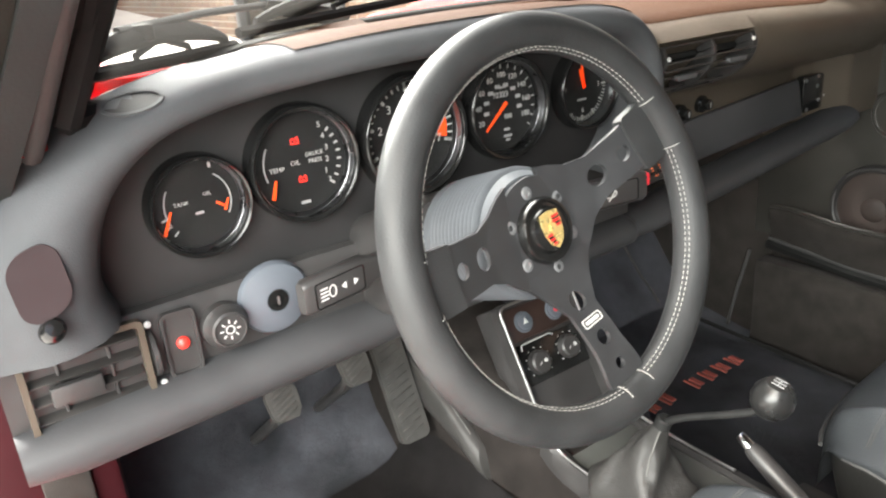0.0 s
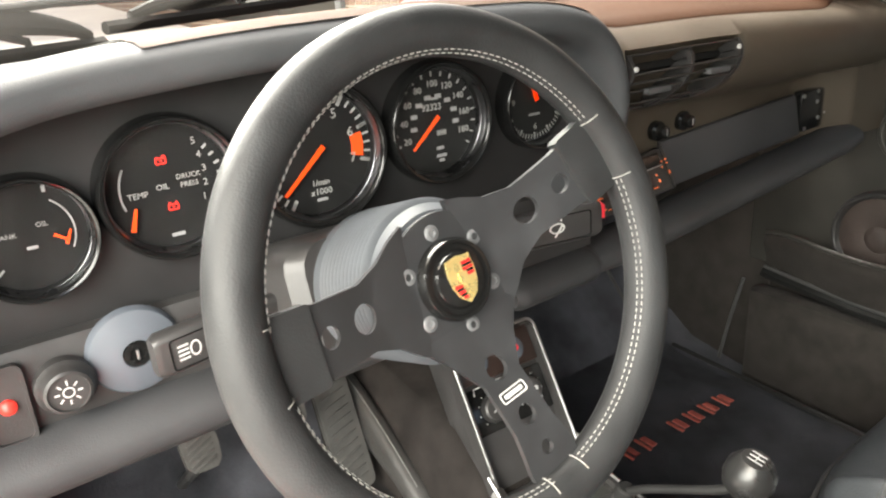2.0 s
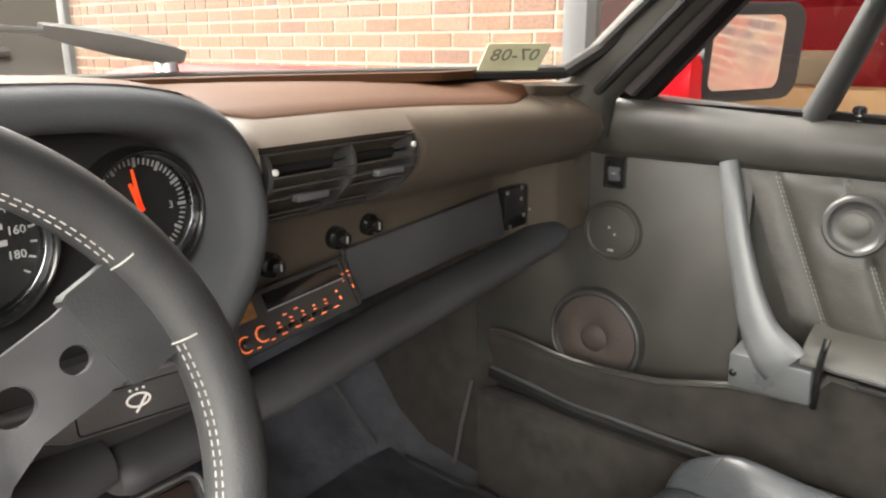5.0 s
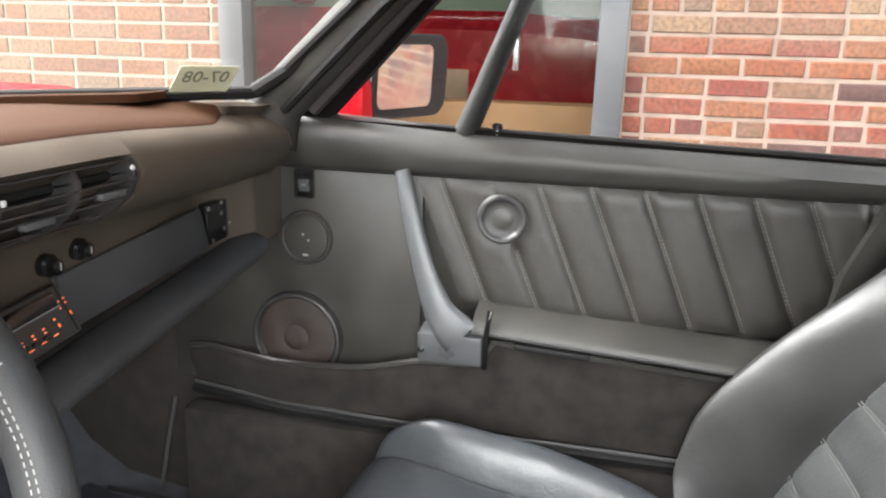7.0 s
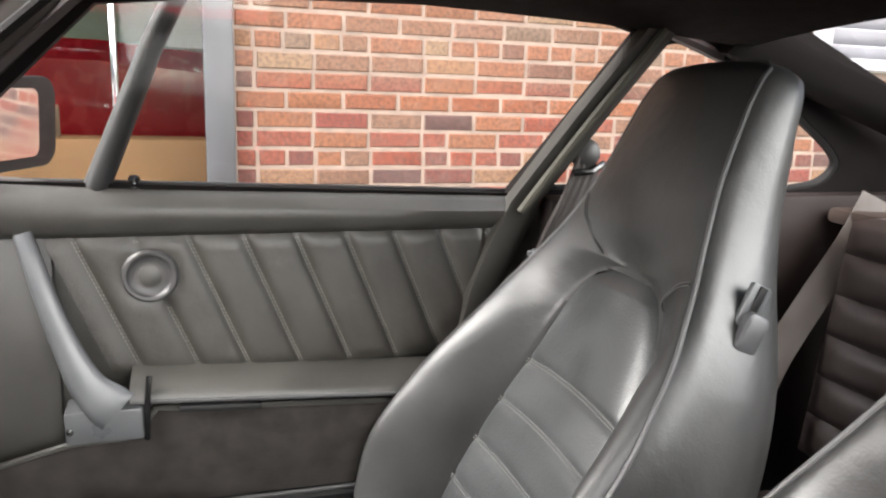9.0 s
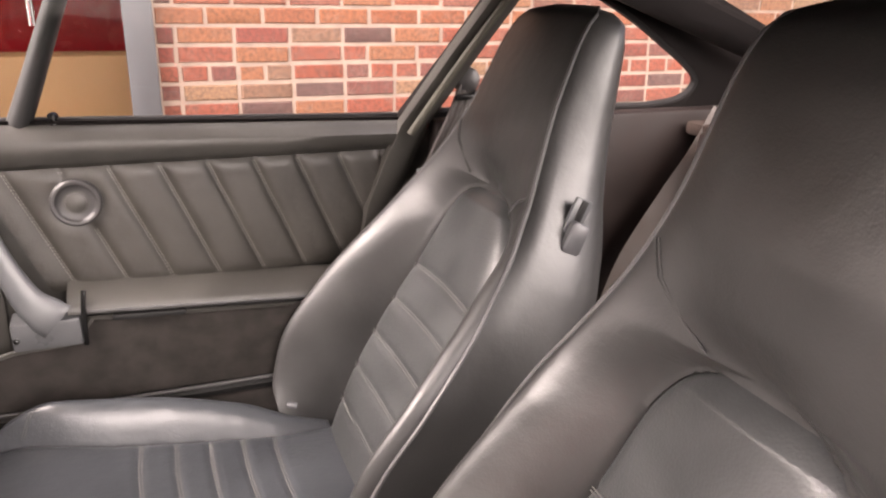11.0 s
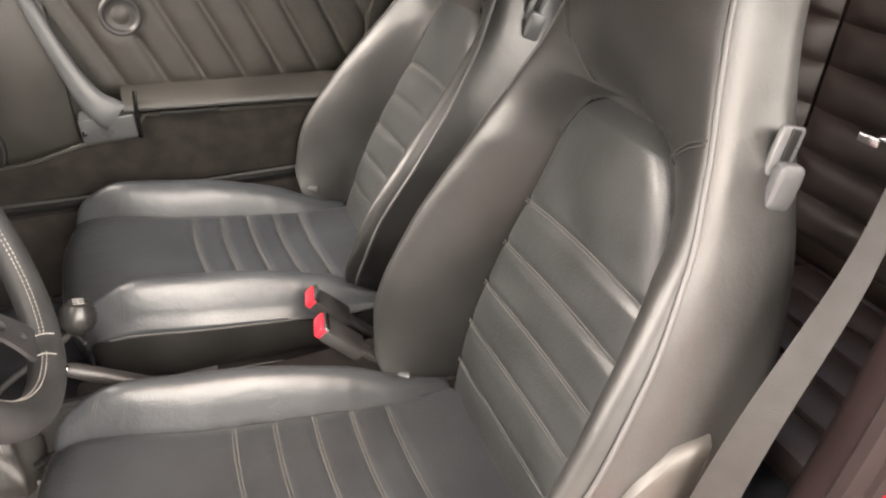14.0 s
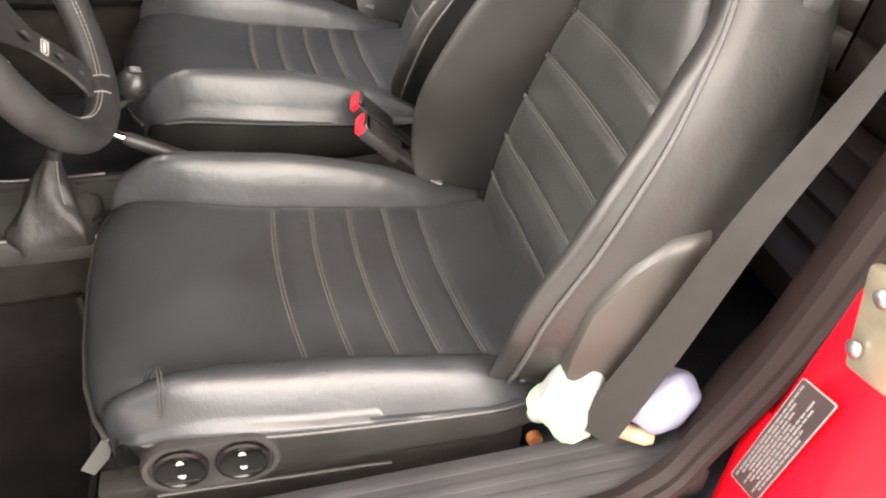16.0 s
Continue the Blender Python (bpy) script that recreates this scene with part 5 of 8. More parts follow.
for x0, x1 in ((VX0 - 0.002, VX0 + 0.003), (VX1 - 0.008, VX1 - 0.004), (VX1 - 0.001, VX1 + 0.0025), (0.091, 0.096)):
    part("cheek", vent_strip(x0, x1, 0, len(VC) - 6, 0.024, 0.0015), PLASTIC, v2)
for i, tab in ((1, None), (8, None), (14, 0.048), (11, 0.138), (21, None), (26, None)):
    p = VC[i]
    part("slat", newbox((0, 0, 0), (VX1 - VX0 - 0.004, 0.017, 0.0024), 0.0008, Matrix.Translation(p + V((VX0 + VX1) / 2, 0.006, -0.0006)) @ Matrix.Rotation(radians(-12 if i < 20 else -22), 4, "X")), SLAT, v2)
    if tab is not None:
        part("tab", newbox((0, 0, 0), (0.036, 0.010, 0.007), 0.002, Matrix.Translation(p + V(tab, -0.004, 0.0))), PLASTIC_G, v2, "grey vent tab")
for x, i in ((0.004, 6), (VX1 - 0.006, 4)):
    part("screw", lathe(bmesh.new(), aim(VC[i] + V(x, -0.001, 0), (0, -1, 0.1)), [(0.0028, 0), (0.0028, 0.0022), (0.001, 0.003)], 12), WHITE, v2)
for kx, kz, ky in ((0.075, 0.800, 0.234), (0.167, 0.809, 0.236), (0.219, 0.814, 0.238)):
    k = part("knob", lathe(bmesh.new(), aim((kx, ky + 0.012, kz), (0, -1, 0)), [(0.013, 0), (0.0125, 0.008), (0.009, 0.010), (0.008, 0.019), (0.006, 0.0205), (0.0005, 0.0208)], 24), GLOSSBLK, dash, "small black dash knob")
    part("pointer", newbox((kx, ky - 0.0090, kz), (0.0015, 0.0015, 0.008), 0.0004), GREYP, k)
radio = thing("car_radio", "black car radio with small orange-lit buttons", "radio", (0.095, 0.23, 0.768))
RM = frame_m(V(0.0835, 0.2265, 0.757), V(0.9965, 0, 0.08), V(-0.072, 0.43, 0.90).normalized(), V(0.034, -0.90, 0.43).normalized())


def on_radio(x, y, w, h, d=0.002, bev=0.0006, up=0.0):
    return newbox((0, 0, 0), (w, h, d), bev, RM @ Matrix.Translation((x, y, 0.0065 + d / 2 + up)))


part("face", newbox((0, 0, 0), (0.168, 0.056, 0.034), 0.003, RM @ Matrix.Translation((0, 0, -0.0105))), PLASTIC, radio)
part("cassette_flap", on_radio(0.020, 0.0145, 0.100, 0.016, 0.0015), GLOSSBLK, radio, "gloss black cassette flap")
part("flap_lip", on_radio(0.020, 0.0058, 0.100, 0.0014, 0.002), GREYP, radio)
part("divider", on_radio(0.0765, 0.0, 0.0012, 0.052, 0.0015), DIAL, radio)
part("amber_display", on_radio(-0.060, 0.0125, 0.034, 0.017, 0.001), mat("amber_display", (0.30, 0.13, 0.035), 0.4, var=0.35, scale=160), radio, "dim amber display")
for x, y, r in ((-0.066, -0.0155, 0.0065), (-0.045, -0.0125, 0.0065)):
    k = part("knob", lathe(bmesh.new(), RM @ Matrix.Translation((x, y, 0.0065)), [(r, 0), (r * 0.95, 0.006), (r * 0.7, 0.007), (0.0005, 0.007)], 20), PLASTIC, radio)
    bm = bmesh.new()
    tube(bm, [RM @ V(x + (r + 0.001) * math.cos(a), y + (r + 0.001) * math.sin(a), 0.0073) for a in [0.9 + 4.4 * i / 12 for i in range(13)]], 0.0008, 6)
    part("lit_ring", bm, AMBER, k, "glowing orange ring")
for x, y, w, h in [(-0.022 + 0.0175 * i, -0.021 + 0.0006 * i, 0.009, 0.0018) for i in range(5)] + [(-0.024 + 0.0155 * i, -0.0095 + 0.0006 * i, 0.004, 0.0022) for i in range(5)] + \
        [(-0.024 + 0.0155 * i, -0.0135 + 0.0006 * i, 0.0045, 0.0016) for i in range(5)] + [(0.001, -0.003, 0.006, 0.0015), (-0.014, -0.004, 0.006, 0.0015), (0.058, -0.012, 0.003, 0.005), (0.056, -0.004, 0.003, 0.003),
        (0.072, 0.010, 0.003, 0.0025), (0.080, 0.011, 0.004, 0.0025), (0.080, 0.006, 0.003, 0.0025), (0.070, 0.003, 0.002, 0.002), (0.0795, -0.006, 0.002, 0.006), (-0.054, -0.023, 0.006, 0.0016), (-0.036, -0.0215, 0.006, 0.0016)]:
    part("lit_button", on_radio(x, y, w * 0.72, h * 0.72, 0.0012, 0.0002), AMBER, radio, "tiny orange-lit button")
for x in (-0.024, -0.0085, 0.007, 0.0225, 0.038):
    part("key", on_radio(x, -0.0165, 0.013, 0.005, 0.0008, 0.0003), GLOSSBLK, radio)
GM = frame_m(V(0.328, 0.243, 0.772), V(0.998, 0, 0.066).normalized(), V(-0.065, 0.17, 0.98).normalized(), V(0.01, -0.985, 0.17).normalized())
gbx = part("glovebox_door", newbox((0, 0, 0), (0.298, 0.064, 0.014), 0.006, GM), VINYL, dash, "flat black glovebox lid")
bm = bmesh.new()
tube(bm, [GM @ V(-0.153, 0.032, 0.004), GM @ V(-0.153, -0.034, 0.004)], 0.0028, 6)
part("edge_trim", bm, PLASTIC, gbx)
sv = part("side_vent", newbox((0.524, 0.247, 0.784), (0.076, 0.016, 0.062), 0.004), GLOSSBLK, dash, "small black side vent with screws")
for x, z in ((0.490, 0.808), (0.527, 0.811), (0.549, 0.776), (0.498, 0.758), (0.533, 0.770), (0.526, 0.795)):
    part("screw", lathe(bmesh.new(), aim((x, 0.2395, z), (0, -1, 0)), [(0.0032, 0), (0.003, 0.002), (0.001, 0.0028)], 10), STEEL, sv)
bm = bmesh.new()
tube(bm, [(0.562, 0.236, 0.818), (0.568, 0.234, 0.756)], 0.0022, 6)
part("bright_edge", bm, STEEL, sv)

# cover and small knob at the left end of the dash
bm = bmesh.new()
slab(bm, frame_m(V(-0.690, 0.126, 0.850), V(0.93, 0.3, 0.2).normalized(), V(-0.1, 0.1, 1).normalized(), V(-0.2, -0.95, 0.1).normalized()), rrect(0, 0, 0.040, 0.052, 0.016, 6), 0.004)
sc = thing("end_cover", "rounded mauve-grey cover at the dash end by the door post", "cover", (-0.69, 0.13, 0.83))
part("disc", bm, mat("mauve_grey", (0.050, 0.036, 0.038), 0.75, var=0.1, scale=30, spec=0.15), sc)
part("button", lathe(bmesh.new(), aim((-0.692, 0.125, 0.812), (0.1, -0.8, 0.5)), [(0.009, 0), (0.009, 0.010), (0.006, 0.014), (0.0005, 0.015)], 18), GLOSSBLK, sc)


# ---- steering wheel and column ----
BOLT = mat("grey_bolt", (0.16, 0.165, 0.17), 0.5, 0.4, var=0.1, scale=90)
HUB = V(-0.3254, 0.0046, 0.8212)
WN = V(-0.045, 0.948, -0.314).normalized()      # along the column, away from the driver
WXA = WN.cross(V(0, 0, 1)).normalized()
WYA = WXA.cross(WN).normalized()
ROT = Matrix.Rotation(radians(10.5), 4, "Z")
WM = frame_m(HUB, WXA, WYA, -WN) @ ROT           # z towards the driver
wheel = thing("steering_wheel", "three-spoke black leather sports steering wheel, white stitching", "steering wheel", HUB)
R0, RT, DISH = 0.1605, 0.0165, 0.031


def rim_p(a, da=0.0, r=0.0, h=0.0):
    return WM @ V((R0 + r) * math.cos(a), (R0 + r) * math.sin(a), DISH + h)


bm = bmesh.new()
rows = []
NR = 120
for i in range(NR):
    a = 2 * math.pi * i / NR
    ring = []
    for k in range(18):
        b = 2 * math.pi * k / 18
        ring.append(rim_p(a, 0, RT * 1.0 * math.cos(b), RT * 1.02 * math.sin(b)))
    rows.append(ring)
vr = [[bm.verts.new(p) for p in ring] for ring in rows]
for i in range(NR):
    for k in range(18):
        bm.faces.new((vr[i][k], vr[(i + 1) % NR][k], vr[(i + 1) % NR][(k + 1) % 18], vr[i][(k + 1) % 18]))
rim = part("rim", bm, RIM, wheel, "grained black leather rim")
bm = bmesh.new()
gaps = [(radians(13.5), 0.166), (radians(172), 0.142), (radians(269.5), 0.096)]
for i in range(176):
    a = 2 * math.pi * i / 176
    if any(abs((a - g + math.pi) % (2 * math.pi) - math.pi) < w for g, w in gaps):
        continue
    for side in (0.10, -0.12):
        c, d = (RT + 0.0002) * math.cos(math.pi - 0.42 + side), (RT + 0.0002) * math.sin(math.pi - 0.42 + side)
        tube(bm, [rim_p(a, 0, c, d), rim_p(a + 0.021, 0, c, d)], 0.00046, 4)
tagged(part("stitching", bm, THREAD, rim, "white double row of stitching"), kind="stuff")
for g, w in gaps:
    for sg in (-1, 1):
        part("end_seam", tube(bmesh.new(), [rim_p(g + sg * w, 0, (RT + 0.0004) * math.cos(b), (RT + 0.0004) * math.sin(b)) for b in [math.pi - 1.05 + 1.5 * k / 12 for k in range(13)]], 0.0005, 5), THREAD, rim, "white end seam")


def dished(bm):
    inv = WM.inverted()
    for v in bm.verts:
        q = inv @ v.co
        r = math.hypot(q.x, q.y)
        q.z += DISH * ip(r, [(0.048, 0.0), (0.135, 0.93), (0.16, 1.0)])
        v.co = WM @ q
    return bm


def spoke(ang, w0, w1, w2, holes):
    bm = bmesh.new()
    m = WM @ Matrix.Rotation(radians(ang), 4, "Z")
    up = [(0.028, w0 * 1.0), (0.040, w0 * 0.86), (0.055, w0 * 0.62), (0.075, w1), (0.110, w1 * 1.04), (0.135, w2), (0.158, w2)]
    outl = [(x, y) for x, y in up] + [(x, -y) for x, y in reversed(up)]
    dense = []
    for (a, b), (c, d) in zip(outl, outl[1:] + outl[:1]):
        k = max(1, int(math.hypot(c - a, d - b) / 0.006))
        dense += [(a + (c - a) * i / k, b + (d - b) * i / k) for i in range(k)]
    slab(bm, m @ Matrix.Translation((0, 0, -0.002)), dense, 0.004, [circle2(x, 0, r, 20) for x, r in holes])
    return part("spoke", dished(bm), SPOKE, wheel, "black spoke drilled with round holes")


spoke(13.5, 0.046, 0.0215, 0.026, [(0.076, 0.0095), (0.106, 0.0070)])
spoke(172, 0.046, 0.0215, 0.026, [(0.076, 0.0095), (0.106, 0.0070)])
ls = spoke(270, 0.044, 0.0165, 0.0215, [(0.068, 0.0085), (0.103, 0.0068), (0.128, 0.0050)])
part("hub_plate", lathe(bmesh.new(), WM @ Matrix.Translation((0, 0, -0.0024)), [(0.0005, 0), (0.047, 0), (0.0475, 0.001), (0.0475, 0.0042), (0.047, 0.0048), (0.027, 0.0048)], 60, False), SPOKE, wheel)
for ang, w in ((13.5, 0.0265), (172, 0.024), (270, 0.0225)):
    bm = bmesh.new()
    m = WM @ Matrix.Rotation(radians(ang), 4, "Z")
    rings = []
    for x, k in ((0.116, 0.98), (0.119, 1.04), (0.135, 1.05), (0.150, 1.08), (0.160, 1.1)):
        rings.append([m @ V(x, w * k * c, 0.0045 * sgn) for sgn, seq in ((1, (-1, -0.5, 0, 0.5, 1)), (-1, (1, 0.5, 0, -0.5, -1))) for c in seq])
    if ang != 270:
        loft(bm, rings)
        part("spoke_wrap", dished(bm), RIM, wheel, "leather-wrapped spoke end")
    else:
        bm.free()
# logo plate as a plain bright bar on the lower spoke
bm = bmesh.new()
m = WM @ Matrix.Rotation(radians(270), 4, "Z")
slab(bm, m @ Matrix.Translation((0.0865, 0, 0.0022)), rrect(0, 0, 0.0075, 0.023, 0.002, 3), 0.0006, [rrect(0, 0, 0.0060, 0.0215, 0.0015, 3)])
slab(bm, m @ Matrix.Translation((0.0865, 0, 0.0022)), rrect(0, 0, 0.0026, 0.0165, 0.0008, 2), 0.0006)
part("badge_bar", dished(bm), WHITE, ls)
for i in range(6):
    a = radians(90 + 60 * i + 1.5)
    p = Matrix.Translation((0.035 * math.cos(a), 0.035 * math.sin(a), 0.0024))
    b = part("bolt", lathe(bmesh.new(), WM @ p, [(0.0056, 0), (0.0055, 0.0006), (0.0050, 0.0010), (0.0026, 0.0011), (0.0024, 0.0001), (0.0003, 0.0001)], 20), BOLT, wheel, "steel hex-socket bolt")
hb = part("horn_button", lathe(bmesh.new(), WM @ Matrix.Translation((0, 0, 0.0024)), [(0.0285, 0), (0.0285, 0.006), (0.0268, 0.0085), (0.0246, 0.0088), (0.0238, 0.0065), (0.0205, 0.0068), (0.0185, 0.0105), (0.012, 0.0125), (0.0005, 0.0132)], 48), GLOSSBLK, wheel, "gloss black horn button")
cm = WM @ Matrix.Rotation(radians(-4), 4, "Z") @ Matrix.Translation((0, 0, 0.0148))
SH = [(-0.0100, 0.0150), (0, 0.0162), (0.0100, 0.0150), (0.0112, 0.006), (0.0106, -0.003), (0.0070, -0.0115), (0, -0.0165), (-0.0070, -0.0115), (-0.0106, -0.003), (-0.0112, 0.006)]
part("crest", slab(bmesh.new(), cm, SH, 0.0012), GOLD, hb, "small gold shield badge")
bm = bmesh.new()
for x0, y0, w, h in ((0.0054, 0.0105, 0.0078, 0.0020), (0.0056, 0.0064, 0.0086, 0.0020), (0.0066, 0.0023, 0.0062, 0.0020), (-0.0062, -0.0035, 0.0064, 0.0020), (-0.0050, -0.0076, 0.0058, 0.0020), (-0.0030, -0.0115, 0.0040, 0.0018)):
    slab(bm, cm @ Matrix.Translation((x0, y0, 0.0012)), rrect(0, 0, w, h, 0.0004, 2), 0.0005)
part("crest_bars", bm, CREST_RED, hb)
part("crest_patch", slab(bmesh.new(), cm @ Matrix.Translation((0, 0.0005, 0.0013)), [(-0.0034, 0.0044), (0.0034, 0.0044), (0.0034, -0.001), (0, -0.005), (-0.0034, -0.001)], 0.0010), GOLD, hb)
bm = bmesh.new()
for x0, y0, w in ((0.0056, 0.0085, 0.0082), (0.0060, 0.0043, 0.0074), (-0.0056, -0.0056, 0.0056), (-0.0040, -0.0096, 0.0044)):
    slab(bm, cm @ Matrix.Translation((x0, y0, 0.0012)), rrect(0, 0, w, 0.0016, 0.0003, 2), 0.0004)
part("crest_dark_bars", bm, GLOSSBLK, hb)

col = thing("steering_column", "black steering column with ribbed grey bellows and stalks", "steering column", HUB + 0.1 * WN)
CMX = frame_m(HUB, WXA, -WYA, WN)
prof = [(0.030, 0.004), (0.049, 0.006), (0.0545, 0.014)]
for i in range(12):
    h = 0.018 + 0.0056 * i
    prof += [(0.0515, h), (0.0575, h + 0.0012), (0.0588, h + 0.0024), (0.0575, h + 0.0036), (0.0515, h + 0.0048)]
prof += [(0.057, 0.086), (0.058, 0.096), (0.050, 0.10)]
part("bellows", lathe(bmesh.new(), CMX, prof, 64, False), mat("bellows_grey", (0.070, 0.076, 0.084), 0.50, var=0.1, scale=30, bump=0.05, bscale=500, spec=0.28), col, "finely ribbed grey-black bellows")
bm = bmesh.new()
rings = []
for h, hw, hh in ((0.095, 0.060, 0.050), (0.105, 0.072, 0.052), (0.16, 0.076, 0.055), (0.24, 0.072, 0.052)):
    rings.append([CMX @ V(x, y, h) for x, y in rrect(0, 0.004, 2 * hw, 2 * hh, 0.022, 4)])
loft(bm, rings)
part("shroud", bm, PLASTIC, col)


def stalk(base, tip, sym, flip):
    d = (tip - base).normalized()
    up = V(0, -0.05, 1)
    up = (up - d * up.dot(d)).normalized()
    nrm = d.cross(up) if flip else up.cross(d)
    if nrm.y > 0:
        nrm = -nrm
    ln = (tip - base).length
    m = frame_m(base, d, up, nrm)
    bm = bmesh.new()
    rings = []
    for x, w, t in ((0, 0.011, 0.006), (ln * 0.35, 0.0125, 0.007), (ln * 0.42, 0.0165, 0.008), (ln * 0.96, 0.0165, 0.008), (ln, 0.0145, 0.006)):
        rings.append([m @ V(x, a, b) for a, b in rrect(0, 0, 2 * w, 2 * t, 0.005, 3)])
    loft(bm, rings)
    s = part("stalk", bm, PLASTIC, col, "black stalk with a white pictogram")
    bm = bmesh.new()
    slab(bm, m @ Matrix.Translation((ln * 0.69, 0, 0.0082)), rrect(0, 0, ln * 0.46, 0.025, 0.003, 3), 0.0006, [rrect(0, 0, ln * 0.46 - 0.002, 0.0235, 0.0026, 3)])
    part("pad_edge", bm, GLOSSBLK, s)
    return s, m, ln


sA, mA, lA = stalk(V(-0.385, 0.135, 0.782), V(-0.502, 0.118, 0.777), "", True)
bm = bmesh.new()
for k in range(4):
    slab(bm, mA @ Matrix.Translation((lA * 0.84, 0.0052 - 0.0035 * k, 0.0083)), [(-0.004, -0.0007), (0.004, -0.0007), (0.004, 0.0007), (-0.004, 0.0007)], 0.0005)
slab(bm, mA @ Matrix.Translation((lA * 0.84 - 0.009, 0, 0.0083)), circle2(0, 0, 0.0042, 14, 0.0062), 0.0005, [circle2(0, 0, 0.0030, 14, 0.0050)])
for sg in (-1, 1):
    slab(bm, mA @ Matrix.Translation((lA * 0.60 + sg * 0.0045, 0, 0.0083)), [(0, 0.0035), (sg * 0.005, 0), (0, -0.0035)], 0.0005)
part("pictogram", bm, WHITE, sA)
sB, mB, lB = stalk(V(-0.262, 0.112, 0.794), V(-0.116, 0.070, 0.802), "", True)
bm = bmesh.new()
slab(bm, mB @ Matrix.Translation((lB * 0.70, 0.001, 0.0083)), circle2(0, 0, 0.0075, 16, 0.005), 0.0005, [circle2(0, 0, 0.0062, 16, 0.0038)])
slab(bm, mB @ Matrix.Translation((lB * 0.70, -0.004, 0.0083)) @ Matrix.Rotation(radians(55), 4, "Z"), [(-0.004, -0.0007), (0.009, -0.0007), (0.009, 0.0007), (-0.004, 0.0007)], 0.0005)
for dx in (-0.004, 0, 0.004):
    slab(bm, mB @ Matrix.Translation((lB * 0.70 + dx, 0.0085, 0.0083)), circle2(0, 0, 0.0009, 8), 0.0005)
part("pictogram", bm, WHITE, sB)
part("red_tip", newbox((0, 0, 0), (0.006, 0.014, 0.010), 0.002, mB @ Matrix.Translation((lB + 0.001, 0.006, 0.001))), REDBTN, sB, "red stalk tip")

# ---- centre console, gear lever, hand brake, pedals, mats ----
con = thing("centre_console", "black centre console with push buttons and rotary switches", "console", (-0.04, 0.3, 0.45))
CO = V(-0.042, 0.300, 0.482)
cz = V(0, -0.86, 0.51).normalized()
cy = V(0, 0.51, 0.86).normalized()
CM = frame_m(CO, V(1, 0, 0), cy, cz)
bm = bmesh.new()
slab(bm, CM @ Matrix.Translation((0, -0.02, -0.012)), rrect(0, 0, 0.150, 0.215, 0.016, 5), 0.020, [rrect(0, 0, 0.134, 0.199, 0.010, 5)])
part("surround", bm, PLASTIC, con, "rounded black console surround")
bm = bmesh.new()
tube(bm, [CM @ V(x, y - 0.02, 0.009) for x, y in rrect(0, 0, 0.143, 0.208, 0.013, 6)], 0.0022, 6, closed=True)
part("bright_edge", bm, STEEL, con, "thin bright edge")
part("body", newbox((0, 0, 0), (0.140, 0.21, 0.05), 0.004, CM @ Matrix.Translation((0, -0.02, -0.036))), PLASTIC, con)
part("button_plate", newbox((0, 0, 0), (0.132, 0.050, 0.004), 0.002, CM @ Matrix.Translation((0, 0.052, -0.004))), mat("brown_black", (0.030, 0.017, 0.014), 0.35, var=0.15, scale=40), con, "glossy brown-black button plate")
for dx, mt, sym in ((-0.030, WHITE, 3), (0.032, REDBTN, 16)):
    b = part("push_button", lathe(bmesh.new(), CM @ Matrix.Translation((dx, 0.052, -0.002)), [(0.0165, 0), (0.0155, 0.003), (0.0120, 0.0035), (0.0115, 0.0055), (0.008, 0.0065), (0.0005, 0.0065)], 30), ROSETTE, con, "round dark grey push button")
    part("symbol", lathe(bmesh.new(), CM @ Matrix.Translation((dx, 0.052, 0.0046)) @ Matrix.Rotation(radians(90), 4, "Z"), [(0.0058 if sym == 3 else 0.0048, 0), (0.005 if sym == 3 else 0.0045, 0.001), (0.0003, 0.0012)], sym), mt, b)
for dx, dy in ((-0.030, -0.012), (0.032, -0.008)):
    b = part("rotary_switch", lathe(bmesh.new(), CM @ Matrix.Translation((dx, dy, -0.004)), [(0.0185, 0), (0.0175, 0.010), (0.015, 0.0125), (0.0005, 0.013)], 32), PLASTIC, con, "round black rotary switch")
    bm = bmesh.new()
    for i in range(9):
        a = radians(-130 + 260 * i / 8 + 90)
        lathe(bm, CM @ Matrix.Translation((dx + 0.023 * math.cos(a), dy + 0.023 * math.sin(a), -0.001)), [(0.0010, 0), (0.0009, 0.0005)], 6)
    part("dots", bm, WHITE, b)
    bm = bmesh.new()
    slab(bm, CM @ Matrix.Translation((dx + 0.003, dy, 0.0092)), circle2(0.003, 0, 0.0032, 10), 0.0005)
    slab(bm, CM @ Matrix.Translation((dx - 0.005, dy - 0.002, 0.0092)) @ Matrix.Rotation(0.6, 4, "Z"), rrect(0, 0, 0.006, 0.0016, 0.0005, 2), 0.0005)
    part("symbol", bm, WHITE, b)
part("panel", newbox((0, 0, 0), (0.132, 0.062, 0.004), 0.002, CM @ Matrix.Translation((0, -0.010, -0.006))), GLOSSBLK, con)
bm = bmesh.new()
tube(bm, [CM @ V(x, y, -0.001) for x, y in ((-0.052, 0.012), (-0.050, 0.021), (0.006, 0.022), (0.012, 0.018))], 0.0009, 5)
part("white_line", bm, WHITE, con)
part("pocket", newbox((0, 0, 0), (0.132, 0.075, 0.004), 0.002, CM @ Matrix.Translation((0, -0.082, -0.020))), DIAL, con)

tray = thing("tunnel_console", "black tunnel console tray with bright edges round the gear boot", "console", (-0.04, 0.1, 0.35))
bm = bmesh.new()
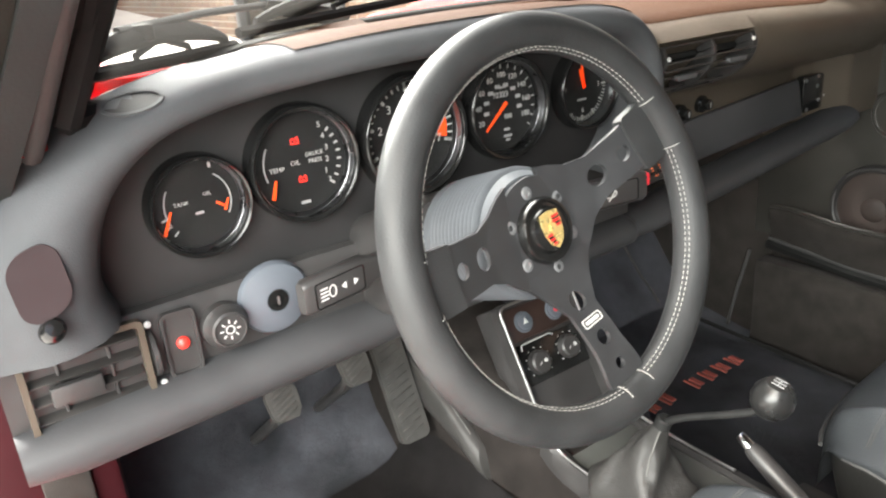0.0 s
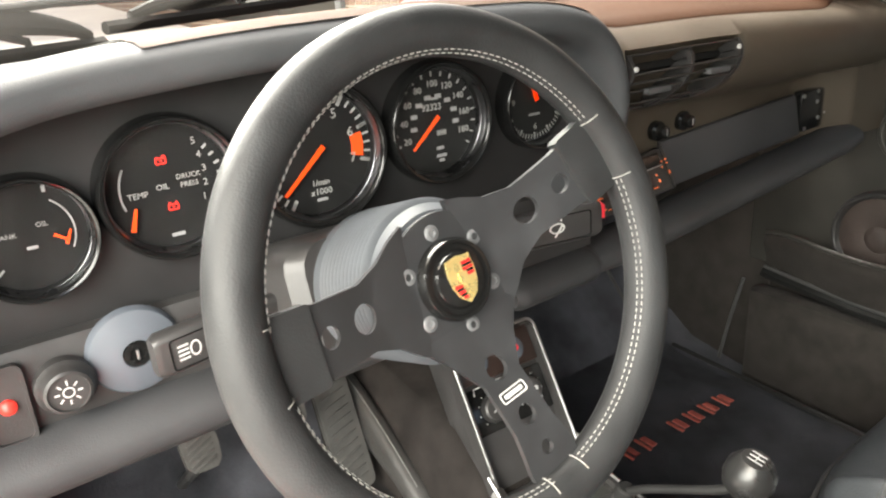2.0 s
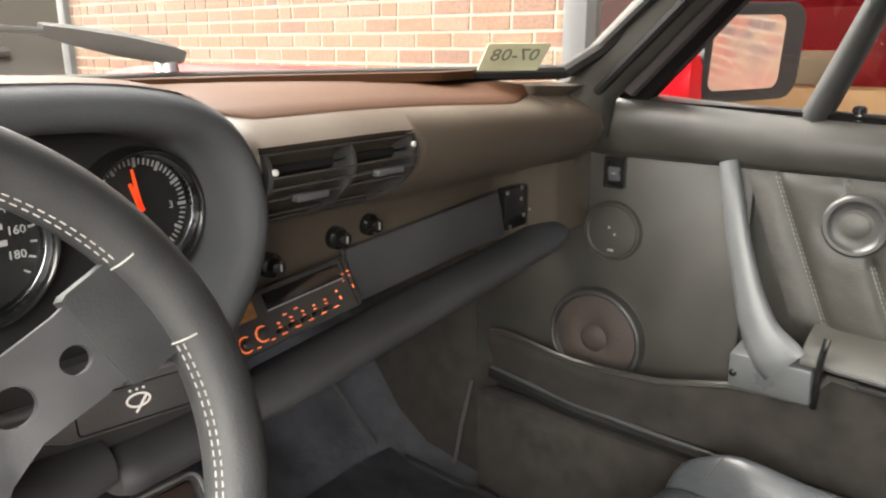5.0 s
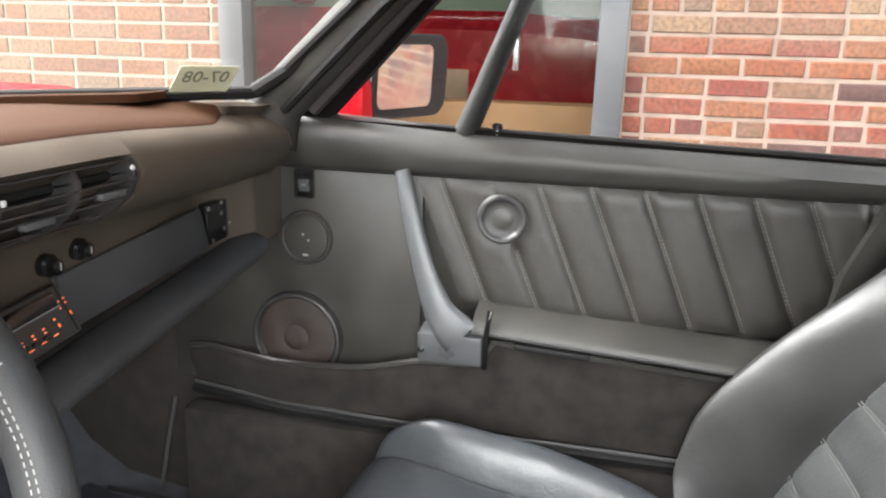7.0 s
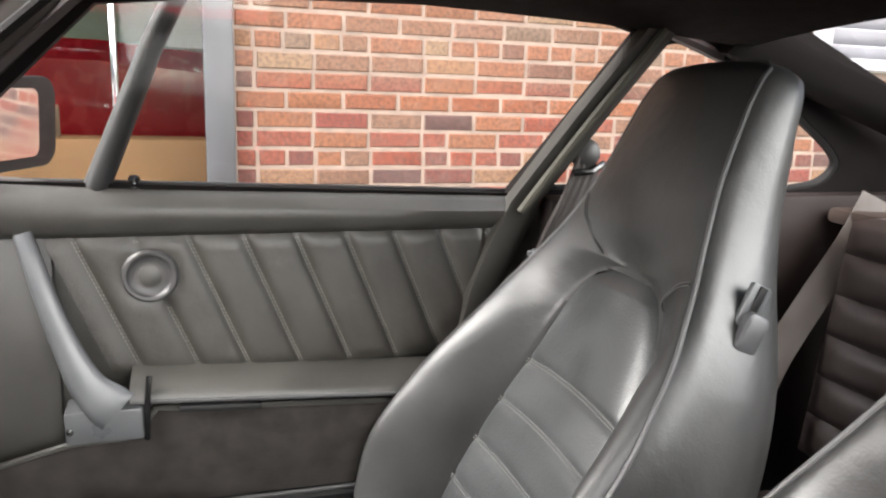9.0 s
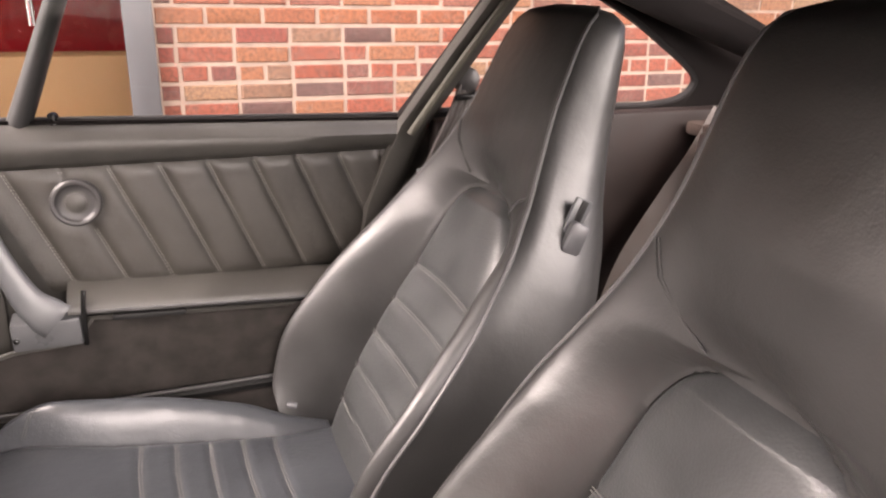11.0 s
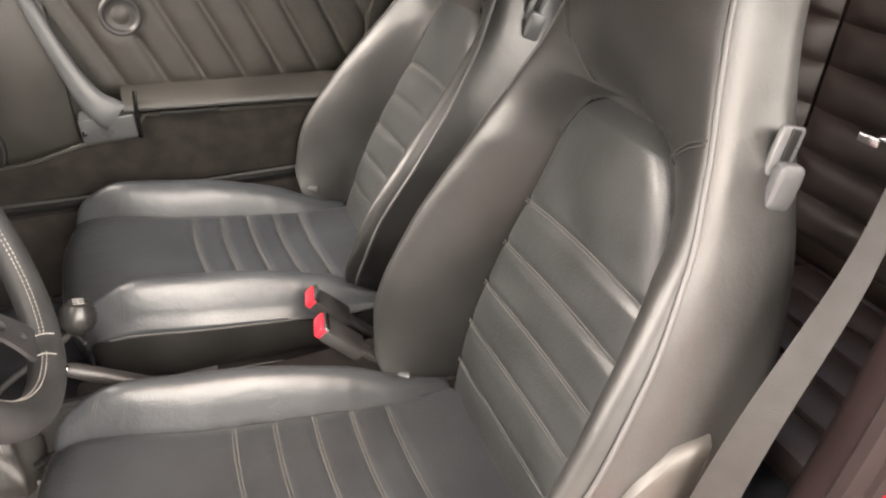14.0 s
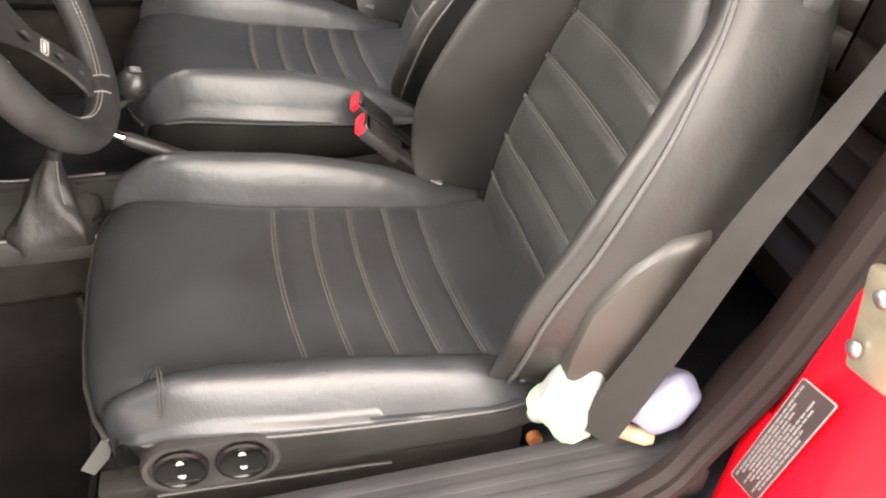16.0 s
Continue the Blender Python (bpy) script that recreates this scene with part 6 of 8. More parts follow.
for sg in (-1, 1):
    pts = spline([(-0.042 + sg * 0.074, 0.236, 0.395), (-0.042 + sg * 0.074, 0.20, 0.376), (-0.042 + sg * 0.074, 0.12, 0.368), (-0.042 + sg * 0.074, -0.22, 0.366)], 6)
    loft(bm, [[p + V(sg * a, 0, b) for a, b in ((-0.009, -0.03), (-0.009, 0.002), (-0.004, 0.006), (0.006, 0.006), (0.011, 0.0), (0.013, -0.03))] for p in pts])
part("side_rail", bm, PLASTIC, tray)
for sg in (-1, 1):
    bm = bmesh.new()
    tube(bm, spline([(-0.042 + sg * 0.077, 0.25, 0.410), (-0.042 + sg * 0.077, 0.20, 0.3825), (-0.042 + sg * 0.077, 0.12, 0.3750), (-0.042 + sg * 0.077, 0.03, 0.374)], 6), 0.0024, 6)
    part("bright_edge", bm, STEEL, tray, "thin bright edge")
part("base", newbox((-0.042, 0.0, 0.360), (0.135, 0.44, 0.012), 0.002), mat("tray_grey", (0.10, 0.105, 0.10), 0.4, var=0.15, scale=20), tray)

KNOB = mat("knob_leather", (0.016, 0.016, 0.016), 0.32, var=0.2, scale=40, bump=0.06, bscale=500, grain="voronoi", spec=0.5)
gear = thing("gear_lever", "black leather gear boot with thin lever and round knob", "gear lever", (-0.1, 0.08, 0.37))
bm = bmesh.new()
rings = []
GT = V(-0.086, 0.058, 0.490)
GB = V(-0.088, 0.085, 0.366)
for i in range(15):
    k = i / 14
    c = GB.lerp(GT, k) + V(0, 0.010 * math.sin(k * 3.1), 0)
    r = ip(k, [(0, 0.055), (0.12, 0.056), (0.45, 0.034), (0.8, 0.016), (1.0, 0.008)])
    sq = 2.0 + 3.0 * (1 - k)
    rings.append([c + V(r * (1.0) * math.copysign(abs(math.cos(a)) ** (2 / sq), math.cos(a)) * (1 + 0.10 * math.sin(5 * a + 7 * k) * (1 - k)), r * 1.05 * math.copysign(abs(math.sin(a)) ** (2 / sq), math.sin(a)) * (1 + 0.1 * math.cos(4 * a - 9 * k)), 0.004 * math.sin(6 * a + 12 * k) * k * (1 - k) * 4) for a in [2 * math.pi * j / 32 for j in range(32)]])
loft(bm, rings)
gb_ = part("boot", bm, BOOT, gear, "creased black leather boot", 70)
bm = bmesh.new()
tube(bm, [rings_p for rings_p in [GB.lerp(GT, k) + V(-ip(k, [(0, 0.05), (0.45, 0.034), (0.8, 0.016), (1, 0.008)]) * 0.8, -ip(k, [(0, 0.05), (0.45, 0.034), (0.8, 0.016), (1, 0.008)]) * 0.75 + 0.010 * math.sin(k * 3.1), 0) for k in (0.1, 0.3, 0.5, 0.7, 0.9, 1.0)]], 0.0013, 5)
part("seam", bm, THREAD_G, gb_)
part("collar", lathe(bmesh.new(), aim(GT - V(0, 0, 0.004), (0.1, -0.3, 1)), [(0.0105, 0), (0.0105, 0.012), (0.008, 0.014)], 20), RUBBER, gear)
bm = bmesh.new()
tube(bm, spline([GT, GT + V(0.004, -0.03, 0.022), V(-0.066, -0.045, 0.548), V(-0.060, -0.066, 0.568)], 5), 0.0048, 10)
part("lever", bm, RUBBER, gear)
part("knob", lathe(bmesh.new(), aim((-0.061, -0.062, 0.556), (0.05, -0.25, 1)), [(0.008, -0.006), (0.014, -0.002), (0.021, 0.006), (0.0235, 0.015), (0.0225, 0.026), (0.017, 0.0345), (0.0135, 0.0385), (0.0005, 0.039)], 36), KNOB, gear, "glossy round black knob")
bm = bmesh.new()
km = aim((-0.0590, -0.0718, 0.5945), (0.05, -0.25, 1))
for x in (-0.006, 0, 0.006):
    slab(bm, km @ Matrix.Translation((x, 0, 0)), rrect(0, 0, 0.0012, 0.014, 0.0004, 2), 0.0006)
slab(bm, km, rrect(0, 0, 0.013, 0.0012, 0.0004, 2), 0.0006)
part("shift_pattern", bm, GREYP, gear)

hbk = thing("hand_brake", "black hand brake lever with a bright push button", "hand brake", (-0.03, -0.1, 0.4))
HB0, HB1 = V(-0.030, -0.012, 0.484), V(-0.030, -0.165, 0.392)
bm = bmesh.new()
tube(bm, [HB0.lerp(HB1, k) for k in (0.10, 0.14, 0.3, 0.7, 1.0)], [0.0085, 0.0105, 0.0115, 0.0120, 0.0125], 14)
part("grip", bm, PLASTIC, hbk)
bm = bmesh.new()
tube(bm, [HB0.lerp(HB1, k) for k in (0.0, 0.02, 0.16)], [0.0055, 0.0072, 0.0078], 12)
part("button", bm, CHROME, hbk, "bright push button")
bm = bmesh.new()
tube(bm, spline([(-0.105, 0.045, 0.374), (-0.105, 0.01, 0.392), (-0.102, -0.03, 0.398), (-0.10, -0.06, 0.385)], 5), [0.006] * 16, 8, flat=0.6)
solid("heater_lever", bm, GLOSSBLK, "small curved black heater lever on the tunnel", "lever")


def pedal(x, y, z, w, h, tilt, lab):
    p = thing("pedal", lab, "pedal", (x, y, z), "pedals")
    m = frame_m(V(x, y, z), V(1, 0, 0), V(0, math.sin(tilt), math.cos(tilt)), V(0, -math.cos(tilt), math.sin(tilt)))
    bm = bmesh.new()
    rings = []
    slab(bm, m, [(-w * 0.35, h / 2), (w * 0.35, h / 2), (w / 2, h * 0.2), (w * 0.46, -h * 0.3), (w * 0.3, -h / 2), (-w * 0.3, -h / 2), (-w * 0.46, -h * 0.3), (-w / 2, h * 0.2)], 0.012)
    pd = part("pad", bm, PEDAL, p)
    for i in range(6):
        part("rib", newbox((0, 0, 0), (w * 0.72, 0.0035, 0.004), 0.001, m @ Matrix.Translation((0, -h * 0.36 + h * 0.145 * i, 0.013)) @ Matrix.Rotation(radians(20), 4, "Z")), PEDAL, pd)
    bm = bmesh.new()
    tube(bm, [m @ V(0, 0, -0.005), m @ V(0, -0.02, -0.06), V(x, y + 0.16, z - 0.15)], 0.009, 8)
    part("arm", bm, PLASTIC, p)


pedal(-0.410, 0.475, 0.462, 0.048, 0.056, 0.6, "ribbed clutch pedal above the dark carpet")
pedal(-0.290, 0.475, 0.472, 0.048, 0.056, 0.6, "ribbed brake pedal above the dark carpet")
ac = thing("accelerator_pedal", "long black ribbed accelerator pedal", "pedal", (-0.20, 0.5, 0.3), "pedals")
bm = bmesh.new()
am = frame_m(V(-0.205, 0.50, 0.40), V(1, 0, 0), V(0, 0.42, 0.9).normalized(), V(0, -0.9, 0.42).normalized())
slab(bm, am, rrect(0, 0, 0.055, 0.20, 0.012, 4), 0.012)
apd = part("pad", bm, PEDAL, ac)
for i in range(14):
    part("rib", newbox((0, 0, 0), (0.040, 0.003, 0.003), 0.0008, am @ Matrix.Translation((0, -0.085 + 0.013 * i, 0.0125)) @ Matrix.Rotation(radians(16), 4, "Z")), PEDAL, apd)


def floor_mat(cx, y0, y1, w, lab):
    t = thing("floor_mat", lab, "floor mat", (cx, (y0 + y1) / 2, 0.2), "floor mats")
    bm = bmesh.new()
    loft(bm, [[V(cx + s * w / 2, y, z + 0.012 + 0.004 * math.sin(9 * y + 5 * s)) for s in (-1, -0.6, -0.2, 0.2, 0.6, 1)] for y, z in [(y0 + (y1 - y0) * i / 12, li(y0 + (y1 - y0) * i / 12, [(0.44, 0.195), (0.56, 0.215), (0.64, 0.27)])) for i in range(13)]], closed=False)
    bmesh.ops.solidify(bm, geom=bm.faces[:], thickness=0.008)
    part("carpet", bm, CARPET, t, "", 60)
    bm = bmesh.new()
    tube(bm, [(cx + s * w / 2, y, 0.212 + (0.02 if y > 0.5 else 0)) for s, y in ((-1, y1 - 0.04), (-1, y0 + 0.03), (-0.9, y0), (0.9, y0), (1, y0 + 0.03), (1, y1 - 0.04))], 0.005, 6)
    part("edging", bm, RUBBER, t)
    return t


dm = thing("floor_mat", "dark carpet mat in the driver's footwell, curling up the tunnel", "floor mat", (-0.36, 0.27, 0.2), "floor mats")
bm = bmesh.new()
mat_x = [(-0.560, 0.0), (-0.50, 0.002), (-0.42, 0.0), (-0.34, 0.002), (-0.26, 0.001), (-0.215, 0.006), (-0.190, 0.022), (-0.174, 0.052), (-0.164, 0.088)]
mat_y = [0.0, 0.04, 0.10, 0.175, 0.25, 0.325, 0.40, 0.475]
loft(bm, [[V(x, 0.042 + 0.10 * max(0.0, x + 0.42) + dy + (0.02 if i == 0 and x < -0.55 else 0), li(0.05 + dy, [(0.44, 0.195), (0.56, 0.215), (0.64, 0.27)]) + 0.013 + dz + 0.002 * math.sin(9 * dy + 20 * x)) for x, dz in mat_x] for i, dy in enumerate(mat_y)], closed=False)
edge = [v.co.copy() for v in bm.verts][: len(mat_x)]
bmesh.ops.solidify(bm, geom=bm.faces[:], thickness=0.008)
part("carpet", bm, MAT_D, dm, "", 60)
part("edging", tube(bmesh.new(), edge, 0.0055, 8), RUBBER, dm)
pm = floor_mat(0.375, -0.02, 0.58, 0.46, "charcoal carpet mat with a row of worn red blocks, passenger footwell")
for i in range(7):
    if i == 2:
        continue
    bm = bmesh.new()
    x = 0.262 + 0.0435 * i
    for dx, w in ((-0.011, 0.007), (0.004, 0.013)):
        box(bm, (x + dx, 0.352, 0.2175), (w, 0.038 if dx < 0 else 0.030, 0.003), 0.001)
    part("red_block", bm, MAT_RED, pm, "worn red block")


bm = bmesh.new()
rings = []
for k in [i / 12 for i in range(13)]:
    c = V(-0.158, 0.56 - 0.235 * k, 0.402 - 0.090 * k + 0.012 * math.sin(3.1 * k))
    hw = ip(k, [(0, 0.060), (0.5, 0.044), (0.94, 0.031), (1.0, 0.027)])
    rings.append([c + V(-(0.017 if k < 0.99 else 0.012) * math.copysign(abs(math.cos(a)) ** 0.7, math.cos(a)), 0.42 * hw * math.sin(a), 0.91 * hw * math.sin(a)) for a in [2 * math.pi * j / 20 for j in range(20)]])
loft(bm, rings)
tp = solid("tunnel_pad", bm, BOOT, "padded black leather roll along the tunnel beside the pedals", "pad")
bm = bmesh.new()
tube(bm, [r[5] + V(-0.004, 0, 0.0) for r in rings[:-1]], 0.0011, 5)
part("seam", bm, THREAD_G, tp)


# ---- passenger door ----
door = thing("passenger_door", "closed passenger door with black vinyl panels and quilted leather", "door", (0.70, -0.2, 0.4))
DX = 0.690
part("core", newbox((0.735, -0.165, 0.655), (0.07, 1.13, 0.47), 0.01), VINYL_D, door)
bm = bmesh.new()
box(bm, (0.697, 0.20, 0.66), (0.016, 0.47, 0.44), 0.006)
part("front_panel", bm, VINYL_D, door, "smooth black front door panel")
# padded top rail
bm = bmesh.new()
rings = []
for i in range(25):
    y = 0.405 - 1.145 * i / 24
    zt = li(y, [(-0.74, 0.897), (-0.13, 0.917), (0.16, 0.937), (0.40, 0.945)])
    zb = li(y, [(-0.74, 0.842), (0.40, 0.845)])
    zm = (zt + zb) / 2
    f = ip(y, [(0.15, 0.0), (0.40, 0.03)])
    rings.append([V(x + f, y, z) for x, z in ((0.700, zb - 0.002), (0.686, zb), (0.676, zb + 0.012), (0.668, zm - 0.008), (0.666, zm + 0.006), (0.669, zt - 0.022), (0.679, zt - 0.008), (0.692, zt), (0.715, zt + 0.002), (0.735, zt - 0.004), (0.735, zb))])
loft(bm, rings)
part("top_rail", bm, VINYL_D, door, "padded black vinyl rail", 60)
bm = bmesh.new()
box(bm, (0.712, -0.30, 0.912), (0.012, 0.90, 0.016), 0.004, Euler((radians(1.5), 0, 0)).to_matrix().to_4x4())
part("window_wiper_seal", bm, RUBBER, door)
# quilted panel: slanted padded flutes with stitched valleys
SLANT = 0.42       # rearward drift of a seam, metres for each metre down
TOPS = [-0.020, -0.063, -0.146, -0.221, -0.302, -0.382, -0.461, -0.540, -0.619, -0.698, -0.776]


def quilt_h(y, z):
    yt = y + SLANT * (0.842 - z)
    if yt > TOPS[1]:
        return 0.010 * (1 - math.exp(-abs(yt - TOPS[1]) / 0.012))
    for a, b in zip(TOPS[1:], TOPS[2:]):
        if b <= yt <= a:
            t = (a - yt) / (a - b)
            return 0.0085 * (1 - abs(2 * t - 1) ** 5)
    return 0.0


bm = bmesh.new()
ny, nz = 230, 26
rows = []
for j in range(nz + 1):
    z = 0.628 + 0.216 * j / nz
    row = []
    for i in range(ny + 1):
        y = -0.735 + 0.715 * i / ny
        ynew = min(y, -0.026 - 0.40 * (0.842 - z))
        edge = min(1.0, (j + 0.2) / 2.0, (nz - j + 0.2) / 2.0) ** 0.5
        r = math.hypot(ynew + 0.167, z - 0.785)
        ring = ip(r, [(0.036, 0.0), (0.056, 1.0)])
        row.append(V(DX - 0.004 - (quilt_h(ynew, z) * ring + 0.006 * (1 - ring)) * edge, ynew, z))
    rows.append(row)
loft(bm, rows, closed=False)
ql = part("quilted_panel", bm, QUILT, door, "quilted black leather panel", 80)
bm = bmesh.new()
for yt in TOPS[1:-1]:
    for k in range(34):
        z0 = 0.838 - 0.0061 * k
        y0 = yt - SLANT * (0.842 - z0)
        if y0 < -0.73 or math.hypot(y0 + 0.167, z0 - 0.785) < 0.05:
            continue
        for dd in (0.0022, -0.0022):
            tube(bm, [(DX - 0.0062, y0 + dd, z0), (DX - 0.0062, y0 + dd - SLANT * 0.0038, z0 - 0.0038)], 0.0009, 4)
tagged(part("stitching", bm, THREAD_Q, ql), kind="stuff")
# speakers
sk = part("door_speaker", lathe(bmesh.new(), aim((0.681, -0.167, 0.785), (-1, 0, 0)), [(0.041, 0), (0.0405, 0.006), (0.037, 0.009), (0.033, 0.0085), (0.030, 0.005), (0.026, 0.004), (0.021, 0.003)], 44, False), PLASTIC, door, "small round black speaker ring")
part("cone", lathe(bmesh.new(), aim((0.681, -0.167, 0.785), (-1, 0, 0)), [(0.021, 0.003), (0.017, 0.0028), (0.0165, 0.005), (0.010, 0.0075), (0.0005, 0.0082)], 36), VINYL_D, sk, "black speaker dome")
tw = part("tweeter", lathe(bmesh.new(), aim((0.690, 0.170, 0.726), (-1, 0, 0)), [(0.0485, 0), (0.0480, 0.0070), (0.0462, 0.0098), (0.0436, 0.0098), (0.0424, 0.0066), (0.0408, 0.0060), (0.0396, 0.0072), (0.030, 0.0080), (0.012, 0.0086), (0.0005, 0.0086)], 48), VINYL_D, door, "round black speaker cover")
bm = bmesh.new()
for dy, dz in ((0.004, 0.006), (-0.006, -0.004), (0.0, -0.030)):
    box(bm, (0.6808, 0.170 + dy, 0.726 + dz), (0.002, 0.010 if dz < -0.02 else 0.004, 0.004), 0.0006)
part("marks", bm, GREYP, tw)
wf = part("woofer", lathe(bmesh.new(), aim((0.690, 0.188, 0.545), (-1, 0.0, 0.0)), [(0.0835, 0), (0.083, 0.011), (0.0805, 0.0165), (0.0765, 0.0180), (0.0735, 0.0165), (0.0715, 0.0105), (0.070, 0.009)], 56, False), PLASTIC, door, "large round woofer with mesh grille")
part("grille", lathe(bmesh.new(), aim((0.690, 0.188, 0.545), (-1, 0.0, 0.0)), [(0.0705, 0.009), (0.066, 0.0105), (0.045, 0.0142), (0.026, 0.0158), (0.0235, 0.0150), (0.0220, 0.0168), (0.012, 0.0196), (0.0005, 0.0204)], 48), CONE, wf, "brown-black mesh grille")
swd = part("window_switch", slab(newbox((0.688, 0.171, 0.819), (0.008, 0.034, 0.048), 0.002), frame_m(V(0.6842, 0.171, 0.819), V(0, -1, 0), V(0, 0, 1), V(-1, 0, 0)), rrect(0, 0, 0.034, 0.048, 0.003, 3), 0.004, [rrect(0, 0, 0.024, 0.038, 0.002, 3)]), GLOSSBLK, door, "small black rocker switch")
part("rocker", newbox((0.6825, 0.171, 0.817), (0.008, 0.019, 0.022), 0.003, Euler((0, radians(-14), 0)).to_matrix().to_4x4()), STRAP, swd, "satin grey rocker")
part("icon", newbox((0.6783, 0.171, 0.818), (0.001, 0.008, 0.002), 0.0004), GREYP, swd)
# pull strap curving into the armrest
bm = bmesh.new()
KEY = [(0.676, -0.002, 0.852, 0.013), (0.664, -0.014, 0.815, 0.014), (0.650, -0.034, 0.750, 0.016), (0.636, -0.056, 0.690, 0.019), (0.624, -0.080, 0.640, 0.025), (0.618, -0.105, 0.612, 0.033), (0.618, -0.118, 0.600, 0.036)]
ctr = spline([k[:3] for k in KEY], 5)
wid = [li(i / (len(ctr) - 1) * (len(KEY) - 1), [(j, k[3]) for j, k in enumerate(KEY)]) for i in range(len(ctr))]
rings = []
for i, p in enumerate(ctr):
    t = (ctr[min(i + 1, len(ctr) - 1)] - ctr[max(i - 1, 0)]).normalized()
    side = V(0, 1, 0) - t * t.y
    side.normalize()
    nn = t.cross(side)
    nn = nn if nn.x < 0 else -nn
    rings.append([p + side * wid[i] * a + nn * b for a, b in ((-1, 0), (-0.93, 0.006), (-0.6, 0.009), (0, 0.010), (0.6, 0.009), (0.93, 0.006), (1, 0), (0.9, -0.006), (-0.9, -0.006))])
loft(bm, rings)
part("pull_strap", bm, STRAP, door, "satin grey pull strap", 60)
br = part("armrest_bracket", newbox((0.640, -0.100, 0.580), (0.050, 0.106, 0.052), 0.005, Euler((0, radians(-6), 0)).to_matrix().to_4x4()), STRAP, door, "satin grey armrest bracket")
part("screw", lathe(bmesh.new(), aim((0.6165, -0.054, 0.574), (-1, 0, 0.1)), [(0.0055, 0), (0.005, 0.0025), (0.0025, 0.003), (0.002, 0.001), (0.0003, 0.001)], 16), GLOSSBLK, br)
bm = bmesh.new()
tube(bm, spline([(0.628, -0.156, 0.548), (0.617, -0.158, 0.585), (0.614, -0.160, 0.620), (0.622, -0.163, 0.648)], 4), 0.0045, 8)
part("release_lever", bm, GLOSSBLK, door, "thin black release lever")
# armrest shelf with bright edge and slot
bm = bmesh.new()
rings = []
for i in range(17):
    y = -0.135 - 0.600 * i / 16
    zt = li(y, [(-0.735, 0.600), (-0.14, 0.636)])
    rings.append([V(x, y, z) for x, z in ((0.690, zt + 0.012), (0.668, zt + 0.006), (0.645, zt + 0.0), (0.628, zt - 0.008), (0.618, zt - 0.018), (0.618, zt - 0.028), (0.630, zt - 0.032), (0.690, zt - 0.034))])
loft(bm, rings)
part("armrest", bm, VINYL_D, door, "black padded armrest shelf", 60)
bm = bmesh.new()
tube(bm, [(0.617, -0.165 - 0.57 * i / 8, li(-0.165 - 0.57 * i / 8, [(-0.735, 0.5765), (-0.14, 0.6125)])) for i in range(9)], 0.0032, 6)
part("bright_edge", bm, PIPING, door)
part("slot", newbox((0.628, -0.262, 0.592), (0.030, 0.12, 0.010), 0.003, Euler((radians(3), 0, 0)).to_matrix().to_4x4()), DIAL, door)
# door pocket
bm = bmesh.new()
PT = [(-0.735, 0.556), (-0.165, 0.590), (-0.160, 0.588), (-0.150, 0.548), (-0.05, 0.545), (-0.03, 0.540), (0.05, 0.520), (0.15, 0.513), (0.36, 0.512), (0.40, 0.505)]
rings = []
for i in range(60):
    y = -0.735 + 1.128 * i / 59
    zt = li(y, PT)
    zb = li(y, [(-0.735, 0.424), (0.40, 0.437)])
    o = ip(y, [(0.18, 0.0), (0.395, 0.042)])
    rings.append([V(x + o, y, z) for x, z in ((0.655, zt - 0.012), (0.648, zt - 0.001), (0.641, zt + 0.003), (0.634, zt + 0.001), (0.629, zt - 0.006), (0.628, zt - 0.02), (0.640, zb + 0.02), (0.644, zb), (0.655, zb - 0.002), (0.662, zb + 0.03))])
loft(bm, rings)
part("door_pocket", bm, CARPET_B, door, "dark carpeted door pocket", 60)
bm = bmesh.new()
tube(bm, [(0.632 + ip(y, [(0.18, 0), (0.395, 0.042)]), y, li(y, PT) + 0.003) for y in [-0.73 + 0.0255 * i for i in range(45)]], 0.0048, 6)
part("pocket_edge", bm, VINYL_D, door)
bm = bmesh.new()
tube(bm, [(0.641, -0.735, 0.421), (0.641, -0.1, 0.424), (0.650, 0.20, 0.430), (0.684, 0.395, 0.434)], 0.0035, 6)
part("kick_strip", bm, PIPING, door, "thin grey strip along the door foot")
bm = bmesh.new()
tube(bm, [(0.646, -0.735, 0.408), (0.646, -0.1, 0.411), (0.655, 0.20, 0.417), (0.688, 0.395, 0.421)], 0.011, 6)
part("foot_seal", bm, DIAL, door)
# window, divider bar, lock knob
bm = bmesh.new()
tube(bm, [(0.699, -0.098, 0.915), (0.690, -0.128, 0.985), (0.672, -0.182, 1.115), (0.655, -0.225, 1.20)], [0.019, 0.018, 0.016, 0.016], 10)
part("divider_bar", bm, RUBBER, door, "slanted black window divider bar")
bm = bmesh.new()
bm.faces.new([bm.verts.new((side_x(z) + 0.012, y, z)) for y, z in DOORHOLE])
part("window_pane", bm, GLASS, door, "clear side window").visible_shadow = False
lk = lathe(bmesh.new(), aim((0.694, -0.150, 0.914), (0, 0, 1)), [(0.009, 0), (0.009, 0.003), (0.0055, 0.004), (0.005, 0.010), (0.0085, 0.012), (0.0085, 0.017), (0.005, 0.020), (0.0005, 0.0205)], 20)
part("lock_knob", lk, GLOSSBLK, door, "small black lock knob")

# outside mirror
mir = thing("door_mirror", "red-backed black-framed square wing mirror", "mirror", (0.80, 0.10, 0.92))
mm = frame_m(V(0.872, 0.050, 0.996), V(0.90, -0.435, 0.02).normalized(), V(0.0, -0.05, 1).normalized(), V(-0.435, -0.90, -0.03).normalized())
bm = bmesh.new()
rings = []
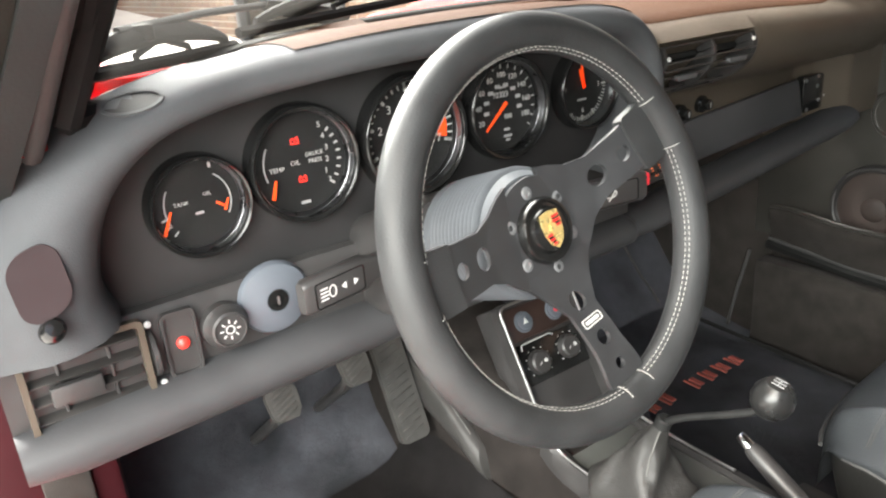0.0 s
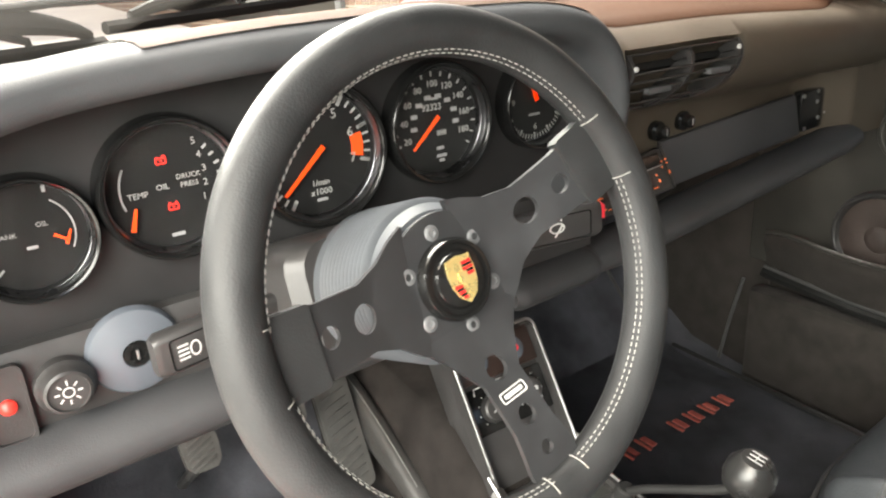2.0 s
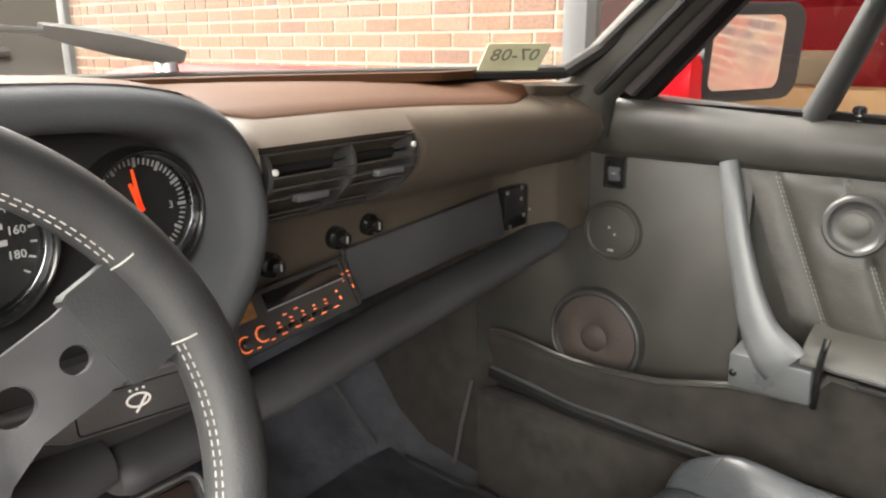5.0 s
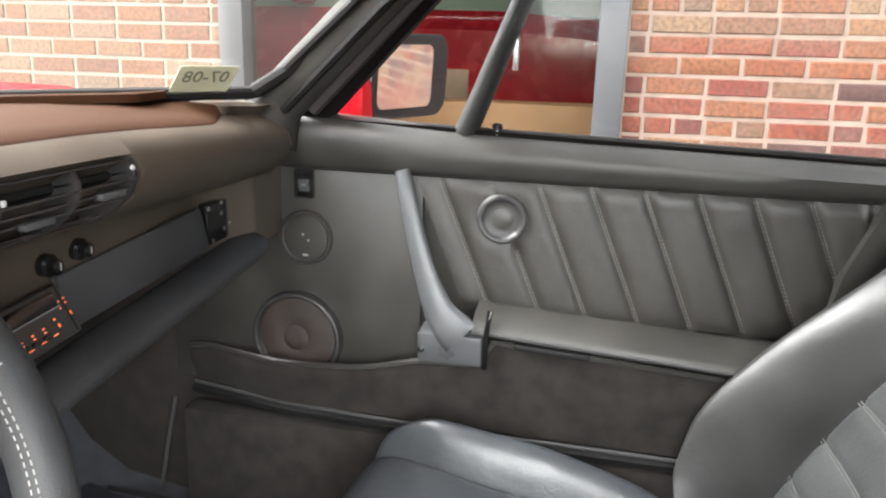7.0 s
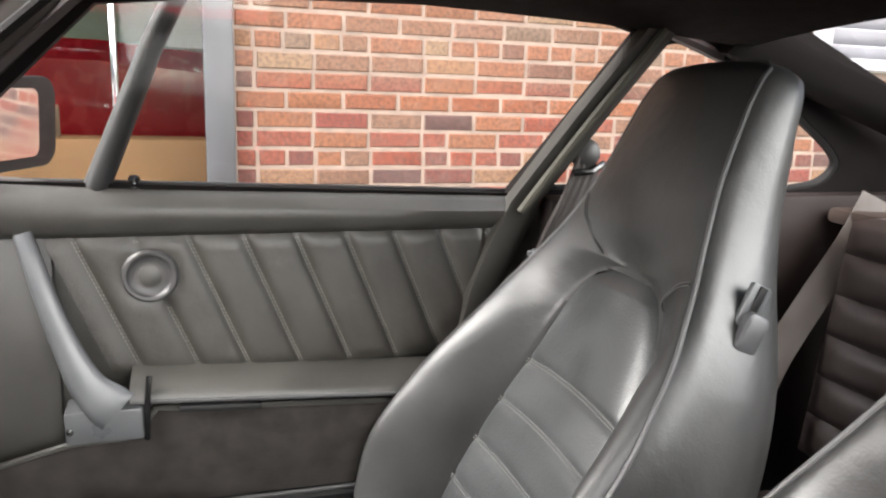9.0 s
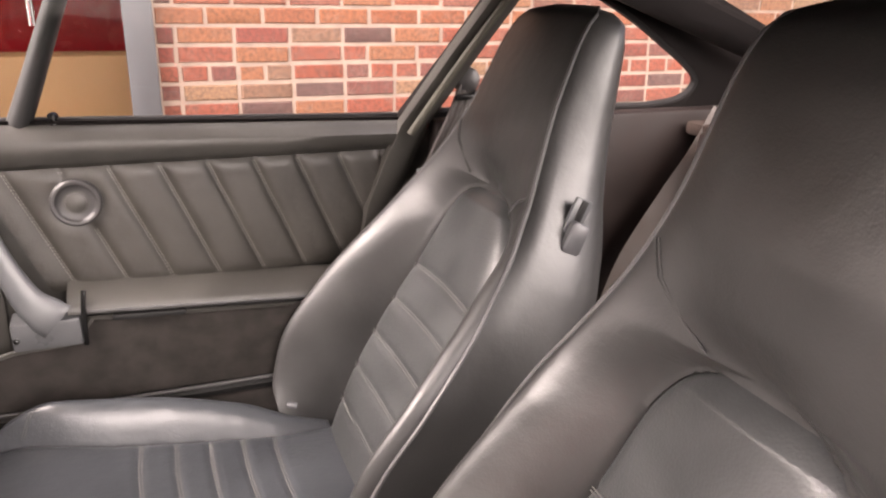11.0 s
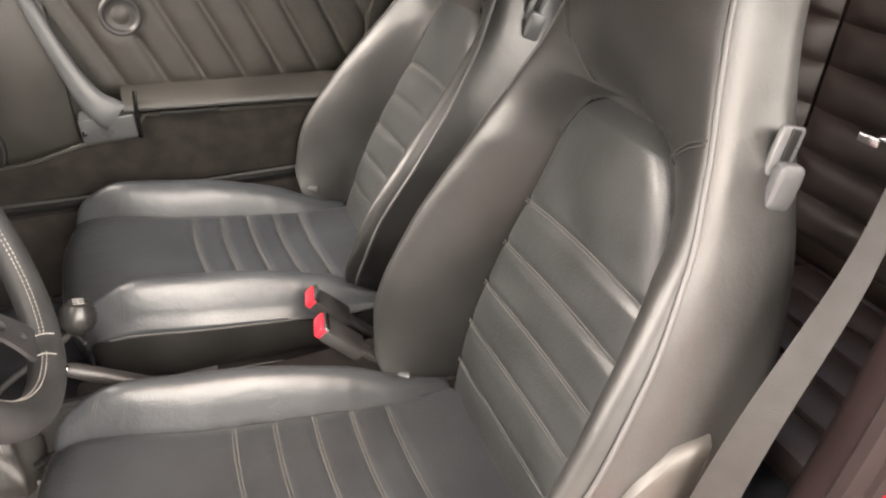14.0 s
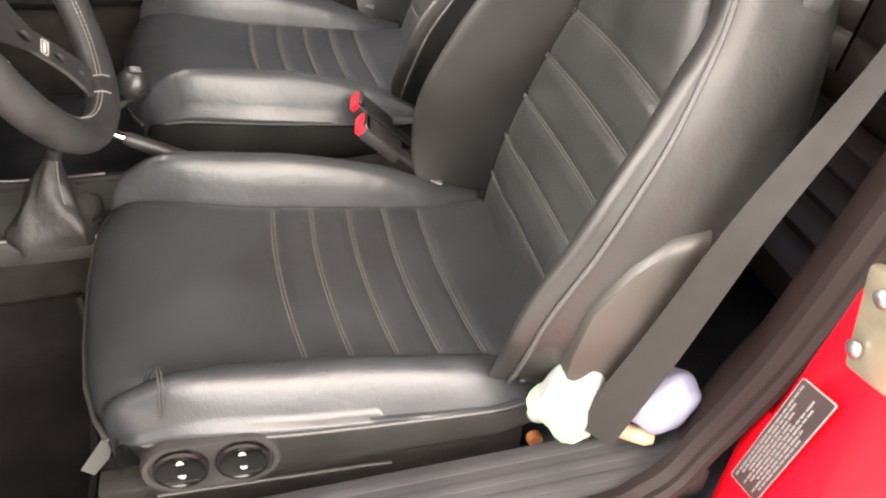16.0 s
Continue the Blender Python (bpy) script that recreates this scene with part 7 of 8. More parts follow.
for h, k in ((-0.060, 0.55), (-0.050, 0.80), (-0.025, 0.96), (0.0, 1.0), (0.008, 1.0), (0.010, 0.97)):
    rings.append([mm @ V(x * k, y * k, h) for x, y in rrect(0.008, 0, 0.208, 0.150, 0.034, 6)])
loft(bm, rings)
part("housing", bm, RUBBER, mir)
part("glass", slab(bmesh.new(), mm @ Matrix.Translation((-0.010, 0.0, 0.0105)), rrect(0, 0, 0.148, 0.112, 0.016, 6), 0.001), MIRROR, mir, "mirror glass")
part("foot", newbox((0.795, 0.135, 0.955), (0.10, 0.10, 0.085), 0.02), RED, mir, "glossy red mirror foot")

# windscreen sticker and wipers
stk = thing("windscreen_sticker", "pale yellow sticker with dark numbers inside the windscreen", "sticker", (0.51, 0.23, 1.0))
A, B = ws_point(0.742, 0.165), ws_point(0.886, 0.165)
ex = (B - A).normalized()
ey = (ws_point(0.742, 0.30) - A)
ey = (ey - ex * ey.dot(ex)).normalized()
c0 = (ws_point(0.742, 0.02) + ws_point(0.886, 0.02) + A + B) / 4 + V(0, -0.006, -0.004)
stm = frame_m(c0, ex, ey, ex.cross(ey))
part("sheet", slab(bmesh.new(), stm, rrect(0, 0, 0.094, 0.052, 0.003, 2), 0.0006), STICKER, stk)
for zz in (-0.0005, 0.0010):
    part("numbers", text(bmesh.new(), "07-08", stm @ Matrix.Translation((0, 0.004, zz)) @ Matrix.Diagonal((-1, 1, 1, 1)), 0.032), mat("dark_print", (0.16, 0.17, 0.12), 0.7, var=0.05), stk)


def wiper(piv, elbow, rod_end, b0, b1):
    w = thing("wiper", "matt black windscreen wiper lying on the glass foot", "wiper", piv, "wipers")
    p, e, r, a, b = V(*piv), V(*elbow), V(*rod_end), V(*b0), V(*b1)
    part("pivot", lathe(bmesh.new(), aim(p - V(0, 0, 0.03), (0, 0.25, 1)), [(0.013, 0), (0.013, 0.022), (0.010, 0.028), (0.009, 0.034), (0.0005, 0.036)], 18), STEEL, w, "dull metal pivot")
    bm = bmesh.new()
    d = (e - p).normalized()
    side = V(0, 1, 0.3)
    side = (side - d * side.dot(d)).normalized()
    nn = d.cross(side)
    loft(bm, [[p.lerp(e, k) + side * hw * u + nn * hh * q for u, q in ((-1, -1), (1, -1), (1, 0.4), (0.6, 1), (-0.6, 1), (-1, 0.4))] for k, hw, hh in ((-0.12, 0.009, 0.008), (0.0, 0.012, 0.011), (0.4, 0.012, 0.012), (0.8, 0.008, 0.009), (1.0, 0.005, 0.006))])
    part("arm", bm, WIPER, w)
    bm = bmesh.new()
    tube(bm, [e - d * 0.01, e.lerp(r, 0.5) + V(0, 0, 0.002), r], 0.0042, 8, flat=0.7)
    part("rod", bm, WIPER, w)
    bm = bmesh.new()
    up = V(0, 0.35, 0.93)
    arc = [a.lerp(b, 0.06 + 0.88 * i / 16) + up * (0.007 + 0.017 * math.sin(math.pi * i / 16) ** 0.7) for i in range(17)]
    tube(bm, arc, [0.004 + 0.0045 * math.sin(math.pi * i / 16) for i in range(17)], 8, flat=1.3)
    for k, q in ((0.06, 0.2), (0.34, 0.14), (0.66, 0.14), (0.94, 0.2)):
        c = a.lerp(b, k)
        tube(bm, [c + up * 0.016 + (b - a) * (0.12 if k < 0.5 else -0.12), c + up * 0.008, c], 0.0032, 6)
    box(bm, r.lerp(a.lerp(b, 0.5) + up * 0.02, 0.4), (0.030, 0.012, 0.014), 0.003)
    part("yoke", bm, WIPER, w)
    part("blade", tube(bmesh.new(), [a, a.lerp(b, 0.5) - V(0, 0, 0.001), b], 0.0055, 6), WIPER, w, "thin black rubber blade")


wiper((-0.250, 0.468, 0.984), (-0.40, 0.345, 1.012), (-0.585, 0.200, 1.008), (-0.635, 0.150, 0.982), (-0.455, 0.300, 0.978))
wiper((0.136, 0.484, 1.000), (-0.017, 0.461, 1.025), (-0.240, 0.392, 1.026), (-0.455, 0.285, 0.990), (-0.058, 0.444, 1.003))


# ---- front seats ----
def seat(cx, recline, label, powered, y0=-0.545, z0=0.372, kv=1.03, yaw=0.06):
    def turned(bm):
        """The cushion stands slightly askew on its runners."""
        for v in bm.verts:
            v.co.y += yaw * (v.co.x - cx - 0.06)
        return bm

    s = thing("bucket_seat", label, "seat", (cx, -0.25, 0.2), "front seats")
    rc = radians(recline)
    up, fw = V(0, -math.sin(rc), math.cos(rc)), V(0, math.cos(rc), math.sin(rc))
    B0 = V(cx, y0, z0)

    def P(u, v, w):
        return B0 + V(u, 0, 0) + up * v * kv + fw * w

    HW = [(-0.03, 0.195), (0.02, 0.232), (0.10, 0.254), (0.20, 0.256), (0.30, 0.243), (0.40, 0.216), (0.48, 0.179), (0.55, 0.146), (0.62, 0.123), (0.70, 0.110), (0.745, 0.101), (0.765, 0.090), (0.775, 0.070)]
    IW = [(-0.03, 0.197), (0.06, 0.195), (0.13, 0.189), (0.20, 0.177), (0.28, 0.161), (0.36, 0.138), (0.42, 0.118), (0.45, 0.100), (0.470, 0.081), (0.483, 0.056), (0.491, 0.028), (0.494, 0.011)]
    BP = [(-0.03, 0.10), (0.02, 0.135), (0.10, 0.148), (0.22, 0.124), (0.36, 0.074), (0.45, 0.038), (0.52, 0.014), (0.60, 0.0), (0.78, 0.0)]
    FLAT = [(0.40, 0.03), (0.455, 0.075), (0.50, 0.085), (0.60, 0.080), (0.78, 0.050)]
    fl = 0.0 if powered else 0.03
    TH = [(-0.03, 0.095 + fl), (0.1, 0.125 + fl), (0.3, 0.132 + fl), (0.45, 0.122 + fl), (0.55, 0.108 + 0.7 * fl), (0.7, 0.090), (0.765, 0.070), (0.775, 0.05)]
    FR = [(-0.03, -0.024), (0.1, -0.016), (0.2, -0.018), (0.35, -0.027), (0.45, -0.027), (0.80, -0.024)]

    FRO = [(-0.03, -0.030), (0.2, -0.030), (0.42, -0.020), (0.52, -0.003), (0.60, 0.009), (0.70, 0.010), (0.745, 0.004), (0.765, -0.010), (0.775, -0.026)]

    def front(u, v):
        hw, bp, ins = ip(v, HW), ip(v, BP), ip(v, IW)
        a = abs(u)
        w = max(0.0, min(1.0, max(a - ins, v - 0.488) / 0.046))
        w = w * w * (3 - 2 * w)
        base = ip(v, FR) * (1 - w) + ip(v, FRO) * w
        base += 0.009 * (1 - (a / hw) ** 2) * max(0.0, min(1.0, (v - 0.51) / 0.08))
        if a < ins - 0.006 and v < 0.484:
            base -= 0.024
        iw = max(ins, ip(v, FLAT))
        if a <= iw:
            return base
        t = (a - iw) / max(hw - iw, 1e-4)
        pk, fall = ip(v, [(0.25, 0.87), (0.50, 0.95)]), ip(v, [(0.25, 0.09), (0.48, 0.02)])
        hump = math.sin(math.pi / 2 * min(1, t / pk)) ** ip(v, [(0.20, 0.95), (0.38, 1.25), (0.46, 1.7), (0.60, 1.8)]) if t < pk else 1 - fall * ((t - pk) / (1 - pk)) ** 2
        return base + bp * hump - ip(v, [(0.30, 0.012), (0.48, 0.003)]) * t**8

    vs = [-0.03 + 0.805 * i / 150 for i in range(151)]
    vs[-1] = 0.775
    vs = sorted(vs + [0.4507 + 0.0016 * i for i in range(36)])
    rings = []
    grid, keep = [], []
    for v in vs:
        hw = ip(v, HW)
        iw_ = max(ip(v, IW), ip(v, FLAT))
        cols = [-hw + (hw - iw_) * i / 18 for i in range(18)] + [-iw_ + 2 * iw_ * i / 40 for i in range(40)] + [iw_ + (hw - iw_) * i / 18 for i in range(19)]
        grid.append([front(u, v) for u in cols])
        m = li(v, [(0.38, 0.0), (0.44, 1.0), (0.60, 1.0), (0.66, 0.0)])
        ins = ip(v, IW)
        keep.append([m * max(min(1.0, max(0.0, (abs(u) - ins - 0.006) / 0.02)), min(1.0, max(0.0, (v - 0.500) / 0.012))) * min(1.0, max(0.0, (hw - abs(u)) / hw - 0.04) * 5) for u in cols])
    grid, keep = np.array(grid), np.array(keep) * 0.24
    keep[:, 0] = keep[:, -1] = 0
    for _ in range(40):
        lap = np.zeros_like(grid)
        lap[:, 1:-1] = 2 * (grid[:, 2:] + grid[:, :-2] - 2 * grid[:, 1:-1])
        grid = grid + keep * lap
    for v, heights in zip(vs, grid):
        hw, th = ip(v, HW), ip(v, TH)
        ring = []
        iw_ = max(ip(v, IW), ip(v, FLAT))
        cols = [-hw + (hw - iw_) * i / 18 for i in range(18)] + [-iw_ + 2 * iw_ * i / 40 for i in range(40)] + [iw_ + (hw - iw_) * i / 18 for i in range(19)]
        for u, h in zip(cols, heights):
            ring.append(P(u, v, float(h)))
        fe = front(hw, v)
        out = ip(v, [(0.10, 0.010), (0.45, 0.011), (0.60, 0.016), (0.77, 0.014)])
        side = [(hw + out * 0.55, 0.22), (hw + out, 0.52), (hw + out * 0.9, 0.72), (hw - 0.004, 0.90), (hw * 0.88, 0.99), (hw * 0.6, 1.03), (hw * 0.2, 1.04)]
        lo = -th
        for k, d in side:
            ring.append(P(k, v, fe + (lo - fe) * d))
        for k, d in reversed(side):
            ring.append(P(-k, v, fe + (lo - fe) * d))
        rings.append(ring)
    bm = bmesh.new()
    loft(bm, rings)
    back = part("backrest", bm, LEATHER, s, "smooth black leather backrest with built-in headrest", 75)
    # centre insert with stitched cross pleats
    PL = [0.035, 0.105, 0.175, 0.245, 0.315]
    bm = bmesh.new()
    rows = []
    NV, NI = 110, 44
    for j in range(NV + 1):
        v = -0.02 + 0.511 * math.sin(math.pi / 2 * j / NV) ** 0.92
        iw = max(ip(v, IW) * 0.985, 0.004)
        row = []
        for i in range(NI + 1):
            q = math.sin(math.pi / 2 * (-1 + 2 * i / NI))
            d = min([abs(v - p - 0.012 * (1 - q * q)) for p in PL])
            groove = math.exp(-(d / 0.006) ** 2) * 0.006
            edge = max(0.0, 1 - abs(q) ** 9) ** 0.5
            topd = max(0.0, min(1.0, (0.4915 - v) / 0.03)) ** 0.5
            k = edge * topd
            row.append(P(q * iw, v, ip(v, FR) - 0.018 * (1 - k) + (0.009 + 0.008 * (1 - q * q)) * k - groove * edge))
        rows.append(row)
    loft(bm, rows, closed=False)
    ins = part("insert", bm, LEATHER_IN, back, "softer creased leather insert with cross seams", 80)
    bm = bmesh.new()
    for p in PL:
        for dv in (0.0022, -0.0022):
            pts = []
            for i in range(19):
                q = -0.96 + 1.92 * i / 18
                v = p + 0.012 * (1 - q * q) + dv
                pts.append(P(q * ip(v, IW) * 0.985, v, ip(v, FR) + (0.009 + 0.008 * (1 - q * q)) * max(0.0, 1 - abs(q) ** 9) ** 0.5 - 0.0040))
            tube(bm, pts, 0.0008, 4)
    part("insert_stitching", bm, THREAD_G, ins)
    # piping along both front edges and round the headrest
    pts = []
    seq = [(-1, v) for v in vs[3:-1:3]] + [(q, 0.7745) for q in (-0.8, -0.4, 0, 0.4, 0.8)] + [(1, v) for v in reversed(vs[3:-1:3])]
    for q, v in seq:
        hw = ip(v, HW)
        u = q * (hw + 0.0022)
        fe = front(hw, v)
        pts.append(P(u, v + (0.003 if abs(q) < 1 else 0), fe - 0.001))
    part("piping", tube(bmesh.new(), pts, 0.0029, 8), PIPING, back, "fine piping, its highlight put in as grey")
    for sg in (1, -1):
        bm = bmesh.new()
        for off in (0.0, 0.005):
            row = [(0.108, 0.464 + off), (0.126, 0.480 + off), (0.146, 0.493 + off), (0.168, 0.503 + off)] if sg < 0 else [(0.052 + off, 0.498), (0.084 + off, 0.512), (0.112 + off, 0.536), (0.132 + off, 0.574)]
            row = [(row[i][0] + (row[i + 1][0] - row[i][0]) * k / 6, row[i][1] + (row[i + 1][1] - row[i][1]) * k / 6) for i in range(len(row) - 1) for k in range(6)]
            tube(bm, [P(sg * u, v, front(u, v) + 0.0014) for u, v in row], 0.0010, 4)
        part("shoulder_seam", bm, THREAD_S, back)
    # recline lever on the left flank
    lx = -ip(0.50, HW) - 0.010
    pl = part("lever_plate", newbox((0, 0, 0), (0.008, 0.028, 0.054), 0.003, frame_m(P(lx - 0.003, 0.508, -0.062), V(1, 0, 0), fw, up)), STRAP, s, "satin grey lever plate")
    part("slot", newbox((0, 0, 0), (0.004, 0.010, 0.030), 0.001, frame_m(P(lx - 0.0075, 0.518, -0.062), V(1, 0, 0), fw, up)), DIAL, pl)
    bm = bmesh.new()
    rings2 = []
    for x, w, h in ((0.0, 0.010, 0.018), (-0.008, 0.015, 0.022), (-0.016, 0.015, 0.021), (-0.019, 0.012, 0.017)):
        rings2.append([P(lx - 0.003 + x, 0.482 + b, -0.066 + a) for a, b in rrect(0, 0, 2 * w, 2 * h, 0.007, 4)])
    loft(bm, rings2)
    part("recline_handle", bm, PLASTIC_G, s, "satin grey recline handle")
    # hinge covers at the foot of the back
    for sg in ((-1,) if powered else ()):
        bm = bmesh.new()
        m = frame_m(V(cx, y0 - 0.02, z0), V(0, 1, 0), V(0, 0, 1), V(sg, 0, 0))
        outl = [(0.045, 0.10), (0.030, 0.165), (-0.005, 0.215), (-0.045, 0.245), (-0.085, 0.250), (-0.075, 0.18), (-0.050, 0.10), (-0.03, 0.03), (0.0, 0.0), (0.05, 0.03)]
        loft(bm, [[m @ V(x * k - 0.01 * (1 - k), y * k + 0.1 * (1 - k), h) for x, y in outl] for h, k in ((0.235, 1.0), (0.262, 1.0), (0.270, 0.96), (0.272, 0.85))])
        part("hinge_cover", bm, VINYL_D, s, "black hinge cover", 50)
    for sg in (-1, 1):
        part("hinge_stud", lathe(bmesh.new(), aim(P(sg * 0.196, -0.005, 0.052), (sg * 0.3, 1, 0.2)), [(0.006, 0), (0.006, 0.014), (0.004, 0.018), (0.0005, 0.019)], 14), STRAP, s, "grey hinge stud")

    # cushion: y from front to back
    def cz_(y):
        return ip(y, [(-0.56, 0.362), (-0.45, 0.375), (-0.22, 0.408), (-0.05, 0.432), (0.0, 0.425)])

    def cw(y):
        return ip(y, [(-0.56, 0.205), (-0.42, 0.232), (-0.2, 0.236), (-0.03, 0.226), (0.005, 0.205)])

    def bh(y):
        return ip(y, [(-0.56, 0.0), (-0.50, 0.012), (-0.40, 0.046), (-0.25, 0.064), (-0.10, 0.058), (-0.02, 0.030), (0.005, 0.006)])

    IWC = lambda y: ip(y, [(-0.56, 0.176), (-0.45, 0.160), (-0.2, 0.160), (0.0, 0.182)])

    def top(u, y):
        iw, hw = IWC(y), cw(y)
        a = abs(u)
        if a <= iw:
            return cz_(y) + 0.004 * (1 - (a / iw) ** 2)
        t = (a - iw) / (hw - iw)
        worn = 0.62 if powered and u < 0 else 1.0
        return cz_(y) + worn * bh(y) * math.sin(math.pi * min(1, t * 0.86 + 0.0) ** 0.8) - 0.028 * max(0, t - 0.55) ** 2 * 4

    SE = [-0.232, -0.287, -0.342, -0.396, -0.450]
    rings = []
    NY = 80
    for j in range(NY + 1):
        y = -0.56 + 0.580 * j / NY
        f = max(0.0, (y + 0.035) / 0.055)
        yy = y
        drop = 0.0
        if f > 0:
            drop = 0.075 * (1 - math.sqrt(max(0.0, 1 - min(1, f) ** 2)))
            yy = -0.035 + 0.055 * math.sin(min(1, f) * math.pi / 2)
        hw = cw(y)
        ring = []
        iw_ = IWC(y)
        cols = [-hw + (hw - iw_) * i / 16 for i in range(16)] + [-iw_ + 2 * iw_ * i / 32 for i in range(32)] + [iw_ + (hw - iw_) * i / 16 for i in range(17)]
        for u in cols:
            q = u / hw
            z = top(u, y) - drop
            if abs(u) < IWC(y):
                d = min(abs(y - p - 0.010 * (1 - (u / 0.15) ** 2)) for p in SE)
                z -= 0.006 * math.exp(-(d / 0.005) ** 2)
            gd = abs(abs(u) - IWC(y))
            z -= 0.006 * math.exp(-(gd / 0.007) ** 2)
            ring.append(V(cx + u, yy - 0.032 * abs(q) ** 3.5 * max(0.0, (y + 0.30) / 0.32), z))
        zs = top(hw, y) - drop
        zl = li(y, [(-0.56, 0.352), (-0.06, 0.404), (0.02, 0.398)])
        for k, z in ((1.03, zs * 0.6 + zl * 0.4), (1.04, zs * 0.25 + zl * 0.75), (1.02, zl), (0.96, zl - 0.008)):
            ring.append(V(cx + hw * k, yy - 0.032 * max(0.0, (y + 0.30) / 0.32), min(z, zs)))
        for k, z in ((0.96, zl - 0.008), (1.02, zl), (1.04, zs * 0.25 + zl * 0.75), (1.03, zs * 0.6 + zl * 0.4)):
            ring.append(V(cx - hw * k, yy - 0.032 * max(0.0, (y + 0.30) / 0.32), min(z, zs)))
        rings.append(ring)
    bm = bmesh.new()
    loft(bm, rings)
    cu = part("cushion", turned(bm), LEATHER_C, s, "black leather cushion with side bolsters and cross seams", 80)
    bm = bmesh.new()
    for p in SE:
        for dv in (0.0022, -0.0022):
            pts = []
            for i in range(17):
                u = -0.156 + 0.0195 * i
                y = p + 0.010 * (1 - (u / 0.15) ** 2) + dv
                pts.append((cx + u, y, top(u, y) - 0.0034))
            tube(bm, pts, 0.0010, 4)
    part("cushion_stitching", turned(bm), THREAD_G, cu)
    for sg in (-1, 1):
        pts = []
        for j in range(31):
            y = -0.54 + 0.535 * j / 30
            zs = top(cw(y), y)
            zl = li(y, [(-0.56, 0.352), (-0.06, 0.404), (0.02, 0.398)])
            pts.append((cx + sg * cw(y) * 1.042, y - 0.032 * max(0.0, (y + 0.30) / 0.32), zs * 0.2 + zl * 0.8))
        part("cushion_piping", turned(tube(bmesh.new(), pts, 0.0024, 6)), PIPING, cu, "fine piping, its highlight put in as grey")
    part("front_piping", turned(tube(bmesh.new(), [(cx + q * 0.212, 0.0215 - 0.032 * abs(q) ** 3.5, 0.396 - 0.008 * (1 - q * q)) for q in (-1, -0.85, -0.6, -0.3, 0, 0.3, 0.6, 0.85, 1)], 0.0030, 6)), PIPING, cu)
    for sg in (-1, 1):
        bm = bmesh.new()
        for dy in (0.0, 0.0045):
            pts = []
            for i in range(13):
                y = -0.052 + dy - 0.016 * math.sin(math.pi * i / 12)
                u = IWC(y) + (cw(y) - IWC(y)) * (0.04 + 0.92 * i / 12)
                pts.append((cx + sg * u, y - 0.032 * (u / cw(y)) ** 3.5 * max(0.0, (y + 0.30) / 0.32), top(u, y) - 0.0004))
            tube(bm, pts, 0.0009, 4)
        part("bolster_seam", turned(bm), THREAD_S, cu)
    # base skirt
    bm = bmesh.new()
    rings = []
    for y, hw, zt, zb in ((-0.55, 0.212, 0.345, 0.285), (-0.45, 0.236, 0.352, 0.290), (-0.15, 0.240, 0.395, 0.310), (-0.05, 0.228, 0.402, 0.312), (0.004, 0.150, 0.394, 0.325)):
        rings.append([V(cx + x, y, z) for x, z in ((-hw, zt), (-hw - 0.004, (zt + zb) / 2), (-hw + 0.012, zb), (hw - 0.012, zb), (hw + 0.004, (zt + zb) / 2), (hw, zt))])
    loft(bm, rings)
    part("seat_base", turned(bm), LEATHER, s, "black vinyl seat base", 50)
    for sg in (-1, 1):
        part("seat_runner", newbox((cx + sg * 0.19, -0.25, 0.245), (0.035, 0.52, 0.10), 0.006), PLASTIC, s)
    bm = bmesh.new()
    tube(bm, [(cx - 0.228, -0.06, 0.303), (cx - 0.230, -0.30, 0.288), (cx - 0.231, -0.33, 0.286)], 0.0022, 6)
    part("runner_edge", bm, PLASTIC_G, s, "bright runner edge")
    if powered:
        hb = bmesh.new()
        for k in (0.0, 0.011):
            box(hb, (0, 0, 0), (0.006, 0.040, 0.007), 0.002, Matrix.Translation((cx - 0.228, -0.500 - 0.5 * k, 0.409 + k)) @ Euler((radians(-43), 0, 0)).to_matrix().to_4x4())
        part("hinge_bracket", hb, STRAP, s, "worn grey hinge bracket")
        part("bolt", lathe(bmesh.new(), aim((-0.545, -0.512, 0.288), (-1, 0, 0.4)), [(0.010, -0.008), (0.010, 0), (0.008, 0.004), (0.0005, 0.005)], 14), mat("copper_bolt", (0.34, 0.13, 0.05), 0.5, 0.3, var=0.15, scale=40), s, "rusty copper-coloured bolt head")
        om = frame_m(V(cx - 0.2420, -0.132, 0.374), V(0, -0.996, -0.05).normalized(), V(0.06, -0.05, 0.997).normalized(), V(-1, 0, 0.06).normalized())
        bm = bmesh.new()
        loft(bm, [[om @ V(x * k, y * k, h) for x, y in rrect(0, 0, 0.146, 0.072, 0.0355, 8)] for h, k in ((-0.01, 1.0), (0.006, 1.0), (0.010, 0.97), (0.010, 0.90), (0.006, 0.87))])
        sp_ = part("switch_panel", bm, PLASTIC, s, "oval black seat switch panel")
        for dx in (-0.032, 0.032):
            k = part("seat_switch", lathe(bmesh.new(), om @ Matrix.Translation((dx, 0, 0.006)), [(0.0290, 0), (0.0285, 0.005), (0.025, 0.006), (0.021, 0.003), (0.0005, 0.002)], 30), GLOSSBLK, sp_, "round black rocker switch")
            bm = bmesh.new()
            for sg in (-1, 1):
                slab(bm, om @ Matrix.Translation((dx, sg * 0.009, 0.0095)), [(-0.0042, 0), (0.0042, 0), (0.0026, sg * 0.004), (0, sg * 0.0056), (-0.0026, sg * 0.004)][:: sg], 0.0006)
            part("arrows", bm, WHITE, k)
    return s


seat(-0.305, 15.0, "black leather driver's seat with seat switches on its base", True)
seat(0.352, 24.5, "black leather passenger seat, leaning further back", False, -0.545, 0.385, 1.05)

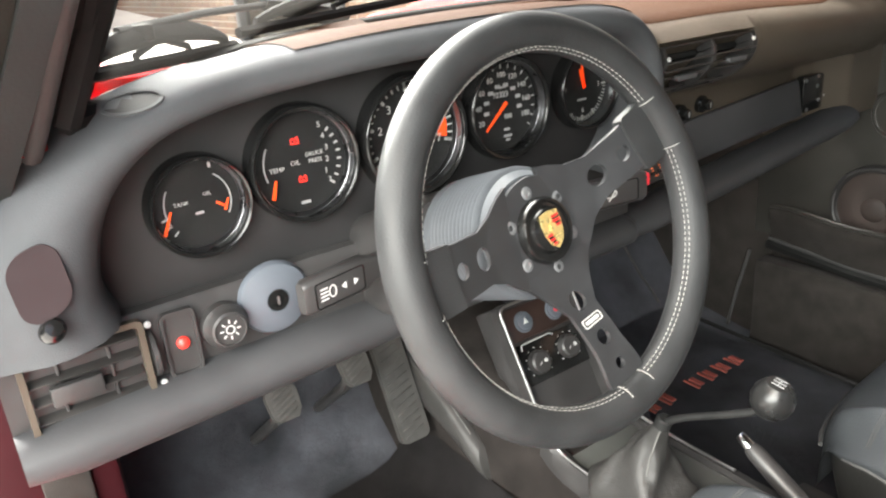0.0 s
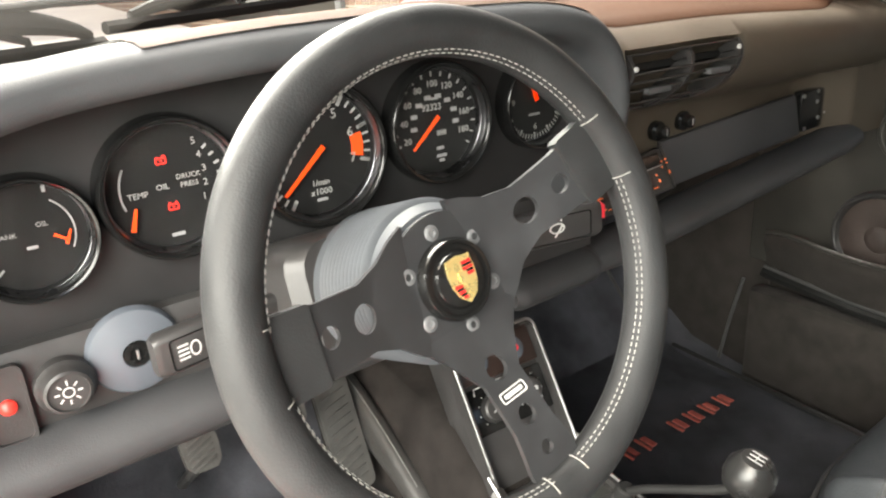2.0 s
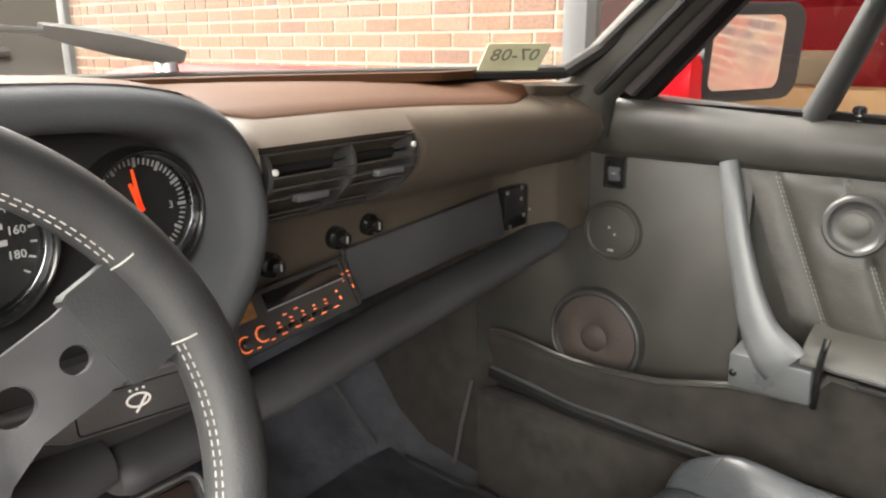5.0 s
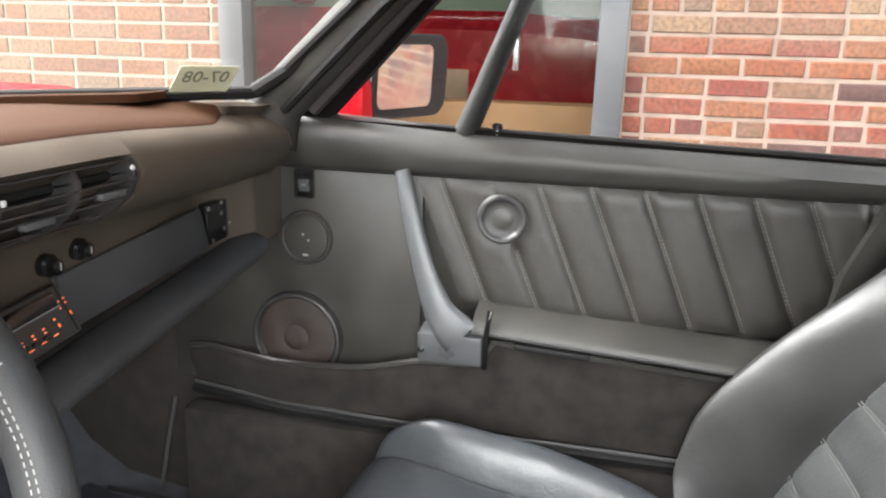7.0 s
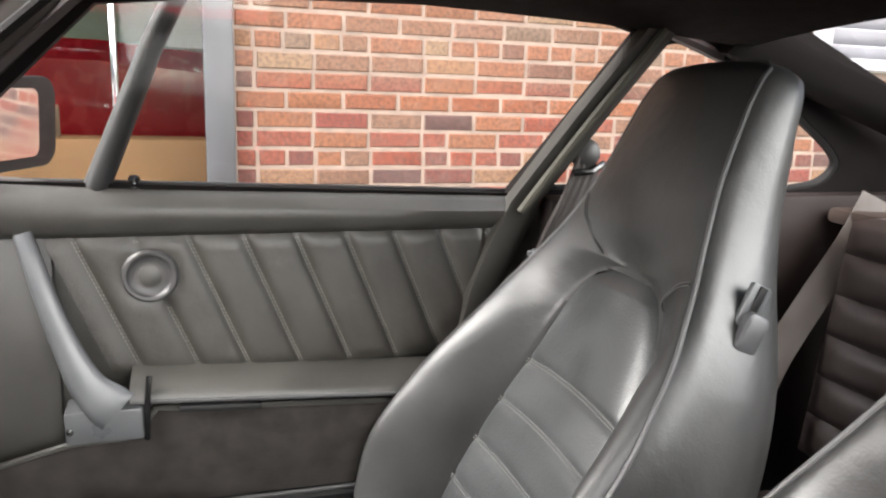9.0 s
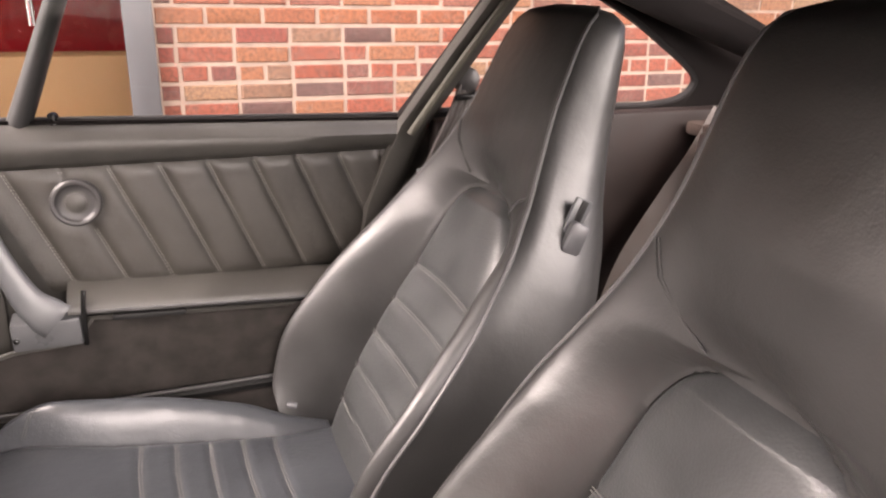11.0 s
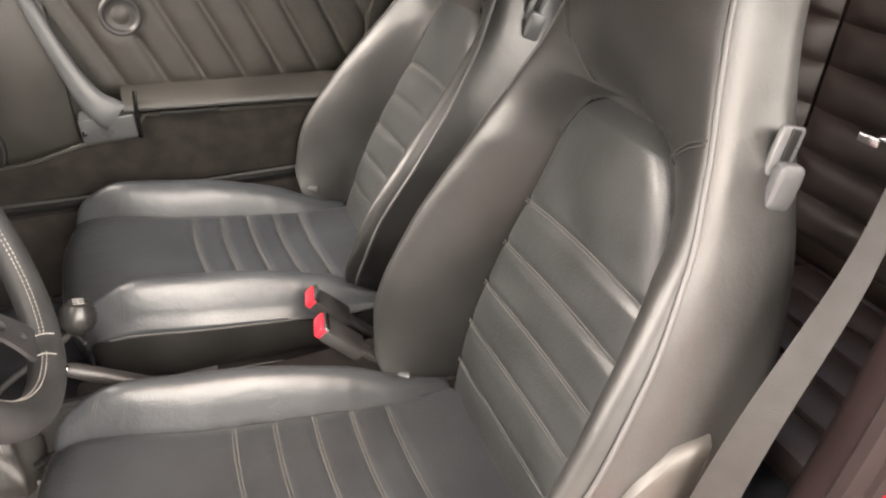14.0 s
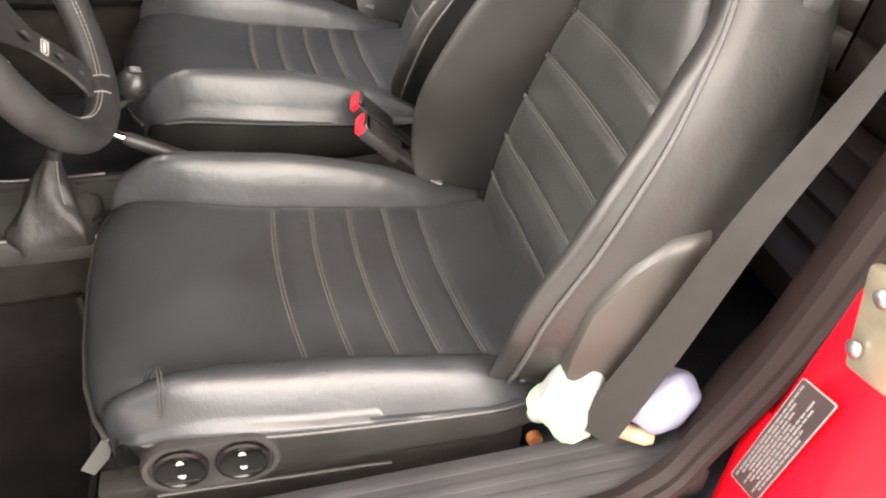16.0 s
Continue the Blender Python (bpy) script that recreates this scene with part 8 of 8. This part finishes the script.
# ---- belts and buckles ----
def strap(bm, pts, w, tw):
    """A flat band through points; tw: its width directions."""
    rings = []
    for i, p in enumerate(pts):
        p = Vector(p)
        t = (Vector(pts[min(i + 1, len(pts) - 1)]) - Vector(pts[max(i - 1, 0)])).normalized()
        d = Vector(tw[i])
        d = (d - t * d.dot(t)).normalized()
        n = t.cross(d)
        ww = w[i] if isinstance(w, (list, tuple)) else w
        rings.append([p + d * ww * (-0.5 + k / 16) + n * (0.0024 if k % 4 in (1, 2) else 0.0) for k in range(17)] + [p + d * ww * a - n * 0.0007 for a in (0.5, 0, -0.5)])
    return loft(bm, rings)


bd = thing("seat_belt", "grey driver's seat belt hanging down to the sill", "seat belt", (-0.62, -0.65, 0.4), "seat belts")
pts = spline([(-0.600, -0.553, 0.362), (-0.604, -0.605, 0.50), (-0.606, -0.660, 0.66), (-0.598, -0.735, 0.80), (-0.575, -0.785, 0.885)], 6)
tws = [Vector((-0.45, -0.55, -0.17)).lerp(Vector((-0.9, -0.15, 0.1)), (i / (len(pts) - 1)) ** 2) for i in range(len(pts))]
part("webbing", strap(bmesh.new(), pts, [0.052 - 0.038 * (i / (len(pts) - 1)) ** 1.0 for i in range(len(pts))], tws), BELT, bd, "ribbed grey webbing")
part("upper_webbing", strap(bmesh.new(), spline([(-0.575, -0.785, 0.885), (-0.605, -0.86, 0.97), (-0.628, -0.945, 1.045)], 5), [0.018 + 0.0028 * i for i in range(11)], [(-0.8, 0.2, 0.3)] * 11), BELT, bd)
bm = bmesh.new()
box(bm, (-0.566, -0.783, 0.893), (0.036, 0.006, 0.004), 0.002, Euler((0, radians(-8), radians(20))).to_matrix().to_4x4())
box(bm, (-0.540, -0.776, 0.890), (0.018, 0.003, 0.008), 0.001, Euler((0, radians(-8), radians(20))).to_matrix().to_4x4())
part("tongue", bm, DARKCHROME, bd, "bright belt tongue")
part("stop_button", lathe(bmesh.new(), aim((-0.582, -0.792, 0.93), (0.4, 1, 0)), [(0.008, -0.004), (0.009, 0), (0.0085, 0.005), (0.005, 0.008), (0.0005, 0.0085)], 20), PLASTIC, bd)

bp_ = thing("seat_belt", "brown-grey passenger seat belt on the lock pillar", "seat belt", (0.65, -0.84, 0.9), "seat belts")
part("webbing", strap(bmesh.new(), spline([(0.644, -0.868, 0.962), (0.632, -0.838, 0.90), (0.626, -0.800, 0.83), (0.624, -0.75, 0.70), (0.622, -0.68, 0.48)], 5), 0.048, [(0.1, -1, 0.3)] * 21), BELT_T, bp_, "brown-grey webbing")
gd = part("guide", lathe(bmesh.new(), aim((0.650, -0.862, 0.974), (-1, 0.3, 0)), [(0.022, -0.01), (0.026, 0), (0.025, 0.006), (0.018, 0.011), (0.0005, 0.013)], 26), PLASTIC, bp_, "rounded black belt guide")
bm = bmesh.new()
tube(bm, [(0.640, -0.893, 0.958), (0.628, -0.866, 0.946), (0.632, -0.836, 0.944)], 0.006, 8)
part("loop", bm, GLOSSBLK, gd)
bm = bmesh.new()
box(bm, (0.622, -0.783, 0.815), (0.007, 0.040, 0.007), 0.002)
box(bm, (0.620, -0.760, 0.812), (0.004, 0.014, 0.010), 0.002)
part("tongue", bm, STEEL, bp_, "bright belt tongue")
rb = thing("seat_belt", "brown rear lap belt hanging over the rear seat", "seat belt", (0.36, -1.2, 0.8), "seat belts")
part("webbing", strap(bmesh.new(), spline([(0.57, -1.42, 0.905), (0.555, -1.355, 0.815), (0.54, -1.275, 0.725), (0.52, -1.185, 0.617), (0.50, -1.13, 0.52)], 5), 0.052, [(0.44, 0.66, 0.42)] * 21), BELT_T, rb, "brown webbing")

for x, y, z, lab in ((0.070, -0.388, 0.438, "belt buckle with a red button beside the passenger seat"), (-0.060, -0.378, 0.472, "belt buckle with a red button beside the driver's seat")):
    b = thing("belt_buckle", lab, "buckle", (x, y, z), "belt buckles")
    ax = V(0.10, 0.72, 0.70).normalized()
    sx = V(1, -0.25, 0)
    sx = (sx - ax * sx.dot(ax)).normalized()
    m = frame_m(V(x, y, z), sx, ax.cross(sx), ax)
    part("housing", newbox((0, 0, 0), (0.046, 0.022, 0.075), 0.005, m @ Matrix.Translation((0, 0, -0.036))), PLASTIC, b)
    part("release_button", newbox((0, 0, 0), (0.040, 0.019, 0.012), 0.003, m @ Matrix.Translation((0, 0, 0.004))), REDBTN, b, "red release button")
    part("stem", newbox((0, 0, 0), (0.024, 0.010, 0.12), 0.003, m @ Matrix.Translation((0, -0.002, -0.115))), PLASTIC, b)
    bm = bmesh.new()
    box(bm, (0, 0, 0), (0.042, 0.003, 0.010), 0.001, m @ Matrix.Translation((0, -0.0115, 0.002)))
    part("bright_lip", bm, CHROME, b)

# ---- things lying by the sill ----
cl = bmesh.new()
CM = Matrix.Translation((-0.573, -0.526, 0.397)) @ Euler((0.12, 0.15, 0.35)).to_matrix().to_4x4()


def fold(p):
    """A folded cloth: flat sides, a pointed corner and soft creases."""
    k = (abs(p.x) ** 5 + abs(p.y) ** 5 + abs(p.z) ** 5) ** (-1 / 5)
    q = p * k
    q *= 1 + 0.10 * noise.noise(q * 1.4) - 0.16 * abs(noise.noise(q * 2.2 + V(3, 1, 2)))
    taper = 1.0 - 0.72 * max(0.0, (q.y + 0.35) / 1.35)
    return CM @ V(q.x * 0.024 * (0.45 + 0.55 * taper), q.y * 0.050, q.z * 0.060 * taper + 0.012 * q.y + 0.006 * math.sin(3 * q.x + 4 * q.y))


bmesh.ops.create_icosphere(cl, subdivisions=4, radius=1.0)
for v in cl.verts:
    v.co = fold(v.co)
clo = thing("cloth", "folded white cloth with a green hem tucked beside the seat", "cloth", (-0.590, -0.525, 0.34))
part("folded_cloth", cl, CLOTH, clo, "", 60)
bm = bmesh.new()
hem = [fold(V(math.cos(a) * 0.75, math.sin(a), -0.25 + 0.55 * math.cos(a) + 0.3 * math.sin(2 * a)).normalized()) for a in [radians(d) for d in range(-40, 221, 13)]]
tube(bm, hem, 0.0028, 6)
part("hem", bm, mat("green_thread", (0.25, 0.55, 0.25), 0.85, var=0.15, scale=60, bump=0.4, bscale=500), clo, "pale green hem")
cl = bmesh.new()
bmesh.ops.create_icosphere(cl, subdivisions=4, radius=1.0)
for v in cl.verts:
    v.co = V(v.co.x * 0.028, v.co.y * 0.044, v.co.z * 0.045) * (1 + 0.14 * noise.noise(v.co * 1.6) + 0.03 * noise.noise(v.co * 6.0))
bmesh.ops.transform(cl, matrix=Matrix.Translation((-0.600, -0.632, 0.403)), verts=cl.verts)
solid("sponge", cl, mat("lilac_sponge", (0.21, 0.22, 0.29), 0.9, var=0.1, scale=30, bump=0.6, bscale=200), "pale lilac sponge behind the seat belt on the sill", "sponge", angle=60)
bm = bmesh.new()
tube(bm, [(-0.588, -0.585, 0.352), (-0.598, -0.604, 0.349), (-0.607, -0.622, 0.346), (-0.610, -0.629, 0.345)], [0.0095, 0.0105, 0.0105, 0.007], 14)
solid("brush_handle", bm, PALEWOOD, "short pale wooden brush handle resting on the sill", "brush")
bm = bmesh.new()
slab(bm, frame_m(V(-0.405, 0.040, 0.228), V(0.5, 0.86, 0.1).normalized(), V(0.86, -0.5, 0.1).normalized(), V(0, -0.1, 1)), [(-0.016, -0.022), (0.004, -0.022), (0.004, 0.030), (-0.010, 0.030), (-0.020, 0.004)], 0.0008)
solid("paper_tag", bm, CLOTH, "torn white paper tag lying on the floor mat", "tag")


# ---- bricks, last ----
rnd = random.Random(7)


def brick_data(w):
    bm = bmesh.new()
    bmesh.ops.create_cube(bm, size=1.0)
    bmesh.ops.scale(bm, vec=(0.03, w, BH - JT), verts=bm.verts)
    bmesh.ops.bevel(bm, geom=[e for e in bm.edges if abs(e.verts[0].co.x + e.verts[1].co.x) > 0.02 and e.verts[0].co.x < 0], offset=0.004, segments=1, affect="EDGES")
    for v in bm.verts:
        v.co += V(rnd.uniform(-0.0015, 0.0015), rnd.uniform(-0.0015, 0.0015), rnd.uniform(-0.0015, 0.0015))
    return finish(bm, "brick", BRICK, 30)


FULL = [brick_data(BL - JT) for _ in range(5)]
HALF = [brick_data(BL / 2 - JT) for _ in range(4)]
jv, jf = [], []
count = 0
for row in range(-3, 44):
    z = 0.057 + BH * row
    y = -9.0 + (BL / 2 if row % 2 else 0) + rnd.uniform(-0.01, 0.01)
    while y < 24:
        near = -3.0 < y < -0.3 and 0.60 < z < 1.45
        half = rnd.random() < (0.88 if row % 6 == 5 else 0.05)
        w = BL / 2 if half else BL
        y0, y1 = y, y + w
        y = y1
        for a, b, c, d in OPEN:
            if z + BH / 2 > c and z - BH / 2 < d:
                if y0 < a < y1:
                    y1 = a
                if y0 < b < y1:
                    y0 = b
        if y1 - y0 < 0.04 or in_open(y0 + 0.005, y1 - 0.005, z - 0.02, z + 0.02):
            continue
        pos = V(WX + 0.0225 + rnd.uniform(-0.002, 0.002), (y0 + y1) / 2, z + rnd.uniform(-0.0012, 0.0012))
        wd = y1 - y0
        if near and count < 300:
            src = rnd.choice(HALF if wd < BL * 0.75 else FULL)
            ob = new("brick", src)
            base = BL / 2 - JT if wd < BL * 0.75 else BL - JT
            ob.parent, ob.location, ob.scale = wall_east, pos, (1, (wd - JT) / base, 1)
            count += 1
        elif z < 3.0:
            k, hy, hz = len(jv), (wd - JT) / 2, (BH - JT) / 2
            jv += [(pos.x + a, pos.y + b, pos.z + c) for a, q in ((0.012, 1.0), (-0.011, 1.0), (-0.015, 0.985)) for b, c in ((-hy * q, -hz * q), (hy * q, -hz * q), (hy * q, hz * q), (-hy * q, hz * q))]
            jf += [(k + 8, k + 11, k + 10, k + 9)] + [(k + u + i, k + u + (i + 1) % 4, k + u + 4 + (i + 1) % 4, k + u + 4 + i) for u in (0, 4) for i in range(4)]
jm = bpy.data.meshes.new("brickwork")
jm.from_pydata(jv, [], jf)
jm.materials.append(BRICK_J)
jb = new("brickwork", jm)
jb.parent = wall_east
tagged(jb, "red and tan bricks of the far wall", kind="stuff")
